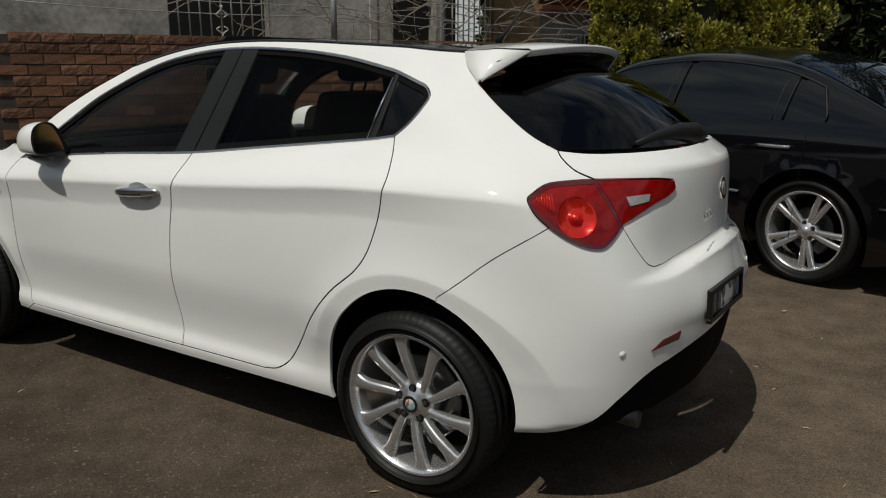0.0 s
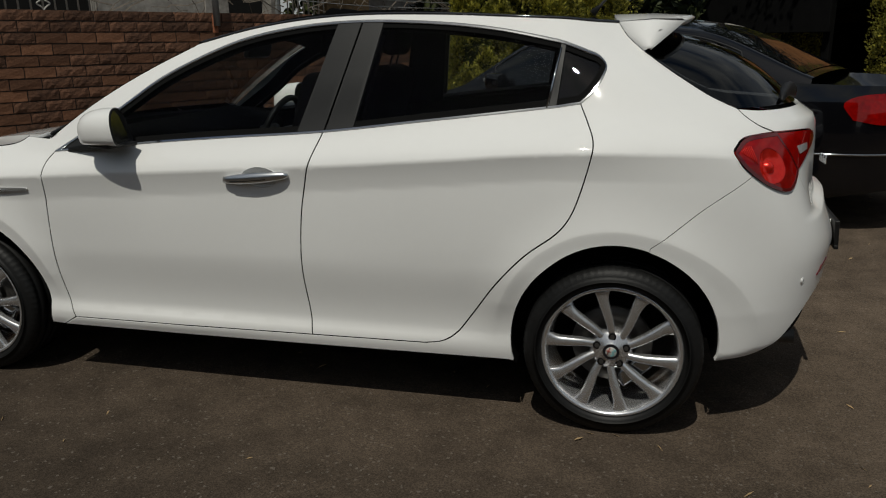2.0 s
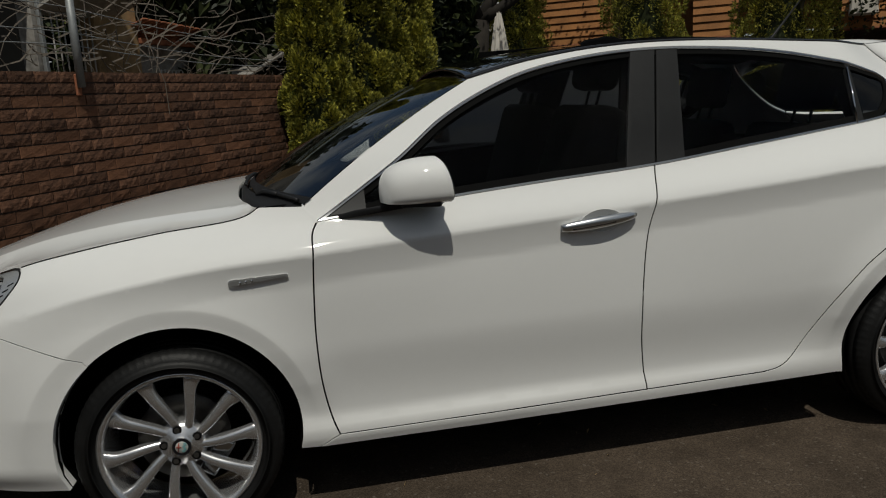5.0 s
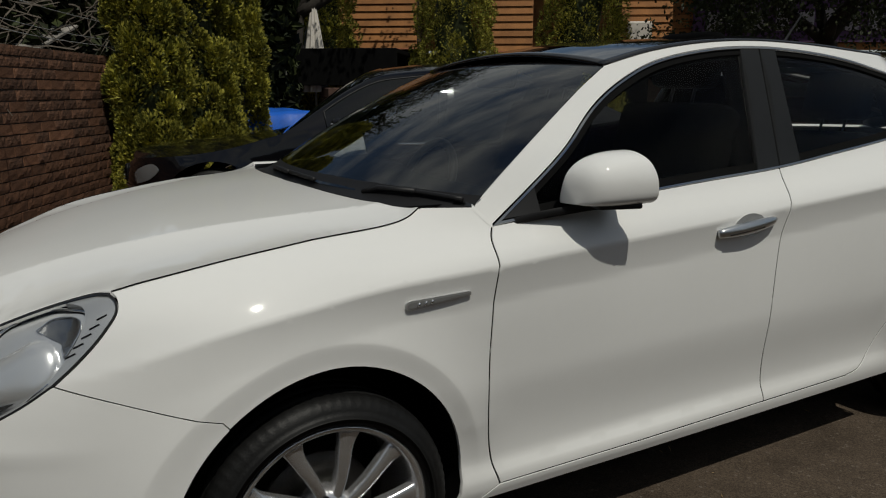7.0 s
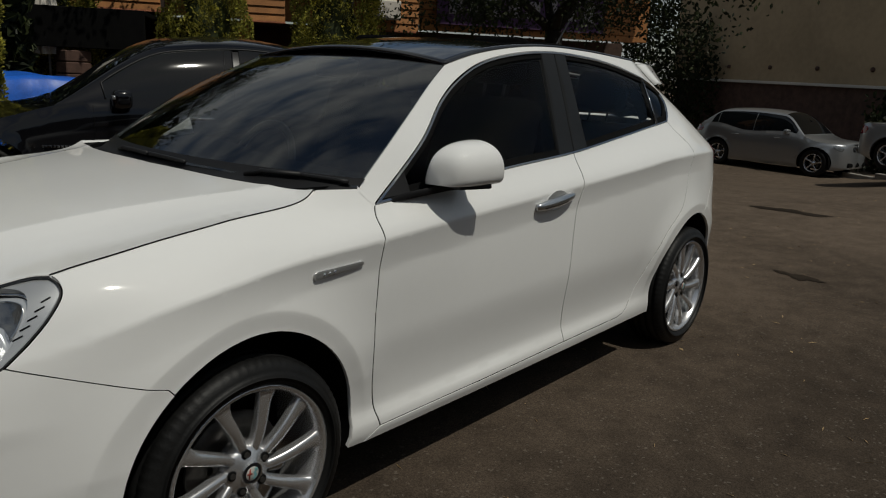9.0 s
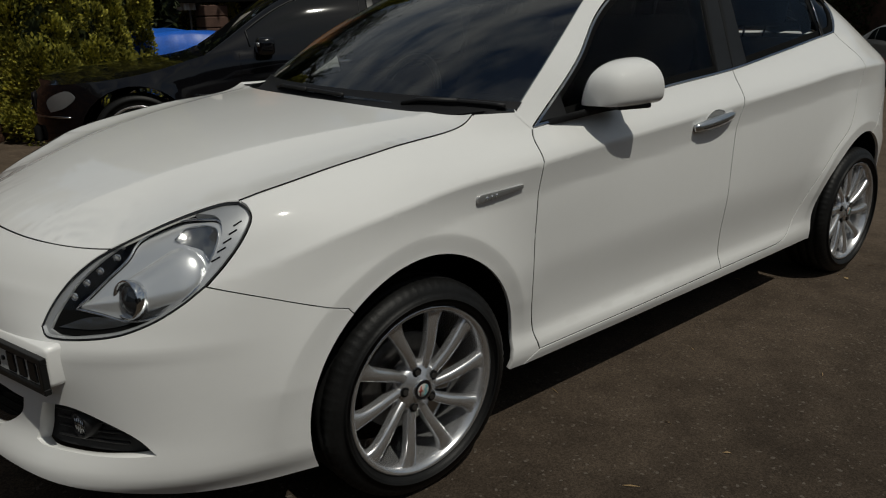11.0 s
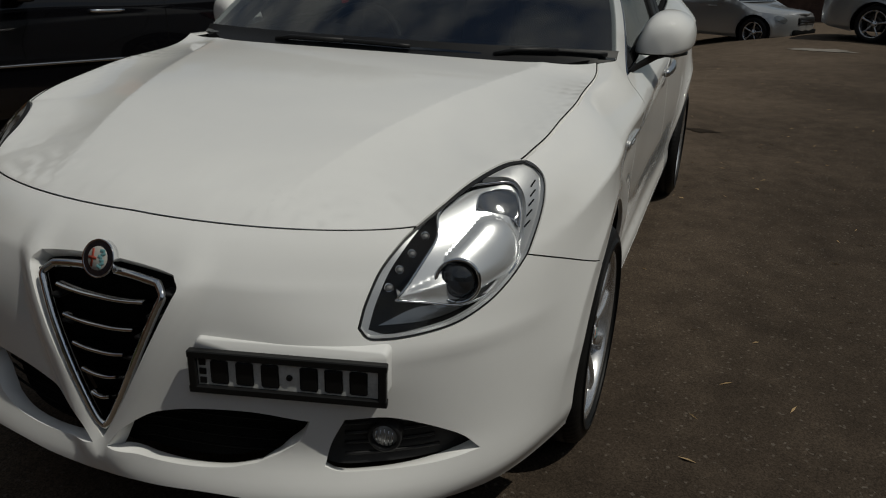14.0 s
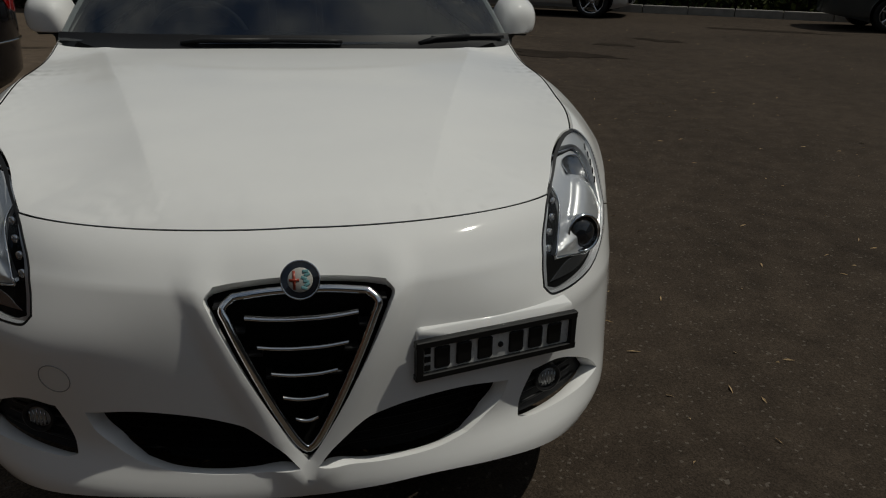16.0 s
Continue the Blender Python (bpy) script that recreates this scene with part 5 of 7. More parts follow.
def wheel(parent, x, y, z, side, r, w, rim_r, spokes, turn=0.0, twist=0.46, twin=False, bolts=5, emb=True, mat=None, base="wheel"):
    """One road wheel; its face looks along -y, or +y for side 1."""
    mat = mat or ALLOY
    m = pose(x, y, z, 0, turn if side < 0 else -turn, 0 if side < 0 else 180)
    top = part(base, bmesh.new(), mat, parent)
    top.matrix_local = m
    f = -w / 2                                            # outer face
    bm = bmesh.new()
    prof = [(rim_r - 0.002, -0.80 * w / 2 - 0.004), (rim_r + 0.004, -0.88 * w / 2), (rim_r - 0.004, -0.90 * w / 2), (rim_r - 0.012, -0.84 * w / 2), (rim_r - 0.020, -0.62 * w / 2), (rim_r - 0.030, 0.2 * w), (rim_r - 0.022, 0.42 * w)]
    mm = Matrix.Rotation(radians(-90), 4, "X")
    spin(bm, prof, mm, 64)
    bmesh.ops.recalc_face_normals(bm, faces=bm.faces)
    me = top.data
    bm.to_mesh(me)
    bm.free()
    me.polygons.foreach_set("use_smooth", [True] * len(me.polygons))
    tyre = finish("tyre", tyre_mesh(r, w, rim_r), RUBBER, top, "black road tyre")
    dish = -0.62 * w / 2
    key = f"spoke_{rim_r}_{twin}"
    shared = bpy.data.meshes.get(key)
    if not shared:
        bm = bmesh.new()
        path, wid, dep = [], [], []
        for u in np.linspace(0, 1, 13):
            rr = 0.045 + (rim_r - 0.052) * u
            path.append((rr, twist * u * (1 - 0.50 * u), dish - 0.012 * math.sin(math.pi * u) + 0.004 * u - 0.022 * u * u))
            flare = max(0.0, (u - 0.70) / 0.30) ** 2
            wid.append((0.0125 + 0.0075 * u + 0.020 * flare, 0.0125 + 0.0075 * u + 0.004 * flare) if not twin else 0.0165 + 0.002 * u)
            dep.append(0.028 - 0.006 * u)
        sweep_spoke(bm, path, wid, dep)
        shared = bpy.data.meshes.new(key)
        bm.to_mesh(shared)
        bm.free()
        shared.materials.append(mat)
        shared.polygons.foreach_set("use_smooth", [True] * len(shared.polygons))
    for k in range(spokes):
        for q in ((-0.15, 0.15) if twin else (0,)):
            ob = new("spoke", shared)
            ob.parent = top
            ob.matrix_local = Matrix.Rotation(2 * math.pi * k / spokes + q, 4, "Y")
    bm = bmesh.new()
    spin(bm, [(0.026, dish - 0.016), (0.034, dish - 0.010), (0.060, dish - 0.002), (0.074, dish + 0.012), (0.072, dish + 0.05)], mm, 48)
    bmesh.ops.recalc_face_normals(bm, faces=bm.faces)
    part("hub", bm, mat, top)
    for k in range(bolts):
        a = 2 * math.pi * (k + 0.5) / bolts
        bm = bmesh.new()
        made = bmesh.ops.create_cone(bm, cap_ends=True, segments=14, radius1=0.0135, radius2=0.0135, depth=0.006, matrix=Matrix.Translation((0.052 * math.cos(a), dish - 0.0045, 0.052 * math.sin(a))) @ mm)
        part("bolt_recess", bm, LINER, top)
        bm = bmesh.new()
        bmesh.ops.create_cone(bm, cap_ends=True, segments=6, radius1=0.0085, radius2=0.008, depth=0.006, matrix=Matrix.Translation((0.052 * math.cos(a), dish - 0.008, 0.052 * math.sin(a))) @ mm)
        part("wheel_bolt", bm, DARK_METAL, top, smooth=False)
    if emb:
        e = emblem("centre_cap", Matrix.Translation((0, dish - 0.016, 0)) @ Matrix.Rotation(radians(90), 4, "X"), 0.030, top, "round enamel centre cap")
    else:
        bm = bmesh.new()
        spin(bm, [(0.0004, dish - 0.020), (0.025, dish - 0.017), (0.028, dish - 0.012)], mm, 32)
        part("centre_cap", bm, mat, top)
    bm = bmesh.new()
    spin(bm, [(0.0005, 0.012), (0.075, 0.010), (0.080, -0.004), (0.138, -0.004), (0.140, 0.006), (0.08, 0.02)], mm, 48)
    part("brake_disc", bm, DARK_METAL, top)
    bm = bmesh.new()
    box(bm, Matrix.Rotation(0.5, 4, "Y") @ Matrix.Translation((0.115, -0.005, 0)), (0.06, 0.07, 0.13), 0.012)
    part("brake_caliper", bm, SATIN if emb else DARK_METAL, top)
    return top


for wx, turn in ((WHEEL_F, 8.0), (WHEEL_R, 20.0)):
    for side in (-1, 1):
        wheel(car, wx, side * 0.727, 0.305, side, 0.3055, 0.222, 0.236, 10, turn)
        # arch lining, from the body's edge inwards
        line = (ARCH_F if wx < 0 else ARCH_R)(-14 if wx < 0 else -6, 197)
        edge_o = on_body(line[:, 0], line[:, 1], -0.012, side)
        edge_i = edge_o.copy()
        edge_i[:, 1] = side * 0.55
        loft("arch_liner", [edge_o, edge_i], LINER, car, "black wheel arch lining")
        loft("arch_wall", [edge_i, [(wx, side * 0.55, 0.3)] * len(line)], LINER, car)

# ---- floor pan, cabin ----
bm = bmesh.new()
box(bm, pose(0.0, 0, 0.27), (1.75, 1.44, 0.16), 0.03)
box(bm, pose(-1.32, 0, 0.36), (1.3, 1.06, 0.24), 0.05)
box(bm, pose(1.38, 0, 0.40), (1.0, 1.06, 0.22), 0.05)
part("floor_pan", bm, LINER, car, "dark underbody")
bm = bmesh.new()
box(bm, pose(-1.45, 0, 0.62), (1.0, 1.05, 0.24), 0.05)
part("engine_block", bm, LINER, car)
tube("exhaust_pipe", [(1.60, -.47, .29), (1.86, -.49, .29), (1.955, -.495, .29)], 0.027, DARK_METAL, car, "dark exhaust tail pipe", sides=20)
for side in (-1, 1):
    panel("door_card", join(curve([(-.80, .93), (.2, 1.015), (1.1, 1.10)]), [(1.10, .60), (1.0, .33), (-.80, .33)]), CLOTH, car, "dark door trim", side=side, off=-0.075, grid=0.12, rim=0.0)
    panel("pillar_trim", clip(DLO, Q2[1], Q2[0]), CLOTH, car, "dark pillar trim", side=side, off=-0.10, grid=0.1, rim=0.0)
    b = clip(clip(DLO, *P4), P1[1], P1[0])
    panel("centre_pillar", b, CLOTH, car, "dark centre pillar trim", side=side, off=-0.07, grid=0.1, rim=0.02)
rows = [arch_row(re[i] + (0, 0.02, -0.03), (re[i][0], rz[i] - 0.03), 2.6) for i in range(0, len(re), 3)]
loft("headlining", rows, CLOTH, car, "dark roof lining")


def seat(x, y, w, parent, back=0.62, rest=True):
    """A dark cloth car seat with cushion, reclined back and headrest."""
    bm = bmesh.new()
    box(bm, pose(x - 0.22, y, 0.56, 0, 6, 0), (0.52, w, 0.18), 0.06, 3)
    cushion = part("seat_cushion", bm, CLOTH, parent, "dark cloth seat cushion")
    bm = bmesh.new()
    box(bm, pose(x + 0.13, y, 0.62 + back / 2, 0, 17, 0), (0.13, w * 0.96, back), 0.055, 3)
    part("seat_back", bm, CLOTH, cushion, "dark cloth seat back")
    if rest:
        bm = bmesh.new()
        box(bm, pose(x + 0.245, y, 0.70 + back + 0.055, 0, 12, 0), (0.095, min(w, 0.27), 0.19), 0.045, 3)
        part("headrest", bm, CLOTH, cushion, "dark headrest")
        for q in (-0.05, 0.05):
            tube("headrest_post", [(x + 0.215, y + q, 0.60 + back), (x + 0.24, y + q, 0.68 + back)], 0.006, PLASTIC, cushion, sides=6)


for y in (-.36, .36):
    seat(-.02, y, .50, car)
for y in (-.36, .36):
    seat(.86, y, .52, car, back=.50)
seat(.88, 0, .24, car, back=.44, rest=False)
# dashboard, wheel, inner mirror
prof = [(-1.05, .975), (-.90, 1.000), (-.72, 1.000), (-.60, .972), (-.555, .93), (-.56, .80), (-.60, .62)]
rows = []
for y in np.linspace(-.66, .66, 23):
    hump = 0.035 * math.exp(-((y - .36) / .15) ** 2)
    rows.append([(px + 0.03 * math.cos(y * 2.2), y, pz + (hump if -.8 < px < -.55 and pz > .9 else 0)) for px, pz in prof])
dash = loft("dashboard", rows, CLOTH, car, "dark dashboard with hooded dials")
ring = [(-.43 + 0.07 * math.sin(a), .36 + 0.185 * math.cos(a), .90 + 0.172 * math.sin(a)) for a in np.linspace(0, 2 * math.pi, 41)]
steer = tube("steering_wheel", ring, 0.016, PLASTIC, car, "black steering wheel", sides=8, up=(1, 0, 0.3))
for a in (0, math.pi, 1.5 * math.pi):
    tube("wheel_spoke", [(-.445, .36, .90), (-.43 + 0.07 * math.sin(a), .36 + 0.18 * math.cos(a), .90 + 0.165 * math.sin(a))], 0.017, PLASTIC, steer, sides=6)
tube("steering_column", [(-.62, .36, .87), (-.44, .36, .90)], 0.045, PLASTIC, steer)
bm = bmesh.new()
box(bm, pose(-.335, 0, 1.315, 0, 15, 0), (0.03, 0.23, 0.07), 0.02, 3)
part("inner_mirror", bm, PLASTIC, car, "near-black sheet, the room's shade put into its colour mirror")
bm = bmesh.new()
box(bm, pose(-.30, 0, .62), (.50, .20, .20), 0.04, 2)
part("centre_console", bm, CLOTH, car)
bm = bmesh.new()
box(bm, pose(1.52, 0, .98, 0, -4, 0), (.50, .98, .02), 0.008, 1)
part("parcel_shelf", bm, CLOTH, car, "dark parcel shelf")


# ---- ground ----
def ground_z(x, y):
    """Level round the car, falling away towards the far street."""
    a, b = np.clip((x - 4.0) / 14.0, 0, 1), np.clip((y + 3.0) / 6.0, 0, 1)
    c = np.clip((y - 1.25) / 0.9, 0, 1)
    return 0.06 * (c * c * (3 - 2 * c)) * (1 - a) - 0.98 * (a * a * (3 - 2 * a)) * (b * b * (3 - 2 * b))


g = np.concatenate([[-900, -300, -120, -60], np.arange(-30, -6, 3.0), np.arange(-6, 24, 0.75), np.arange(24, 60, 6.0), [120, 300, 900]])
h = np.concatenate([[-900, -300, -120, -60], np.arange(-30, -12, 3.0), np.arange(-12, 14, 0.75), np.arange(14, 60, 5.0), [120, 300, 900]])
rows = [[(x, y, float(ground_z(x, y))) for x in g] for y in h]
ground = loft("ground", rows, ASPHALT, None)
tagged(ground, "brown-grey worn asphalt of a parking yard", "ground", kind="structure")


# ---- brick boundary wall ----
BRICK = material("red_brown_brick", (0.172, 0.078, 0.041), 0.9, vary=0.38, scale=9, bump=0.4, bump_scale=60, random_piece=0.38)
ROCK_BRICK = material("rock_faced_brick", (0.128, 0.062, 0.036), 0.95, vary=0.5, scale=16, bump=0.7, bump_scale=55, random_piece=0.38)
MORTAR = material("dark_mortar", (0.055, 0.042, 0.034), 0.95, vary=0.3, scale=20, bump=0.3, bump_scale=120)
PIER, WD, WN = Vector((-0.76, 6.55, 0)), Vector((-0.46, -0.888, 0)).normalized(), Vector((0.888, -0.46, 0)).normalized()
WALL_M = Matrix((WD, WN, (0, 0, 1))).transposed().to_4x4()
WALL_M.translation = PIER
WALL_TOP, COURSE, LONG = 1.625, 0.0868, 0.240
bm = bmesh.new()
box(bm, WALL_M @ pose(3.2, -0.115, WALL_TOP / 2 - 0.01), (7.0, 0.20, WALL_TOP - 0.03))
wall = part("wall_brick", bm, MORTAR, None, smooth=False)
tagged(wall, "weathered red-brown brick boundary wall with dark mortar", "wall", kind="structure")


def brick_mesh(nm, rock, seed):
    """A brick 230 x 40 x 76 with its face along +y: plain with eased edges, or with a broken, rock-like face."""
    rnd = random.Random(seed)
    L2, H2 = 0.115, 0.038
    verts, faces = [], []
    nx, nz = (8, 4) if rock else (3, 3)
    xs = np.linspace(-L2, L2, nx) if rock else np.array([-L2, 0, L2])
    zs = np.linspace(-H2, H2, nz)
    for i, x in enumerate(xs):
        for j, z in enumerate(zs):
            rim = i in (0, nx - 1) or j in (0, nz - 1)
            y = (0.0045 + rnd.uniform(-0.001, 0.0012)) if rim else (0.0075 + rnd.uniform(-0.0020, 0.0030) if rock else 0.0068)
            verts.append((x + rnd.uniform(-0.0015, 0.0015), y, z + rnd.uniform(-0.0015, 0.0015)))
    for i in range(nx - 1):
        for j in range(nz - 1):
            a = i * nz + j
            faces.append((a, a + nz, a + nz + 1, a + 1))
    ring = [i * nz for i in range(nx)] + [(nx - 1) * nz + j for j in range(1, nz)] + [i * nz + nz - 1 for i in range(nx - 2, -1, -1)] + [j for j in range(nz - 2, 0, -1)]
    n = len(verts)
    for k in ring:
        x, y, z = verts[k]
        verts.append((x, -0.03, z))
    for k in range(len(ring)):
        q = (k + 1) % len(ring)
        faces.append((ring[k], n + k, n + q, ring[q]))
    me = bpy.data.meshes.new(nm)
    me.from_pydata(verts, [], [f[::-1] for f in faces])
    me.materials.append(ROCK_BRICK if rock else BRICK)
    return me


PLAIN = [brick_mesh("brick", False, k) for k in range(3)]
ROCKY = [brick_mesh("rock_brick", True, 20 + k) for k in range(5)]
rnd = random.Random(4)
rest = ([], [])
courses = int(WALL_TOP / COURSE)
for c in range(courses):
    z = WALL_TOP - 0.045 - c * COURSE
    x, n = -0.02 + (0.12 if c % 2 else 0.0), 0
    while x < 6.4:
        rock = c < 2 or rnd.random() < 0.62
        me = rnd.choice(ROCKY if rock else PLAIN)
        m = WALL_M @ pose(x + 0.115, -0.012 + rnd.uniform(-0.003, 0.003), z, rnd.uniform(-0.6, 0.6), 0, rnd.uniform(-0.5, 0.5))
        if c < 11:
            ob = new("brick", me)
            ob.parent = wall
            ob.matrix_world = m
        else:
            k = len(rest[0])
            rest[0].extend(tuple(m @ v.co) for v in me.vertices)
            rest[1].extend(tuple(k + i for i in f.vertices) for f in me.polygons)
        x += LONG
me = bpy.data.meshes.new("lower_bricks")
me.from_pydata(rest[0], [], rest[1])
tagged(finish("lower_bricks", me, BRICK, wall, smooth=False), kind="stuff")
# end pier of smooth bricks
for c in range(courses):
    z = WALL_TOP - 0.045 - c * COURSE
    bm = bmesh.new()
    wd = (0.23, 0.115) if c % 2 else (0.115, 0.23)
    x = -0.145
    for w in wd:
        box(bm, WALL_M @ pose(x + w / 2 - 0.10, -0.10, z), (w - 0.010, 0.27, 0.076), 0.003, 1)
        x += w
    ob = part("brick", bm, BRICK, wall, smooth=False)
bm = bmesh.new()
box(bm, WALL_M @ pose(-0.073, -0.10, WALL_TOP / 2 - 0.02), (0.325, 0.255, WALL_TOP - 0.05))
part("pier_core", bm, MORTAR, wall, smooth=False)


# ---- other cars: one builder for their lower bodies, cabins and fittings ----
CAR_GLASS = material("dark_car_glass", (0.004, 0.005, 0.006), 0.03, spec=0.6)
CLEAR_LAMP = material("clear_lamp", (0.22, 0.23, 0.24), 0.12, metal=0.5, coat=1.0)


def simple_car(name, m, paint, label, L, W, H, wb, belt, nose_z, hood_z1, deck_z, screen, roof, back, wr, rim, spokes, twin, detail=2, rail=0.60, group="parked cars"):
    """A parked car facing local -x. screen, roof, back: x of the windscreen's foot, of the roof's two ends, and of the rear window's foot."""
    top = thing(name, m, label, "car", group)
    f, r = -wb / 2 + 0.12, wb / 2 + (L - wb - 0.85) - 0.84
    a = 0.9
    s0, s1 = f - a * math.pi / 2, r + a * math.pi / 2
    hw = W / 2

    def plan(s):
        ends = np.where(s < f, (f - s) / a, np.where(s > r, (s - r) / a, 0)) / (math.pi / 2)
        e = np.where(s < f, 0.86, 0.84)
        bulge = 0.075 * np.sin(math.pi * np.clip(ends, 0, 1)) ** 1.5
        return hw + (e - hw) * ends ** 1.3 + bulge

    def shoulder(s):
        return spline([s0, s0 + 0.55, f + 0.05, screen, (roof[0] + roof[1]) / 2, back, r + 0.3, s1], [nose_z, nose_z + 0.03, hood_z1 - 0.06, belt - (0.02 if detail == 1 else 0.06), belt, belt + 0.02, deck_z - 0.02, deck_z - 0.06], s)

    def rad(s, z):
        t = (z - 0.2) / (shoulder(s) - 0.2)
        prof = pchip([0, 0.10, 0.25, 0.55, 0.80, 0.93, 1.0], [-0.055, -0.012, 0.0, 0.006, -0.004, -0.022, -0.055], np.clip(t, 0, 1))
        x = np.where(s < f, f - np.sin((f - s) / a) * hw, np.where(s > r, r + np.sin((s - r) / a) * hw, s))
        for wx in (-wb / 2, wb / 2):
            d = np.hypot(x - wx, z - wr)
            k = np.clip((wr + 0.13 - d) / 0.09, 0, 1)
            prof = prof + 0.018 * k * k * (3 - 2 * k)
        return plan(s) + prof

    def at(s, z, off=0.0, side=-1):
        s, z = np.broadcast_arrays(np.asarray(s, float), np.asarray(z, float))
        q = rad(s, z) + off
        fa_, ra_ = np.clip((f - s) / a, 0, math.pi / 2), np.clip((s - r) / a, 0, math.pi / 2)
        return np.stack([np.clip(s, f, r) - np.sin(fa_) * q + np.sin(ra_) * q, side * q * np.cos(fa_) * np.cos(ra_), z], -1)

    def normal(q, side):
        e = 0.01
        n = np.cross(at(q[:, 0] + e, q[:, 1], 0, side) - at(q[:, 0] - e, q[:, 1], 0, side), at(q[:, 0], q[:, 1] + e, 0, side) - at(q[:, 0], q[:, 1] - e, 0, side))
        n /= np.maximum(np.linalg.norm(n, axis=1), 1e-9)[:, None]
        p = at(q[:, 0], q[:, 1], 0, side)
        away = np.stack([p[:, 0] - np.clip(p[:, 0], f, r), p[:, 1], 0 * p[:, 2]], -1)
        return n * np.sign((n * away).sum(1) + 1e-9)[:, None]

    def put(nm, outline, mat, side, off, parent=top, lab="", grid=0.07, rim=0.006):
        outline = np.asarray(outline, float)
        flat, tri = fill(outline if area(outline) > 0 else outline[::-1], [], grid)
        return skin(nm, flat, tri, lambda q: at(q[:, 0], q[:, 1], off, side), lambda q: normal(q, side), mat, parent, lab, rim)

    ss = np.linspace(s0, s1, 60)
    upper = np.stack([ss, shoulder(ss)], -1)
    ar = wr + 0.055
    low = 0.20
    arch_r = arc(wb / 2 + 0.01, wr + 0.005, ar, -24, 204, 22)
    arch_f = arc(-wb / 2, wr + 0.005, ar, -24, 204, 22)
    for side in (-1, 1):
        put("side_panel", join(upper[::-1], [(s0, low + 0.06)], [(-wb / 2 - ar - 0.1, low)], arch_f[::-1], [(-wb / 2 + ar, low), (wb / 2 - ar, low)], arch_r[::-1], [(wb / 2 + ar + 0.1, low)], [(s1, low + 0.08)]), paint, side, 0.0)
        for wx in (-wb / 2, wb / 2):
            wheel(top, wx, side * (hw - 0.125), wr, side, wr, 0.225, rim, spokes, 9, twist=0.0 if twin else 0.1, twin=twin, emb=False)
            an = np.radians(np.linspace(-20, 200, 20))
            loft("arch_liner", [[(wx + ar * math.cos(b), side * y, wr + ar * math.sin(b)) for b in an] for y in (hw - 0.03, hw - 0.35)], LINER, top)
    bm = bmesh.new()
    box(bm, pose(0, 0, 0.30), (L - 1.0, W - 0.55, 0.22), 0.04)
    part("floor_pan", bm, LINER, top)
    # hood and deck
    w = np.linspace(-1, 1, 17)

    def across(s, zc, xs=None):
        e = at(s, shoulder(s))
        k = 1 - np.abs(w) ** 2.6
        return np.stack([np.full(17, e[0]) if xs is None else e[0] + (xs - e[0]) * k, e[1] * -w, e[2] + (zc - e[2]) * k], -1)
    sh = np.linspace(s0 + 0.02, screen + 0.15, 16)
    zc = spline([s0, s0 + 0.4, f, screen + 0.15], [nose_z + 0.01, nose_z + 0.07, hood_z1 - 0.02, hood_z1 + 0.045], sh)
    loft("hood", [across(s, z, at(s, shoulder(s))[0] - 0.05 * (s < f) * ((f - s) / 1.4)) for s, z in zip(sh, zc)], paint, top)
    sd = np.linspace(back - 0.15, s1 - 0.02, 14)
    zd = spline([back - 0.15, r, s1], [deck_z + 0.04, deck_z + 0.02, deck_z - 0.05], sd)
    loft("boot_lid", [across(s, z) for s, z in zip(sd, zd)], paint, top)
    # cabin: sections from the belt over the rail to the roof's middle
    zb, yb = belt - (0.04 if detail == 1 else 0.09), hw - 0.055
    mid_x = (roof[0] + roof[1]) / 2

    def roof_z(x):
        return pchip([screen, roof[0], mid_x, roof[1], back], [hood_z1 + 0.02, H - 0.045, H, H - 0.055, deck_z + 0.035], x)

    def section(x, q):
        """A place on the left half of the cabin: q 0 at the belt, 0.5 at the roof rail, 1 on the centre line."""
        h = np.maximum(roof_z(x) - zb, 0.02)
        yr = yb - (yb - rail) * np.clip(h / (H - zb), 0, 1)
        v, u = np.clip(q / 0.5, 0, 1), np.clip((q - 0.5) / 0.5, 0, 1)
        y = np.where(q < 0.5, yb - (yb - yr) * (0.55 * v + 0.45 * v ** 2.5), yr * (1 - u))
        z = zb + h * np.where(q < 0.5, 0.88 * v, 0.88 + 0.12 * (1 - (1 - u) ** 2.4))
        return y, z
    xs_ = np.linspace(screen, back, 40)
    qs = np.r_[np.linspace(0, 0.46, 7), np.linspace(0.5, 1, 9)]
    shell = []
    for x in xs_:
        y, z = section(x, qs)
        shell.append(np.concatenate([np.stack([np.full(len(qs), x), -y, z], -1), np.stack([np.full(len(qs), x), y, z], -1)[::-1][1:]]))
    loft("cabin", shell, paint, top)

    def glaze(nm, x0, x1, q0, lab, lift):
        rows_ = []
        for x in np.linspace(x0, x1, 12):
            q = np.linspace(q0, 1, 9)
            y, z = section(x, q)
            y = y * 0.985
            rows_.append(np.concatenate([np.stack([np.full(9, x + lift[0]), -y, z + lift[1]], -1), np.stack([np.full(9, x + lift[0]), y, z + lift[1]], -1)[::-1][1:]]))
        loft(nm, rows_, CAR_GLASS, top, lab)
    glaze("windscreen", screen + 0.03, roof[0] - 0.02, 0.52, "dark windscreen", (-0.004, 0.005))
    glaze("rear_window", roof[1] + 0.06, back - 0.06, 0.53, "dark rear window", (0.004, 0.005))
    sill_z = belt + 0.005
    rail_z = lambda x: zb + 0.88 * (roof_z(x) - zb) - 0.035

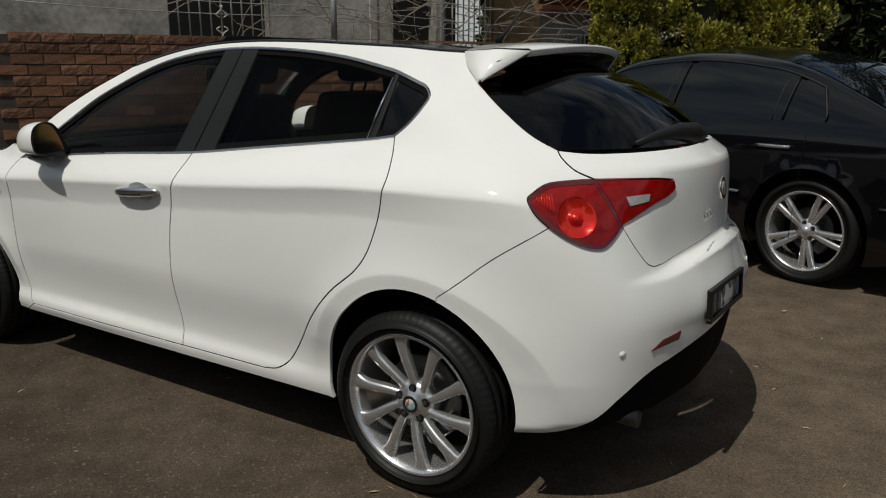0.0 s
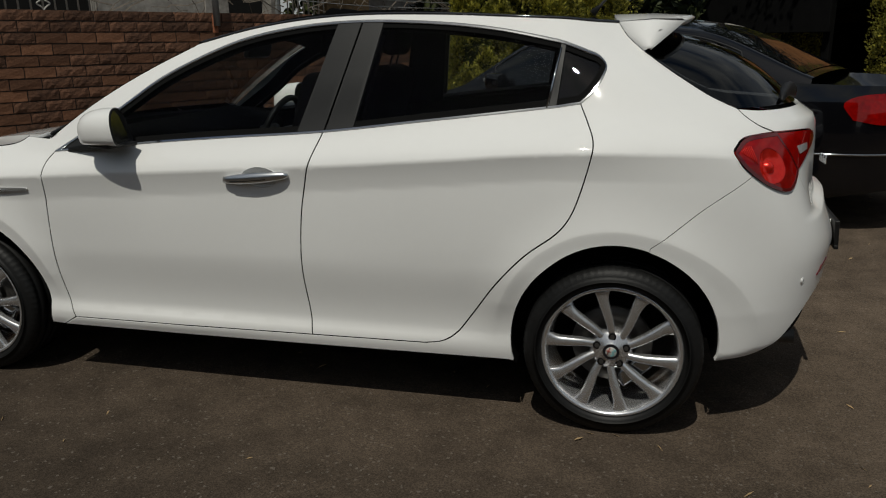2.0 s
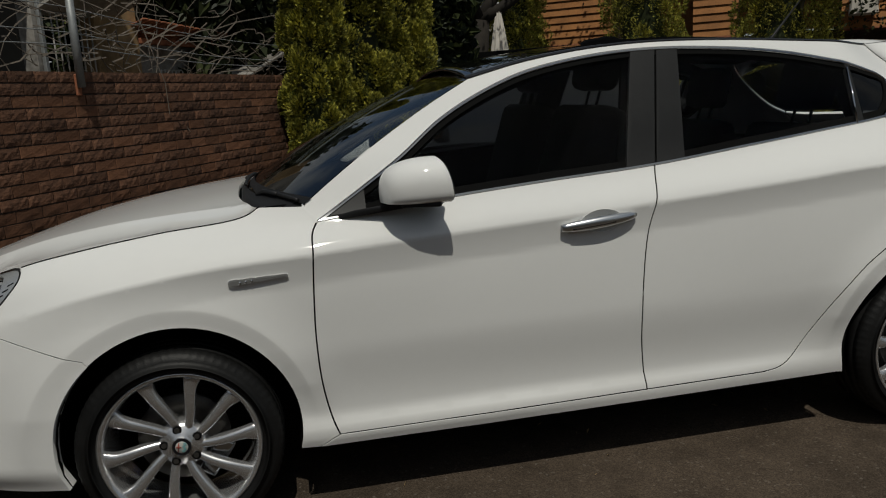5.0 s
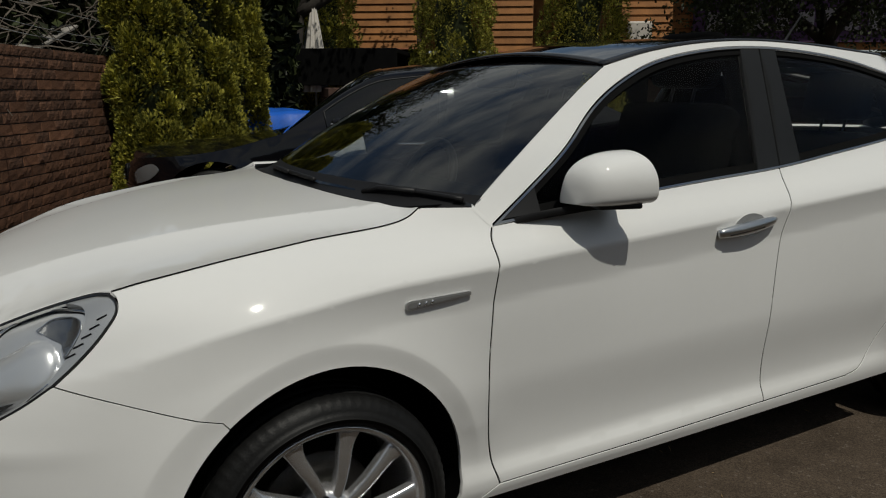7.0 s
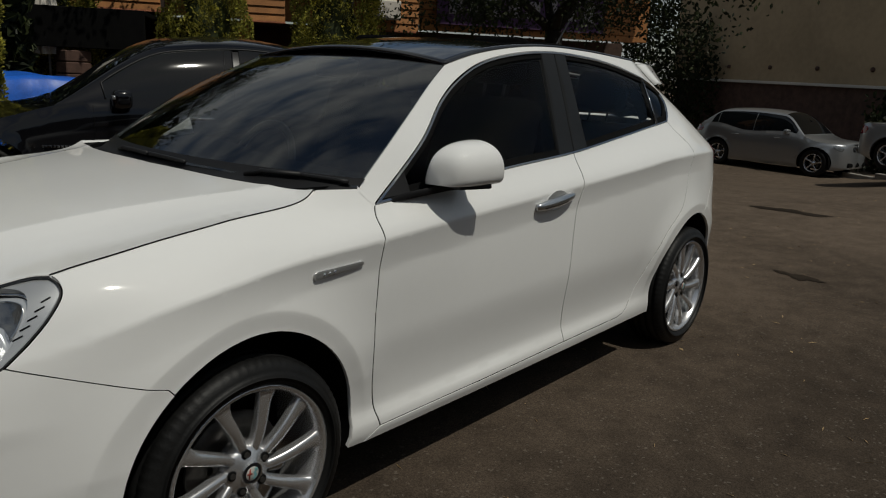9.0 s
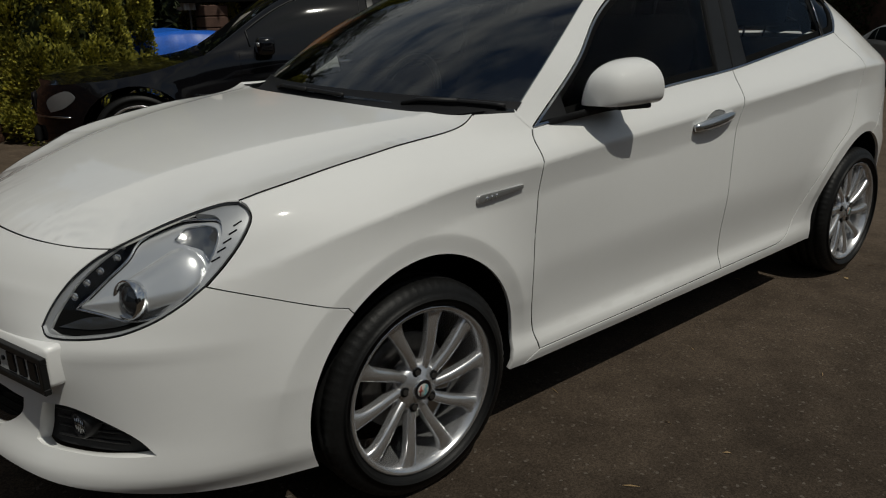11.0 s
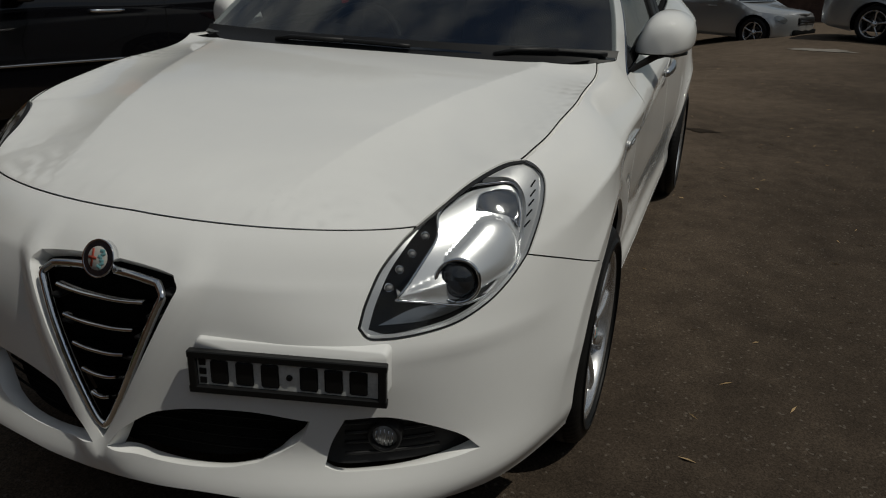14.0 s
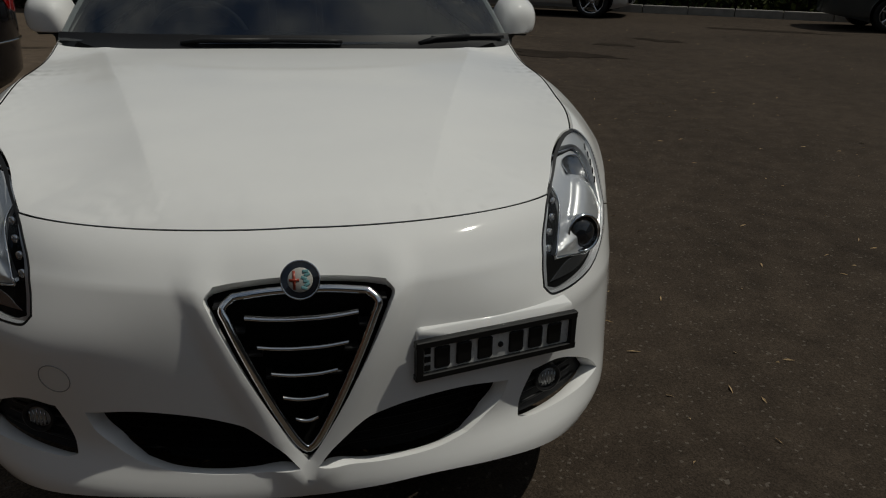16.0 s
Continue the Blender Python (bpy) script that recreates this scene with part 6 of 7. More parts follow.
    def side_at(q, side, off):
        x, z = q[:, 0], q[:, 1]
        h = np.maximum(roof_z(x) - zb, 0.02)
        y, _ = section(x, 0.5 * np.clip((z - zb) / (0.88 * h), 0, 1))
        return np.stack([x, side * (y + off), z], -1)
    xx = np.linspace(screen + 0.1, back - 0.05, 80)
    ok = xx[rail_z(xx) > sill_z + 0.05]
    xa, xb = ok[0] + 0.06, min(ok[-1] - 0.10, roof[1] + (back - roof[1]) * 0.52)
    tops = np.array([(x, min(rail_z(x), sill_z + (xb + 0.02 - x) * 3.0)) for x in np.linspace(xb, xa, 30)])
    drop = 0.0 if detail == 1 else 0.05
    dlo = join([(xa + 0.03, sill_z - drop), (xb, sill_z + 0.01)], tops)
    cuts = [(xa + xb) / 2 - 0.12, xb - 0.30]
    gp = 0.03 if detail > 1 else 0.012
    bounds = [xa - 1] + cuts + [xb + 1]
    for side in (-1, 1):
        for k in range(3):
            pane = clip(clip(dlo, (bounds[k] + gp, 0), (bounds[k] + gp - 0.06, -1)), (bounds[k + 1] - gp - 0.06, -1), (bounds[k + 1] - gp, 0))
            if len(pane) < 3 or abs(area(pane)) < 0.004:
                continue
            pane = pane if area(pane) > 0 else pane[::-1]
            pane = np.concatenate([p_ + (q_ - p_) * np.linspace(0, 1, max(2, int(np.linalg.norm(q_ - p_) / 0.035)), endpoint=False)[:, None] for p_, q_ in zip(pane, np.roll(pane, -1, 0))])
            flat_, tri_ = fill(pane, [], 0.08)
            def nrm_(q, side=side):
                e = 0.015
                n_ = np.cross(side_at(q + (e, 0), side, 0) - side_at(q - (e, 0), side, 0), side_at(q + (0, e), side, 0) - side_at(q - (0, e), side, 0))
                n_ /= np.maximum(np.linalg.norm(n_, axis=1), 1e-9)[:, None]
                return n_ * np.sign(n_[:, 1:2] * side)
            skin("side_window", flat_, tri_, lambda q, side=side: side_at(q, side, 0.012), nrm_, CAR_GLASS, top, "dark side window", 0.003)
        for cx_ in cuts if detail > 1 else ():
            for d_ in (-0.032, 0.032):
                zz = np.linspace(sill_z + 0.01, float(rail_z(cx_)) - 0.01, 6)
                tube("window_divider", side_at(np.stack([cx_ + d_ + 0.02 * (zz - sill_z) / 0.3, zz], -1), side, 0.012), 0.004, PLASTIC, top, sides=6)
        line = np.vstack([dlo, dlo[:1]])
        tube("window_trim", side_at(line, side, 0.012), 0.008, PLASTIC, top, "slim window trim", sides=6)
        # lamps, handles, mirror, moulding
        lamp = put("headlight", join(curve([(f - 0.74, nose_z - 0.15), (f - 0.78, nose_z - 0.08), (f - 0.68, nose_z - 0.02), (f - 0.57, nose_z + 0.0), (f - 0.52, nose_z - 0.04), (f - 0.60, nose_z - 0.11), (f - 0.74, nose_z - 0.15)])), CLEAR_LAMP, side, 0.006, lab="clear headlight")
        put("tail_lamp", join(curve([(r + 0.40, deck_z - 0.24), (r + 0.34, deck_z - 0.14), (r + 0.42, deck_z - 0.09), (r + 0.75, deck_z - 0.10), (r + 0.80, deck_z - 0.2), (r + 0.6, deck_z - 0.27), (r + 0.40, deck_z - 0.24)])), RED_LENS, side, 0.006, lab="red tail lamp")
        for x in (0.22, 1.12):
            hx = screen + x * (back - screen) * 0.46 + 0.25 if detail == 1 else (-0.06 if x < 1 else 1.06)
            q = np.linspace(hx, hx + 0.22, 7)
            tube("door_handle", at(q, belt - 0.13, 0.012 + 0.016 * np.sin(np.linspace(0, math.pi, 7)), side), 0.011, CHROME if detail > 1 else paint, top, "bright door handle", sides=8)
        if detail > 1:
            xs_b = np.linspace(xa + 0.03, xb, 20)
            tube("sill_trim", side_at(np.stack([xs_b, sill_z - 0.054 + 0.062 * (xs_b - xa) / (xb - xa)], -1), side, 0.018), 0.006, SATIN, top, "bright window sill trim", sides=6)
            q = np.linspace(-wb / 2 + ar + 0.06, wb / 2 - ar - 0.05, 12)
            tube("side_moulding", at(q, 0.52, 0.006, side), 0.010, SATIN, top, "bright side moulding", sides=6)
            q = np.linspace(wb / 2 + ar + 0.05, s1 - 0.3, 12)
            tube("bumper_moulding", at(q, 0.53, 0.006, side), 0.008, SATIN, top, sides=6)
            q = np.linspace(s0 + 0.2, -wb / 2 - ar - 0.06, 10)
            tube("bumper_moulding", at(q, 0.50, 0.006, side), 0.008, SATIN, top, sides=6)
            for x in (screen + 0.20, (screen + back) / 2 - 0.06, wb / 2 - 0.10):
                zz = np.linspace(0.27, belt - 0.05, 8)
                tube("door_seam", at(x + 0.06 * np.sin(zz * 2), zz, 0.0005, side), 0.0022, LINER, top, sides=4)
        mx = screen + (0.42 if detail == 1 else 0.44)
        bm = bmesh.new()
        box(bm, pose(mx, side * (hw + 0.055), belt + (0.06 if detail == 1 else 0.0)), (0.13, 0.19, 0.13), 0.045, 3)
        mir = part("wing_mirror", bm, paint, top, "door mirror")
        bm = bmesh.new()
        box(bm, pose(mx - 0.055, side * (hw + 0.07), belt + (0.075 if detail == 1 else 0.015)), (0.03, 0.15, 0.032), 0.01, 2)
        part("mirror_lamp", bm, CLEAR_LAMP, mir, "clear lamp strip on the mirror")
    bm = bmesh.new()
    box(bm, Matrix.Translation(Vector(at(s0 + 1e-4, nose_z - 0.10, -0.005))), (0.05, 0.72, 0.14), 0.04, 3)
    gr = part("grille", bm, PLASTIC, top, "dark radiator grille")
    for k in range(4):
        bm = bmesh.new()
        box(bm, Matrix.Translation(Vector(at(s0 + 1e-4, nose_z - 0.15 + 0.033 * k, 0.022))), (0.012, 0.66, 0.010), 0.003, 1)
        part("grille_bar", bm, SATIN, gr)
    bm = bmesh.new()
    box(bm, Matrix.Translation(Vector(at(s0 + 1e-4, 0.36, -0.02))), (0.06, 1.0, 0.12), 0.03, 2)
    part("lower_grille", bm, LINER, top)
    return top, at


black, black_at = simple_car("sedan", pose(1.06, 3.64, 0.06, 0, 0, -21.4), BLACK_PAINT, "glossy black saloon car with silver twin-spoke wheels", 4.80, 1.82, 1.44, 2.80, 0.955, 0.68, 0.87, 0.99,
                             -0.92, (-0.10, 0.98), 1.84, 0.325, 0.245, 5, True)
txt = bpy.data.curves.new("badge_text", "FONT")
txt.body, txt.size, txt.extrude = "V8", 0.045, 0.002
ob = new("badge_text", txt)
txt.materials.append(CHROME)
ob.parent = black
q = black_at(-1.08, 0.615, 0.004)
ob.matrix_local = pose(*q, 90, 0, 0)
for k in range(9):
    bm = bmesh.new()
    box(bm, pose(*black_at(-0.99 + 0.024 * k, 0.623, 0.004)), (0.015, 0.003, 0.014), 0.001, 1)
    part("badge_letter", bm, CHROME, black, smooth=False)

far = dict(spokes=5, twin=False, detail=1)


def stand(x, y, deg):
    return pose(x, y, float(ground_z(x, y)), 0, 0, deg)


simple_car("sport_utility", stand(20.10, 4.45, 80), GREY_PAINT, "silver sport utility car parked by a rendered wall", 4.63, 1.89, 1.64, 2.774, 1.04, 0.86, 1.02, 1.15, -1.05, (-0.35, 1.45), 1.98, 0.36, 0.235, **far)
simple_car("sedan", stand(16.4, -0.5, 62), SILVER_PAINT, "silver saloon car parked in a row", 4.6, 1.80, 1.46, 2.70, 0.95, 0.70, 0.88, 0.98, -0.95, (-0.28, 0.85), 1.45, 0.32, 0.22, **far)
simple_car("sedan", stand(13.6, -5.1, 60), SILVER_PAINT, "long silver saloon car with five-spoke wheels", 5.05, 1.88, 1.475, 2.98, 0.96, 0.70, 0.90, 1.0, -1.05, (-0.32, 0.95), 1.62, 0.345, 0.25, **far)
simple_car("wagon", stand(9.6, -12.2, 70), DARK_PAINT, "dark green car with its tail towards the yard", 4.5, 1.78, 1.50, 2.65, 0.95, 0.72, 0.90, 1.05, -0.95, (-0.3, 1.5), 1.95, 0.32, 0.21, **far)


# ---- plants ----
def leaf_material(name, low, high, rough=0.55):
    """Leaves that differ clump by clump."""
    m = bpy.data.materials.new(name)
    m.use_nodes = True
    n, l = m.node_tree.nodes, m.node_tree.links
    b = n["Principled BSDF"]
    b.inputs["Roughness"].default_value = rough
    b.inputs["Specular IOR Level"].default_value = 0.25
    geo, ramp = n.new("ShaderNodeNewGeometry"), n.new("ShaderNodeValToRGB")
    ramp.color_ramp.elements[0].color, ramp.color_ramp.elements[1].color = (*low, 1), (*high, 1)
    l.new(geo.outputs["Random Per Island"], ramp.inputs["Fac"])
    co, nz, rg, mul = n.new("ShaderNodeTexCoord"), n.new("ShaderNodeTexNoise"), n.new("ShaderNodeMapRange"), n.new("ShaderNodeMixRGB")
    nz.inputs["Scale"].default_value = 4.5
    rg.inputs["From Min"].default_value, rg.inputs["From Max"].default_value = 0.35, 0.65
    rg.inputs["To Min"].default_value, rg.inputs["To Max"].default_value = 0.55, 1.25
    mul.blend_type, mul.inputs[0].default_value = "MULTIPLY", 1.0
    l.new(co.outputs["Object"], nz.inputs["Vector"])
    l.new(nz.outputs["Fac"], rg.inputs["Value"])
    l.new(ramp.outputs["Color"], mul.inputs[1])
    l.new(rg.outputs[0], mul.inputs[2])
    l.new(mul.outputs[0], b.inputs["Base Color"])
    return m


CONIFER = leaf_material("golden_conifer", (0.075, 0.090, 0.016), (0.54, 0.49, 0.085))
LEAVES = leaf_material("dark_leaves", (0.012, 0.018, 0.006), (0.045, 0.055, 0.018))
SHRUB = leaf_material("shrub_leaves", (0.03, 0.045, 0.012), (0.11, 0.13, 0.03))
BARK = material("dark_bark", (0.020, 0.016, 0.012), 0.9, vary=0.4, scale=8, bump=0.6, bump_scale=30)
DRY_STEM = material("dead_vine_stem", (0.12, 0.10, 0.08), 0.9, vary=0.4, scale=8)


def sprays(places, ways, sizes, width=0.42, seed=0):
    """Small pointed leaf sprays: two crossed tapering blades each; vertices and faces."""
    rng = np.random.default_rng(seed)
    verts, faces = [], []
    for p, w, s in zip(places, ways, sizes):
        w = w / max(np.linalg.norm(w), 1e-6)
        a = np.cross(w, rng.normal(size=3))
        a /= max(np.linalg.norm(a), 1e-6)
        b = np.cross(w, a)
        k = len(verts)
        verts += [tuple(p), tuple(p + w * s * 0.45 + a * s * width * 0.5), tuple(p + w * s * 0.55 - a * s * width * 0.5), tuple(p + w * s),
                  tuple(p + w * s * 0.5 + b * s * width * 0.5), tuple(p + w * s * 0.4 - b * s * width * 0.5)]
        faces += [(k, k + 1, k + 3, k + 2), (k, k + 4, k + 3, k + 5)]
    return verts, faces


def conifer(x, y, r, h, seed, count, base=0.0):
    """An upright golden cypress: a tapering trunk and upswept sprays gathered in tufts, with gaps between."""
    rng = np.random.default_rng(seed)
    top = thing("conifer", pose(x, y, base), "golden-green upright conifer beside the brick wall", "tree", "conifers")
    tube("trunk", [(0, 0, 0), (0.02, 0.01, h * 0.5), (0, 0, h * 0.93)], [0.09, 0.05, 0.012], BARK, top)
    billows = int(62 * h * (r + 0.35))
    per = int(count / billows)
    P, Wy, S = [], [], []
    for k in range(billows):                               # rounded, upswept billows with dark gaps between
        z = 0.10 + rng.random() ** 0.9 * (h - 0.2)
        rad_ = r * (1 - (z / h) ** 2.6) ** 0.8 * (0.70 + 0.34 * rng.random())
        a = rng.random() * 2 * math.pi
        out = np.array([math.cos(a), math.sin(a), 0])
        c = out * rad_ + np.array([0, 0, z])
        size = (0.085 + 0.06 * rng.random()) * (0.7 + 0.7 * r)
        d = rng.normal(size=(per, 3)) + out * 0.7 + np.array([0, 0, 0.35])
        d /= np.linalg.norm(d, axis=1)[:, None]
        q = c + d * np.array([1, 1, 1.7]) * size * (0.80 + 0.30 * rng.random((per, 1)))
        P.extend(q)
        Wy.extend(d * 0.9 + np.array([0, 0, 0.55]) + rng.normal(size=(per, 3)) * 0.28)
        S.extend(0.028 + 0.034 * rng.random(per))
    v_, f_ = sprays(P, Wy, S, 0.5, seed)
    me = bpy.data.meshes.new("crown")
    me.from_pydata(v_, [], f_)
    finish("crown", me, CONIFER, top, "dense golden-green foliage", smooth=False)
    # dark core: the shade inside the crown, put into its colour
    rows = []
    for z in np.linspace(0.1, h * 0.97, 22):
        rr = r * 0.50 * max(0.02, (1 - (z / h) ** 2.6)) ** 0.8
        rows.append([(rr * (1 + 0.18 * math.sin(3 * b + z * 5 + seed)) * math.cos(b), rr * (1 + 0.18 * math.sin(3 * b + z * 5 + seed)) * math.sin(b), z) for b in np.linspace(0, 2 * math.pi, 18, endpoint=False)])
    loft("inner_foliage", rows, LEAVES, top, "dark core, shade inside the crown put into its colour", close=True)
    return top


for i, (x, y, r, h) in enumerate(((-0.52, 6.15, 0.34, 3.6), (0.15, 7.00, 0.42, 4.0), (0.70, 7.70, 0.45, 4.2), (0.95, 8.60, 0.40, 4.2))):
    conifer(x, y, r, h, 11 + i, 46000, 0.05)
for i, (x, y, r, h) in enumerate(((5.93, 10.8, 0.80, 5.6), (7.85, 9.35, 0.85, 5.4), (3.9, 12.6, 0.7, 5.0))):
    conifer(x, y, r, h, 31 + i, 38000, float(ground_z(x, y)))


def branch(p, way, length, r, depth, rng, out, tips):
    """Limbs that fork; collects tubes and leaf places."""
    pts, q = [p], p
    for k in range(4):
        way = way + rng.normal(size=3) * 0.16 + np.array([0, 0, 0.05])
        way /= np.linalg.norm(way)
        q = q + way * length / 4
        pts.append(q)
    out.append((pts, [r * (1 - 0.12 * k) for k in range(5)]))
    if depth <= 1:
        tips.extend(pts[2:])
    if depth == 0:
        return
    for k in range(2 + (rng.random() < 0.6)):
        d = way + rng.normal(size=3) * 0.62
        d[2] = abs(d[2]) * 0.6 + 0.05
        branch(q, d / np.linalg.norm(d), length * (0.65 + 0.2 * rng.random()), r * 0.62, depth - 1, rng, out, tips)


def broad_tree(x, y, base, trunk_h, r, spread, seed, count, label, leaf=LEAVES, lean=(0, 0), depth=3, droop=0.3, hang=0):
    rng = np.random.default_rng(seed)
    top = thing("tree", pose(x, y, base), label, "tree")
    out, tips = [], []
    fork = np.array([lean[0], lean[1], trunk_h])
    out.append(([np.zeros(3), fork * (0.5, 0.5, 0.45), fork], [r * 1.25, r, r * 0.85]))
    for k in range(4):
        a = k * 1.6 + rng.random()
        d = np.array([math.cos(a) * 0.85, math.sin(a) * 0.85, 0.75])
        branch(fork, d / np.linalg.norm(d), spread * 0.42, r * 0.55, depth, rng, out, tips)
    tube("trunk", out[0][0], out[0][1], BARK, top, "dark trunk")
    for pts, rr in out[1:]:
        tube("limb", pts, rr, BARK, top, sides=6)
    P, Wy, S = [], [], []
    tips = np.array(tips)
    for k in range(count):
        c = tips[rng.integers(len(tips))]
        P.append(c + rng.normal(size=3) * np.array([0.34, 0.34, 0.28]) - np.array([0, 0, 0.22]))
        Wy.append(rng.normal(size=3) + np.array([0, 0, -droop * 2]))
        S.append(0.06 + 0.08 * rng.random())
    for k in range(hang):                                  # low hanging clumps
        a, q = rng.random() * 2 * math.pi, 0.4 + 2.5 * rng.random()
        c = fork + np.array([q * math.cos(a), q * math.sin(a), 0.35 + 1.3 * rng.random() - 0.12 * q])
        for _ in range(150):
            P.append(c + rng.normal(size=3) * np.array([0.24, 0.24, 0.20]))
            Wy.append(rng.normal(size=3) + np.array([0, 0, -0.6]))
            S.append(0.05 + 0.06 * rng.random())
    v_, f_ = sprays(P, Wy, S, 0.5, seed)
    me = bpy.data.meshes.new("crown")
    me.from_pydata(v_, [], f_)
    finish("crown", me, leaf, top, "loose dark foliage", smooth=False)
    return top


broad_tree(10.3, 5.9, float(ground_z(10.3, 5.9)), 2.5, 0.20, 3.6, 5, 18000, "dark spreading tree with forked limbs", lean=(0.3, 0.2), depth=4, hang=85)
broad_tree(2.53, 11.35, 0.0, 2.6, 0.24, 4.0, 8, 7000, "dark leafy tree behind the conifers", lean=(0.3, -0.1))

# ---- derelict rendered house behind the wall ----
RENDER = material("stained_grey_render", (0.27, 0.252, 0.228), 0.92, vary=0.55, scale=1.3, bump=0.3, bump_scale=40, fine=0.1)
OCHRE = material("stained_ochre_render", (0.30, 0.20, 0.10), 0.92, vary=0.5, scale=1.4, bump=0.3, bump_scale=40)
ROOM_SHADE = material("room_shade_black", (0.010, 0.010, 0.010), 0.95)
IRON = material("white_painted_iron", (0.42, 0.40, 0.37), 0.5, vary=0.25, scale=12)
RUST = material("rusty_roof_iron", (0.30, 0.11, 0.055), 0.8, vary=0.45, scale=5)
GREY_STEEL = material("galvanised_post", (0.30, 0.31, 0.31), 0.55, metal=0.5, vary=0.2, scale=12)


def fac(k, off, z):
    """A place by metres along the wall from its pier, metres behind it, and height."""
    return WALL_M @ Vector((k, -off, z))


house = thing("derelict_house", WALL_M, "derelict house of stained grey render with barred windows", "house")


def facade_box(name, k0, k1, z0, z1, off, thick, mat, parent, label=""):
    bm = bmesh.new()
    box(bm, pose((k0 + k1) / 2, -off - thick / 2, (z0 + z1) / 2), (k1 - k0, thick, z1 - z0), 0.008, 1)
    return part(name, bm, mat, parent, label, smooth=False)


OFF = 3.0
# wall pieces round two windows and a doorway
for k0, k1, z0, z1 in ((4.60, 7.4, 0, 4.6), (3.32, 4.60, 0, 1.55), (3.32, 4.60, 3.0, 4.6), (1.80, 3.32, 0, 4.6), (1.48, 1.80, 0, 4.6), (0.78, 1.48, 2.75, 4.6), (0.60, 0.78, 0, 4.6), (-0.24, 0.60, 0, 1.60), (-0.24, 0.60, 2.6, 4.6)):
    facade_box("wall", k0, k1, z0, z1, OFF, 0.22, RENDER, house, "stained grey rendered wall")
facade_box("side_wall", -1.12, -0.24, 0, 4.4, OFF - 0.05, 0.25, OCHRE, house, "stained ochre rendered wall")
# near-black sheet behind the openings: the unlit room's shade as colour
facade_box("back_wall", -0.3, 4.7, 0, 4.6, OFF + 1.2, 0.1, ROOM_SHADE, house, "near-black sheet, the room's shade put into its colour")
facade_box("string_course", 1.74, 1.86, 1.2, 4.6, OFF - 0.02, 0.05, RENDER, house)
facade_box("pipe", 0.66, 0.72, 0.0, 4.5, OFF - 0.06, 0.05, GREY_STEEL, house)


def grille_bars(k0, k1, z0, z1, n, off, scroll, parent):
    """A painted iron window grille of upright bars."""
    g_ = facade_box("window_grille", k0, k1, z0, z0 + 0.025, off, 0.02, IRON, parent, "white painted iron window bars")
    facade_box("grille_rail", k0, k1, z1 - 0.025, z1, off, 0.02, IRON, g_)
    for i in range(n):
        k = k0 + (k1 - k0) * (i + 0.5) / n
        tube("bar", [(k, -off, z0), (k, -off, z1)], 0.011, IRON, g_, sides=6)
    if scroll:
        km, zm = (k0 + k1) / 2, z0 + (z1 - z0) * 0.22
        for sg in (-1, 1):
            for up_ in (-1, 1):
                pts = [(km + sg * (0.015 + 0.075 * math.sin(b) * (1 - b / 7)), -off + 0.012, zm + up_ * (0.02 + 0.20 * b / 4.2 + 0.03 * math.cos(b))) for b in np.linspace(0.1, 4.2, 14)]
                tube("scroll", pts, 0.009, IRON, g_, sides=5)


grille_bars(3.36, 4.56, 1.60, 2.98, 9, OFF - 0.04, True, house)
grille_bars(-0.22, 0.56, 1.64, 2.56, 8, OFF - 0.04, False, house)
bm = bmesh.new()
box(bm, pose(-0.05, -OFF + 0.30, 2.72, 24, 0, 3), (1.5, 0.9, 0.04), 0.005, 1)
part("awning", bm, RENDER, house, "sagging grey awning over the window", smooth=False)
# lower lean-to with rusty roof and barred vent
shed = thing("lean_to", WALL_M, "low rendered lean-to with rusty iron roof", "shed")
facade_box("wall", -3.2, -1.12, 0, 2.26, OFF + 0.1, 0.2, RENDER, shed, "stained grey rendered wall")
for i in range(16):
    bm = bmesh.new()
    box(bm, pose(-1.05 - 0.14 * i, -OFF - 0.25, 2.40 - 0.006 * i, 18, 0, 0), (0.13, 1.1, 0.03), 0.012, 2)
    part("roof_sheet", bm, RUST, shed, "rusty roof sheet")
facade_box("fascia", -3.25, -1.08, 2.24, 2.32, OFF - 0.12, 0.05, RUST, shed)
grille_bars(-2.75, -1.66, 1.62, 1.90, 12, OFF + 0.05, False, shed)
bm = bmesh.new()
box(bm, pose(-3.95, -OFF + 0.2, 1.98, 0, 17, 0), (2.4, 0.7, 0.05), 0.01, 1)
box(bm, pose(-3.85, -OFF - 0.1, 0.95), (1.6, 0.3, 1.8), 0.01, 1)
part("broken_roof", bm, RENDER, shed, "broken grey sheet roof", smooth=False)
# tubular post, wires and dead vine over the wall
post = thing("fence_post", WALL_M, "grey steel post fixed to the brick wall", "post")
tube("post", [(3.66, 0.045, 1.50), (3.66, 0.045, 2.32)], 0.030, GREY_STEEL, post, sides=12)
bm = bmesh.new()
box(bm, pose(3.66, 0.012, 1.52), (0.05, 0.02, 0.16), 0.004, 1)
part("bracket", bm, RUST, post, "rusty post bracket", smooth=False)
for z0, z1 in ((2.22, 1.95), (2.02, 1.78), (1.90, 1.72)):
    pts = [(k, -0.05, z0 + (z1 - z0) * (6.4 - k) / 6.6 - 0.05 * math.sin(math.pi * (k % 3.66) / 3.66)) for k in np.linspace(-0.1, 6.4, 24)]
    tube("wire", pts, 0.004, GREY_STEEL, post, sides=4)
rng = np.random.default_rng(3)
verts, faces = [], []
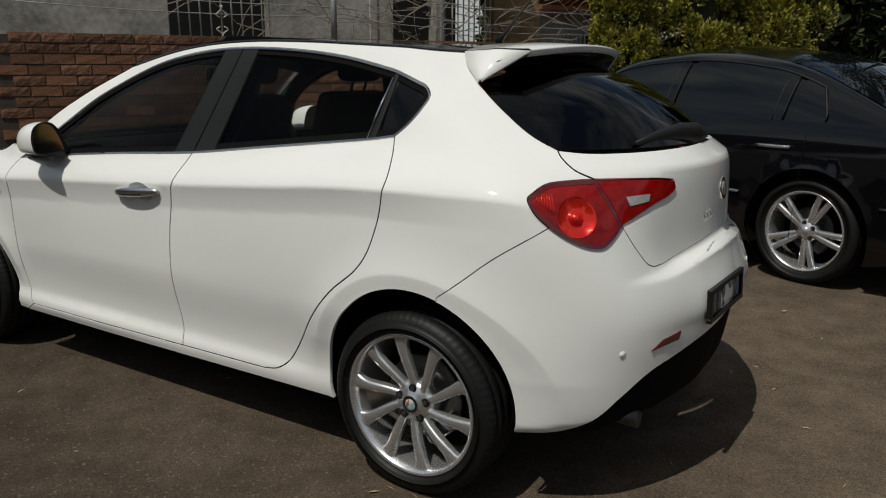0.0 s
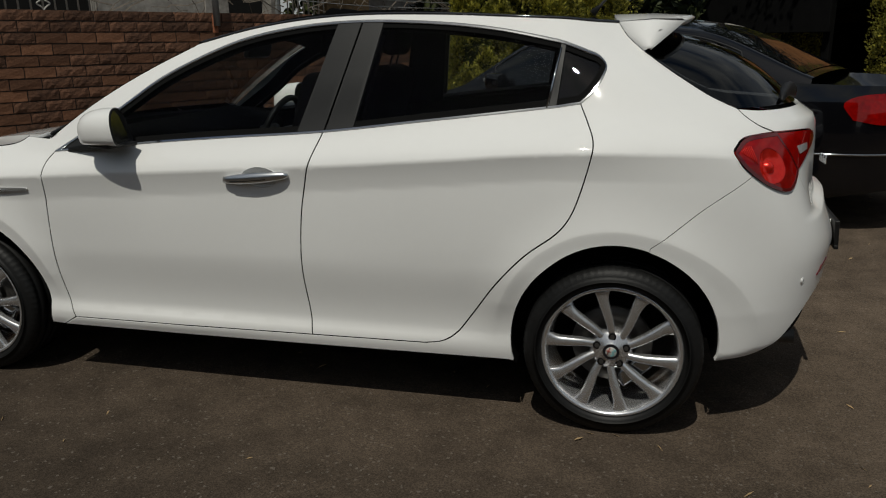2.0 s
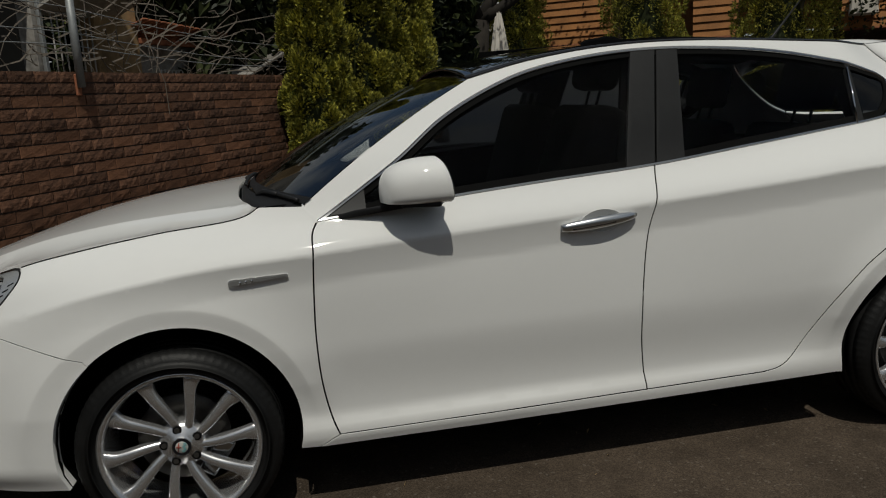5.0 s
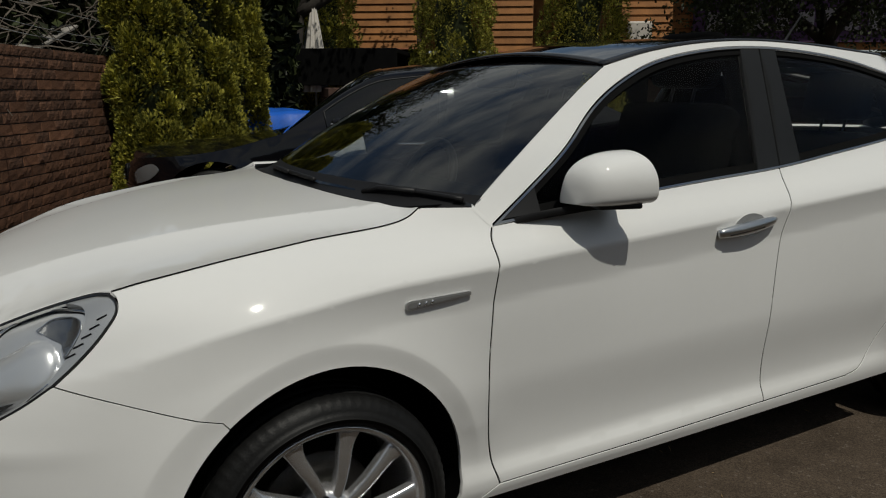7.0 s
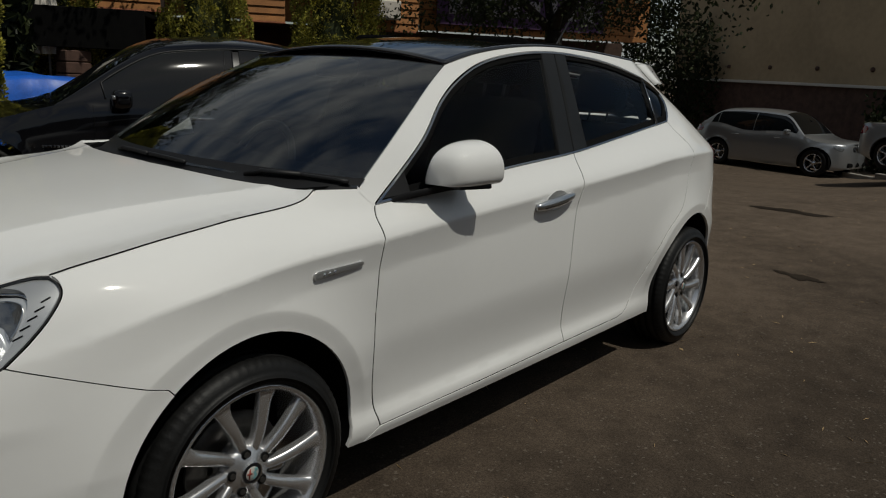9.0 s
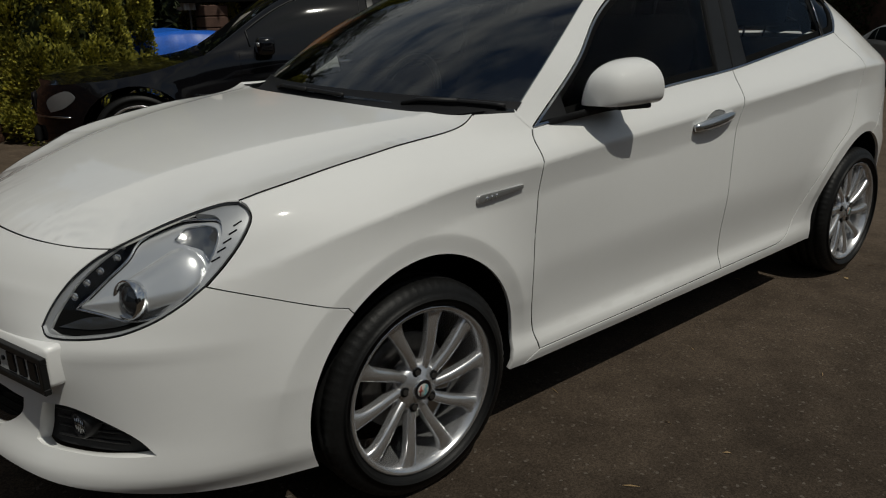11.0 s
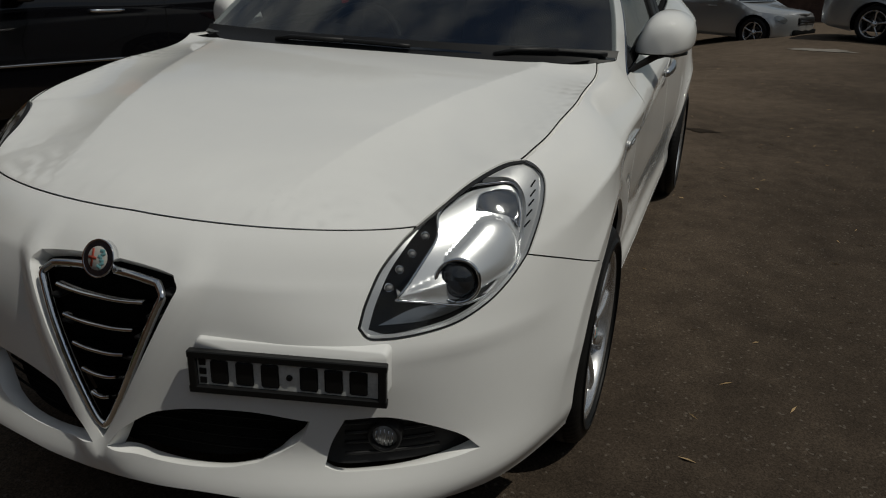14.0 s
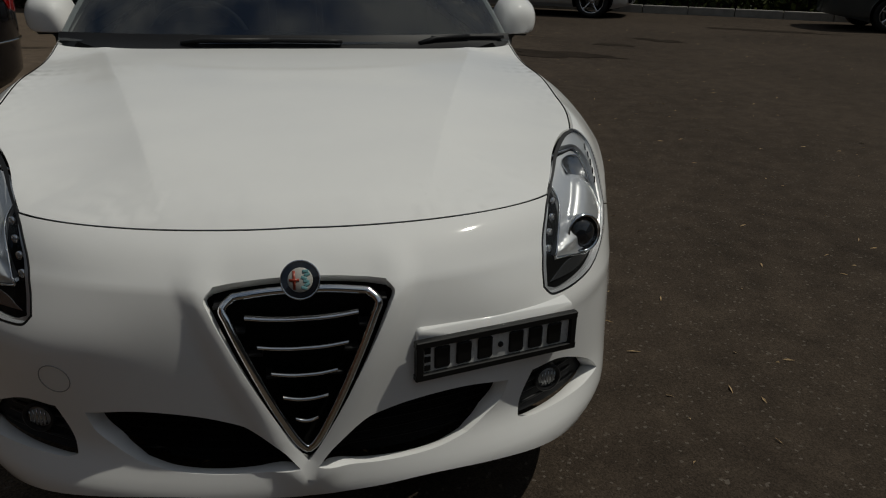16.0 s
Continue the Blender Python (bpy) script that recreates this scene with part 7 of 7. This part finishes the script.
for i in range(130):
    k = rng.uniform(-1.6, 4.2)
    p = np.array([k, -rng.uniform(0.15, 1.6), rng.uniform(1.7, 2.35)])
    way = np.array([rng.choice([-1, 1]) * rng.uniform(0.5, 1), rng.normal() * 0.3, rng.normal() * 0.35])
    for j in range(5):
        q = p + way * 0.16 * rng.uniform(0.7, 1.4)
        t = 0.0045 * rng.uniform(0.6, 1.6)
        n0 = len(verts)
        for e in (p, q):
            verts += [tuple(e + (0, 0, t)), tuple(e + (0, t, -t)), tuple(e + (0, -t, -t))]
        faces += [(n0, n0 + 1, n0 + 4, n0 + 3), (n0 + 1, n0 + 2, n0 + 5, n0 + 4), (n0 + 2, n0, n0 + 3, n0 + 5)]
        p, way = q, way + rng.normal(size=3) * 0.35
me = bpy.data.meshes.new("dead_vine")
me.from_pydata(verts, [], faces)
vine = finish("dead_vine", me, DRY_STEM, None, smooth=False)
vine.matrix_world = WALL_M
tagged(vine, "tangle of dry grey vine stems over the wall", "vine", kind="stuff")
# green scrub behind the lean-to
P, Wy, S = [], [], []
for i in range(6000):
    p = np.array([rng.uniform(-9, -2.2), -rng.uniform(4.2, 6.5), rng.uniform(0.2, 3.4)])
    P.append(p + rng.normal(size=3) * 0.12)
    Wy.append(rng.normal(size=3) + np.array([0, 0.6, 0.3]))
    S.append(rng.uniform(0.10, 0.22))
v_, f_ = sprays(P, Wy, S, 0.55, 9)
me = bpy.data.meshes.new("scrub")
me.from_pydata(v_, [], f_)
scrub = finish("scrub", me, SHRUB, None, smooth=False)
scrub.matrix_world = WALL_M
tagged(scrub, "dense green scrub behind the lean-to", "shrubs", kind="stuff")


# ---- timber-clad house across the yard ----
BOARD = material("orange_stained_boards", (0.36, 0.155, 0.050), 0.7, vary=0.3, scale=3, bump=0.15, bump_scale=50, random_piece=0.14)
# brown brick with the deep shade under the bays put into its colour
SHADE_BRICK = material("shade_darkened_brick", (0.060, 0.036, 0.026), 0.9, vary=0.4, scale=8, bump=0.4, bump_scale=40)
NEAR_BLACK = material("near_black_timber", (0.004, 0.004, 0.004), 0.9, spec=0.1, vary=0.3, scale=6)
WHITE_WALL = material("off_white_render", (0.62, 0.58, 0.52), 0.9, vary=0.12, scale=1.2, bump=0.2, bump_scale=40)
PURPLE = material("purple_banner", (0.085, 0.04, 0.11), 0.7, vary=0.2, scale=2)
PALE = material("pale_lettering", (0.34, 0.31, 0.34), 0.7)
BEIGE = material("beige_render", (0.40, 0.30, 0.185), 0.92, vary=0.14, scale=0.5, bump=0.2, bump_scale=30, fine=0.1)
BASE_BRICK = material("brown_base_brick", (0.085, 0.048, 0.036), 0.92, vary=0.35, scale=5, bump=0.4, bump_scale=30)
TARP = material("blue_tarpaulin", (0.015, 0.11, 0.52), 0.35, vary=0.25, scale=4, bump=0.25, bump_scale=9)
CONCRETE = material("concrete_kerb", (0.24, 0.225, 0.20), 0.9, vary=0.2, scale=5, bump=0.2, bump_scale=80)

HOUSE_M = Matrix(((0.814, 0.581, 0, 5.17), (-0.581, 0.814, 0, 14.6), (0, 0, 1, -0.35), (0, 0, 0, 1)))     # x along the front, y away from the yard
timber_house = thing("timber_house", HOUSE_M, "two-storey house with orange timber cladding over brick darkened for shade", "house")


def block(name, x0, x1, y0, y1, z0, z1, mat, parent, label="", bevel=0.01):
    bm = bmesh.new()
    box(bm, pose((x0 + x1) / 2, (y0 + y1) / 2, (z0 + z1) / 2), (x1 - x0, y1 - y0, z1 - z0), bevel, 1)
    return part(name, bm, mat, parent, label, smooth=False)


ground_wall = block("ground_floor", -1.2, 14.0, 2.6, 2.9, 0, 2.6, SHADE_BRICK, timber_house, "brick ground floor, darkened for the shade under the bays")
block("upper_wall", -1.2, 14.0, 1.2, 1.5, 2.6, 5.6, BOARD, timber_house, "orange timber wall")
for c in range(18):
    ob = block("board", 7.2, 13.6, 1.10, 1.2, 2.58 + c * 0.165, 2.58 + c * 0.165 + 0.150, BOARD, timber_house, bevel=0.012)
for x0, x1, zb in ((0.0, 1.72, 2.60), (3.48, 4.36, 2.52), (6.35, 7.42, 2.48)):
    bay = block("bay", x0, x1, 0.03, 2.6, zb, 5.6, SHADE_BRICK, timber_house, "projecting timber-clad bay")
    for c in range(19):
        bm = bmesh.new()
        z = zb + c * 0.163
        vs_ = [bm.verts.new(q) for q in ((x0 - 0.02, 0.03, z), (x1 + 0.02, 0.03, z), (x1 + 0.02, 0.03, z + 0.158), (x0 - 0.02, 0.03, z + 0.158), (x0 - 0.02, -0.035, z), (x1 + 0.02, -0.035, z), (x1 + 0.02, -0.004, z + 0.158), (x0 - 0.02, -0.004, z + 0.158))]
        for f_ in ((4, 5, 6, 7), (0, 3, 2, 1), (0, 1, 5, 4), (3, 7, 6, 2), (0, 4, 7, 3), (1, 2, 6, 5)):
            bm.faces.new([vs_[i] for i in f_])
        part("board", bm, BOARD, bay, smooth=False)
    block("fascia", x0 - 0.03, x1 + 0.03, -0.05, 0.02, zb - 0.045, zb - 0.005, RUST, bay)
block("brick_pier", 2.10, 2.40, 1.9, 2.6, 0, 2.6, BASE_BRICK, timber_house)
block("lower_cladding", 3.3, 3.62, 1.6, 2.6, 0, 2.55, BOARD, timber_house)
block("air_conditioner", 6.45, 6.95, -0.42, -0.06, 2.70, 3.12, WHITE_WALL, timber_house, "white air conditioner unit", 0.03)
block("roof", -1.6, 14.4, -0.4, 8.0, 5.6, 5.85, NEAR_BLACK, timber_house, "dark flat roof")
# open carport with a deep black fascia; its shade put into the near-black colour
carport = thing("carport", HOUSE_M, "near-black timber carport, its deep shade put into the colour", "carport")
block("fascia", -2.9, 1.95, -4.35, -4.25, 1.72, 2.36, NEAR_BLACK, carport, "deep black fascia board")
block("roof", -2.9, 1.95, -4.25, 2.6, 2.28, 2.36, NEAR_BLACK, carport, "flat black roof")
block("side_screen", -2.9, -2.8, -4.25, 2.6, 0.0, 2.28, NEAR_BLACK, carport, "black slatted side screen")
block("fence", -2.8, 6.9, -0.6, -0.5, 0.0, 1.9, NEAR_BLACK, carport, "black timber fence")
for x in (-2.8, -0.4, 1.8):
    block("post", x, x + 0.12, -4.2, -4.08, 0.0, 2.28, NEAR_BLACK, carport)
# purple banner with pale bars for its lettering
banner = thing("banner", HOUSE_M, "purple banner with pale lettering on the timber house", "sign")
sheet = block("banner_sheet", 8.1, 12.6, 0.96, 0.99, 2.75, 4.4, PURPLE, banner, "purple banner sheet", 0.0)
for i, (x, w) in enumerate(((8.4, .35), (8.9, .25), (9.3, .45), (9.95, .3), (10.4, .4), (11.0, .25), (11.4, .4), (12.0, .3))):
    block("letter_bar", x, x + w, 0.93, 0.955, 3.0, 3.42 + 0.08 * (i % 2), PALE, banner)
for x, w, z in ((8.5, 1.4, 3.9), (10.3, 1.0, 4.0), (11.6, 0.7, 3.8)):
    block("letter_bar", x, x + w, 0.93, 0.955, z, z + 0.22, PALE, banner)

# ---- white house, parasol, tarpaulin ----
WH = pose(5.4, 19.6, 0, 0, 0, -12)
white_house = thing("white_house", WH, "off-white rendered house with small awning", "house")
block("wall", -2.0, 2.2, 0, 4.0, 0, 4.3, WHITE_WALL, white_house, "off-white wall")
block("roof", -2.3, 2.5, -0.3, 4.3, 4.3, 4.5, GREY_STEEL, white_house, "pale blue-grey roof")
block("window", 0.9, 1.6, -0.03, 0.03, 2.6, 3.6, ROOM_SHADE, white_house, "dark window")
block("window_sill", 0.85, 1.65, -0.08, 0.02, 2.55, 2.6, WHITE_WALL, white_house)
block("awning", -0.9, 0.4, -0.9, 0.0, 2.9, 2.96, NEAR_BLACK, white_house, "dark thin awning")
block("door", -0.8, 0.1, -0.02, 0.03, 0.0, 2.4, GREY_STEEL, white_house, "grey door")
tube("downpipe", [(1.9, -0.06, 0), (1.9, -0.06, 4.3)], 0.05, WHITE_WALL, white_house)
for z in (2.7, 3.1, 3.5):
    tube("rail", [(1.3, -0.5, z), (2.4, -0.5, z)], 0.025, NEAR_BLACK, white_house, sides=6)
parasol = thing("parasol", pose(3.17, 11.1, 0), "closed white garden parasol on a stand", "parasol")
rows = []
for z, r_ in ((1.25, 0.20), (1.5, 0.19), (1.9, 0.16), (2.3, 0.11), (2.7, 0.05), (2.85, 0.012)):
    rows.append([(r_ * (1 + 0.22 * math.cos(8 * b)) * math.cos(b), r_ * (1 + 0.22 * math.cos(8 * b)) * math.sin(b), z) for b in np.linspace(0, 2 * math.pi, 48, endpoint=False)])
loft("canopy", rows, WHITE_WALL, parasol, "folded white cloth canopy", close=True)
tube("pole", [(0, 0, 0), (0, 0, 2.9)], 0.022, GREY_STEEL, parasol)
pillar = thing("stone_pillar", pose(3.40, 10.75, 0), "low stone garden pillar", "pillar")
for k in range(7):
    bm = bmesh.new()
    box(bm, pose(0, 0, 0.1 + 0.19 * k), (0.42, 0.42, 0.18), 0.015, 1)
    part("stone", bm, BASE_BRICK, pillar, smooth=False)
tarp_rows = []
for i, u_ in enumerate(np.linspace(-1, 1, 34)):
    row = []
    for j, v_ in enumerate(np.linspace(-1, 1, 26)):
        e = max(abs(u_), abs(v_))
        z = 0.93 - 0.10 * (u_ + 1) / 2 * 0.3 - 0.80 * max(0, (e - 0.72) / 0.28) ** 1.4
        z += 0.035 * noise.noise(Vector((u_ * 5, v_ * 4, 1.3))) + 0.05 * noise.noise(Vector((u_ * 2, v_ * 2, 7))) + 0.02 * math.sin(14 * u_ + 3 * v_) * max(0, e - 0.5)
        row.append((u_ * 1.15, v_ * 0.80, max(z + 0.05, 0.07)))
    tarp_rows.append(row)
tarp = loft("tarpaulin", tarp_rows, TARP, None)
tarp.matrix_world = pose(1.85, 8.15, 0.03, 0, 0, -25)
tagged(tarp, "crumpled blue tarpaulin draped over a low stack", "tarpaulin")

# ---- far side of the yard ----
FAR_M = Matrix(((0.5, 0.866, 0, 18.3), (0.866, -0.5, 0, -2.4), (0, 0, 1, -1.3), (0, 0, 0, 1)))                  # x along the boundary, y away from the yard
bm = bmesh.new()
box(bm, FAR_M @ pose(10.2, 1.8, 5.64), (13.6, 0.4, 6.0), 0.01, 1)
w_ = part("wall_far", bm, BEIGE, None, smooth=False)
tagged(w_, "tall beige rendered wall with a row of bolt heads", "wall", kind="structure")
for i in range(6):
    bm = bmesh.new()
    disc(bm, 0.07, FAR_M @ pose(5.2 + 2.1 * i, 1.58, 3.19, 90), 10, 0.06)
    part("wall_plate", bm, BASE_BRICK, w_)
bm = bmesh.new()
box(bm, FAR_M @ pose(10.2, 1.55, 2.68), (13.6, 0.16, 0.09), 0.01, 1)
part("ledge", bm, WHITE_WALL, w_, smooth=False)
bm = bmesh.new()
box(bm, FAR_M @ pose(7.0, 1.74, 1.32), (19.2, 0.34, 2.64), 0.01, 1)
tagged(part("wall_base", bm, BASE_BRICK, None, smooth=False), "brown brick base of the far wall", "wall", kind="structure")
bm = bmesh.new()
box(bm, FAR_M @ pose(-8.5, 0.6, 1.9), (13.0, 0.3, 3.4), 0.01, 1)
tagged(part("wall_side", bm, BASE_BRICK, None, smooth=False), "dark brown brick wall behind the parked cars", "wall", kind="structure")


def shrubs(name, label, m, x0, x1, y0, y1, z0, z1, count, seed, mat=SHRUB, size=(0.10, 0.24)):
    rng = np.random.default_rng(seed)
    P, Wy, S = [], [], []
    for i in range(count):
        x = rng.uniform(x0, x1)
        top_ = z0 + (z1 - z0) * (0.62 + 0.38 * math.sin(x * 1.7 + seed) * math.sin(x * 0.63))
        P.append(np.array([x, rng.uniform(y0, y1), z0 + (top_ - z0) * rng.random() ** 0.7]))
        Wy.append(rng.normal(size=3) + np.array([0, -0.4, 0.5]))
        S.append(rng.uniform(*size))
    v_, f_ = sprays(P, Wy, S, 0.55, seed)
    me = bpy.data.meshes.new(name)
    me.from_pydata(v_, [], f_)
    ob = finish(name, me, mat, None, smooth=False)
    ob.matrix_world = m
    return tagged(ob, label, "shrubs", kind="stuff")


shrubs("hedge", "overgrown green and straw hedge beyond the kerb", FAR_M, -16, -4.6, -1.0, 0.3, 1.25, 3.0, 5200, 3)
shrubs("shrubbery", "dark shrubs against the beige wall", FAR_M, 2.0, 6.2, 0.2, 1.5, 0.0, 3.2, 3200, 6, LEAVES)
shrubs("scrub", "tall green scrub behind the lean-to", WALL_M, -9.5, -2.3, -6.6, -2.6, 0.5, 6.0, 17000, 23, LEAVES, (0.18, 0.42))
shrubs("weeds", "low green weeds at the foot of the brick wall", WALL_M, 2.2, 6.4, 0.02, 0.30, 0.0, 0.26, 2200, 31, SHRUB, (0.04, 0.10))
shrubs("undergrowth", "dense dark foliage behind the conifers", Matrix(), 1.35, 2.3, 9.5, 10.3, 0.0, 4.6, 3600, 17, LEAVES, (0.12, 0.3))
shrubs("climber", "leafy climber at the end of the beige wall", FAR_M, 13.8, 20.5, 0.2, 2.6, 0.0, 8.2, 8500, 12, LEAVES)
kerb = tagged(new("kerb"), "worn concrete kerb at the yard's edge", "kerb", kind="structure")
kerb.matrix_world = FAR_M
for i in range(22):
    bm = bmesh.new()
    box(bm, pose(-15.5 + 1.0 * i, -1.35, 1.36 if i < 12 else 1.36 - 0.11 * (i - 11)), (0.985, 0.18, 0.22), 0.02, 2)
    part("kerb_stone", bm, CONCRETE, kerb, smooth=False)
for i in range(8):
    x = -15.0 + 1.5 * i
    f_ = thing("fence_post", FAR_M @ pose(x, -1.1, 1.2), "thin dark fence post beside the hedge", "post", "fence posts")
    tube("post", [(0, 0, 0), (0, 0, 1.6)], 0.03, NEAR_BLACK, f_, sides=8)

# unseen dark walls added behind the camera to darken reflections in glass and paint
DARK_SCREEN = material("unseen_dark_wall", (0.060, 0.055, 0.048), 0.9, vary=0.3, scale=0.6)
for nm, x0, x1, y0, y1 in (("wall_south", -16, 7.0, -13.4, -13.0), ("wall_west", -13.0, -12.6, -13.0, 2.0)):
    bm = bmesh.new()
    box(bm, pose((x0 + x1) / 2, (y0 + y1) / 2, 2.4), (x1 - x0, y1 - y0, 5.4), 0.02, 1)
    tagged(part(nm, bm, DARK_SCREEN, None, smooth=False), "unseen dark wall added to darken reflections", "wall", kind="structure")

# ---- marks and litter on the asphalt ----
def patch(x, y, rx, ry, deg, seed, mat=PATCH, label="dark worn patch in the asphalt"):
    """A thin, ragged-edged repair or stain lying on the ground."""
    bm = bmesh.new()
    c, ring = bm.verts.new((0, 0, 0)), []
    for b in np.linspace(0, 2 * math.pi, 60, endpoint=False):
        k = 0.72 + 0.5 * noise.noise(Vector((math.cos(b) * 1.6, math.sin(b) * 1.6, seed))) + 0.22 * noise.noise(Vector((math.cos(b) * 6, math.sin(b) * 6, seed)))
        ring.append(bm.verts.new((rx * k * math.cos(b), ry * k * math.sin(b), 0)))
    for i in range(60):
        bm.faces.new((c, ring[i], ring[(i + 1) % 60]))
    ob = part("ground_patch", bm, mat, None)
    mm = pose(x, y, 0, 0, 0, deg)
    for v_ in ob.data.vertices:
        q = mm @ v_.co
        v_.co = (q.x, q.y, float(ground_z(q.x, q.y)) + 0.005)
    return tagged(ob, label, "patch", "asphalt patches", "structure")


for i, (x, y, rx, ry, d) in enumerate(((6.45, -3.30, 1.05, 0.42, 62), (7.4, -4.6, 0.45, 0.16, 60), (9.6, -8.3, 1.6, 0.22, 55), (8.0, -5.6, 0.5, 0.25, 40), (6.6, 0.25, 0.55, 0.22, 80), (3.3, -0.85, 0.22, 0.10, 70), (11.5, -4.0, 0.6, 0.25, 60))):
    patch(x, y, rx, ry, d, i * 3.1)
LIGHT_PATCH = material("pale_cement_patch", (0.20, 0.18, 0.155), 0.9, vary=0.2, scale=5)
patch(11.6, -2.4, 0.7, 0.35, 60, 9.5, LIGHT_PATCH, "pale cement patch in the asphalt")
rng = np.random.default_rng(21)
verts, faces = [], []
for i in range(900):
    x, y = (rng.uniform(-4, 5), rng.uniform(-4.5, 4.5)) if i < 420 else (rng.uniform(-3, 10), rng.uniform(-8, 5))
    L_, w_, a = rng.uniform(0.006, 0.028), rng.uniform(0.0012, 0.004), rng.uniform(0, 6.28)
    if rng.random() < 0.05:
        L_, w_ = rng.uniform(0.015, 0.028), rng.uniform(0.004, 0.008)
    z = float(ground_z(x, y)) + 0.002
    d, n_ = np.array([math.cos(a), math.sin(a)]), np.array([-math.sin(a), math.cos(a)])
    k = len(verts)
    for u_, v_, h_ in ((-1, 0, 0), (0, -1, 0.002), (1, 0, 0.003), (0, 1, 0.005)):
        q = np.array([x, y]) + d * L_ * u_ + n_ * w_ * v_
        verts.append((q[0], q[1], z + h_))
    faces.append((k, k + 1, k + 2, k + 3))
me = bpy.data.meshes.new("leaf_litter")
me.from_pydata(verts, [], faces)
tagged(finish("leaf_litter", me, STRAW, None, smooth=False), "scattered dry straw and leaf bits on the asphalt", "litter", kind="stuff")
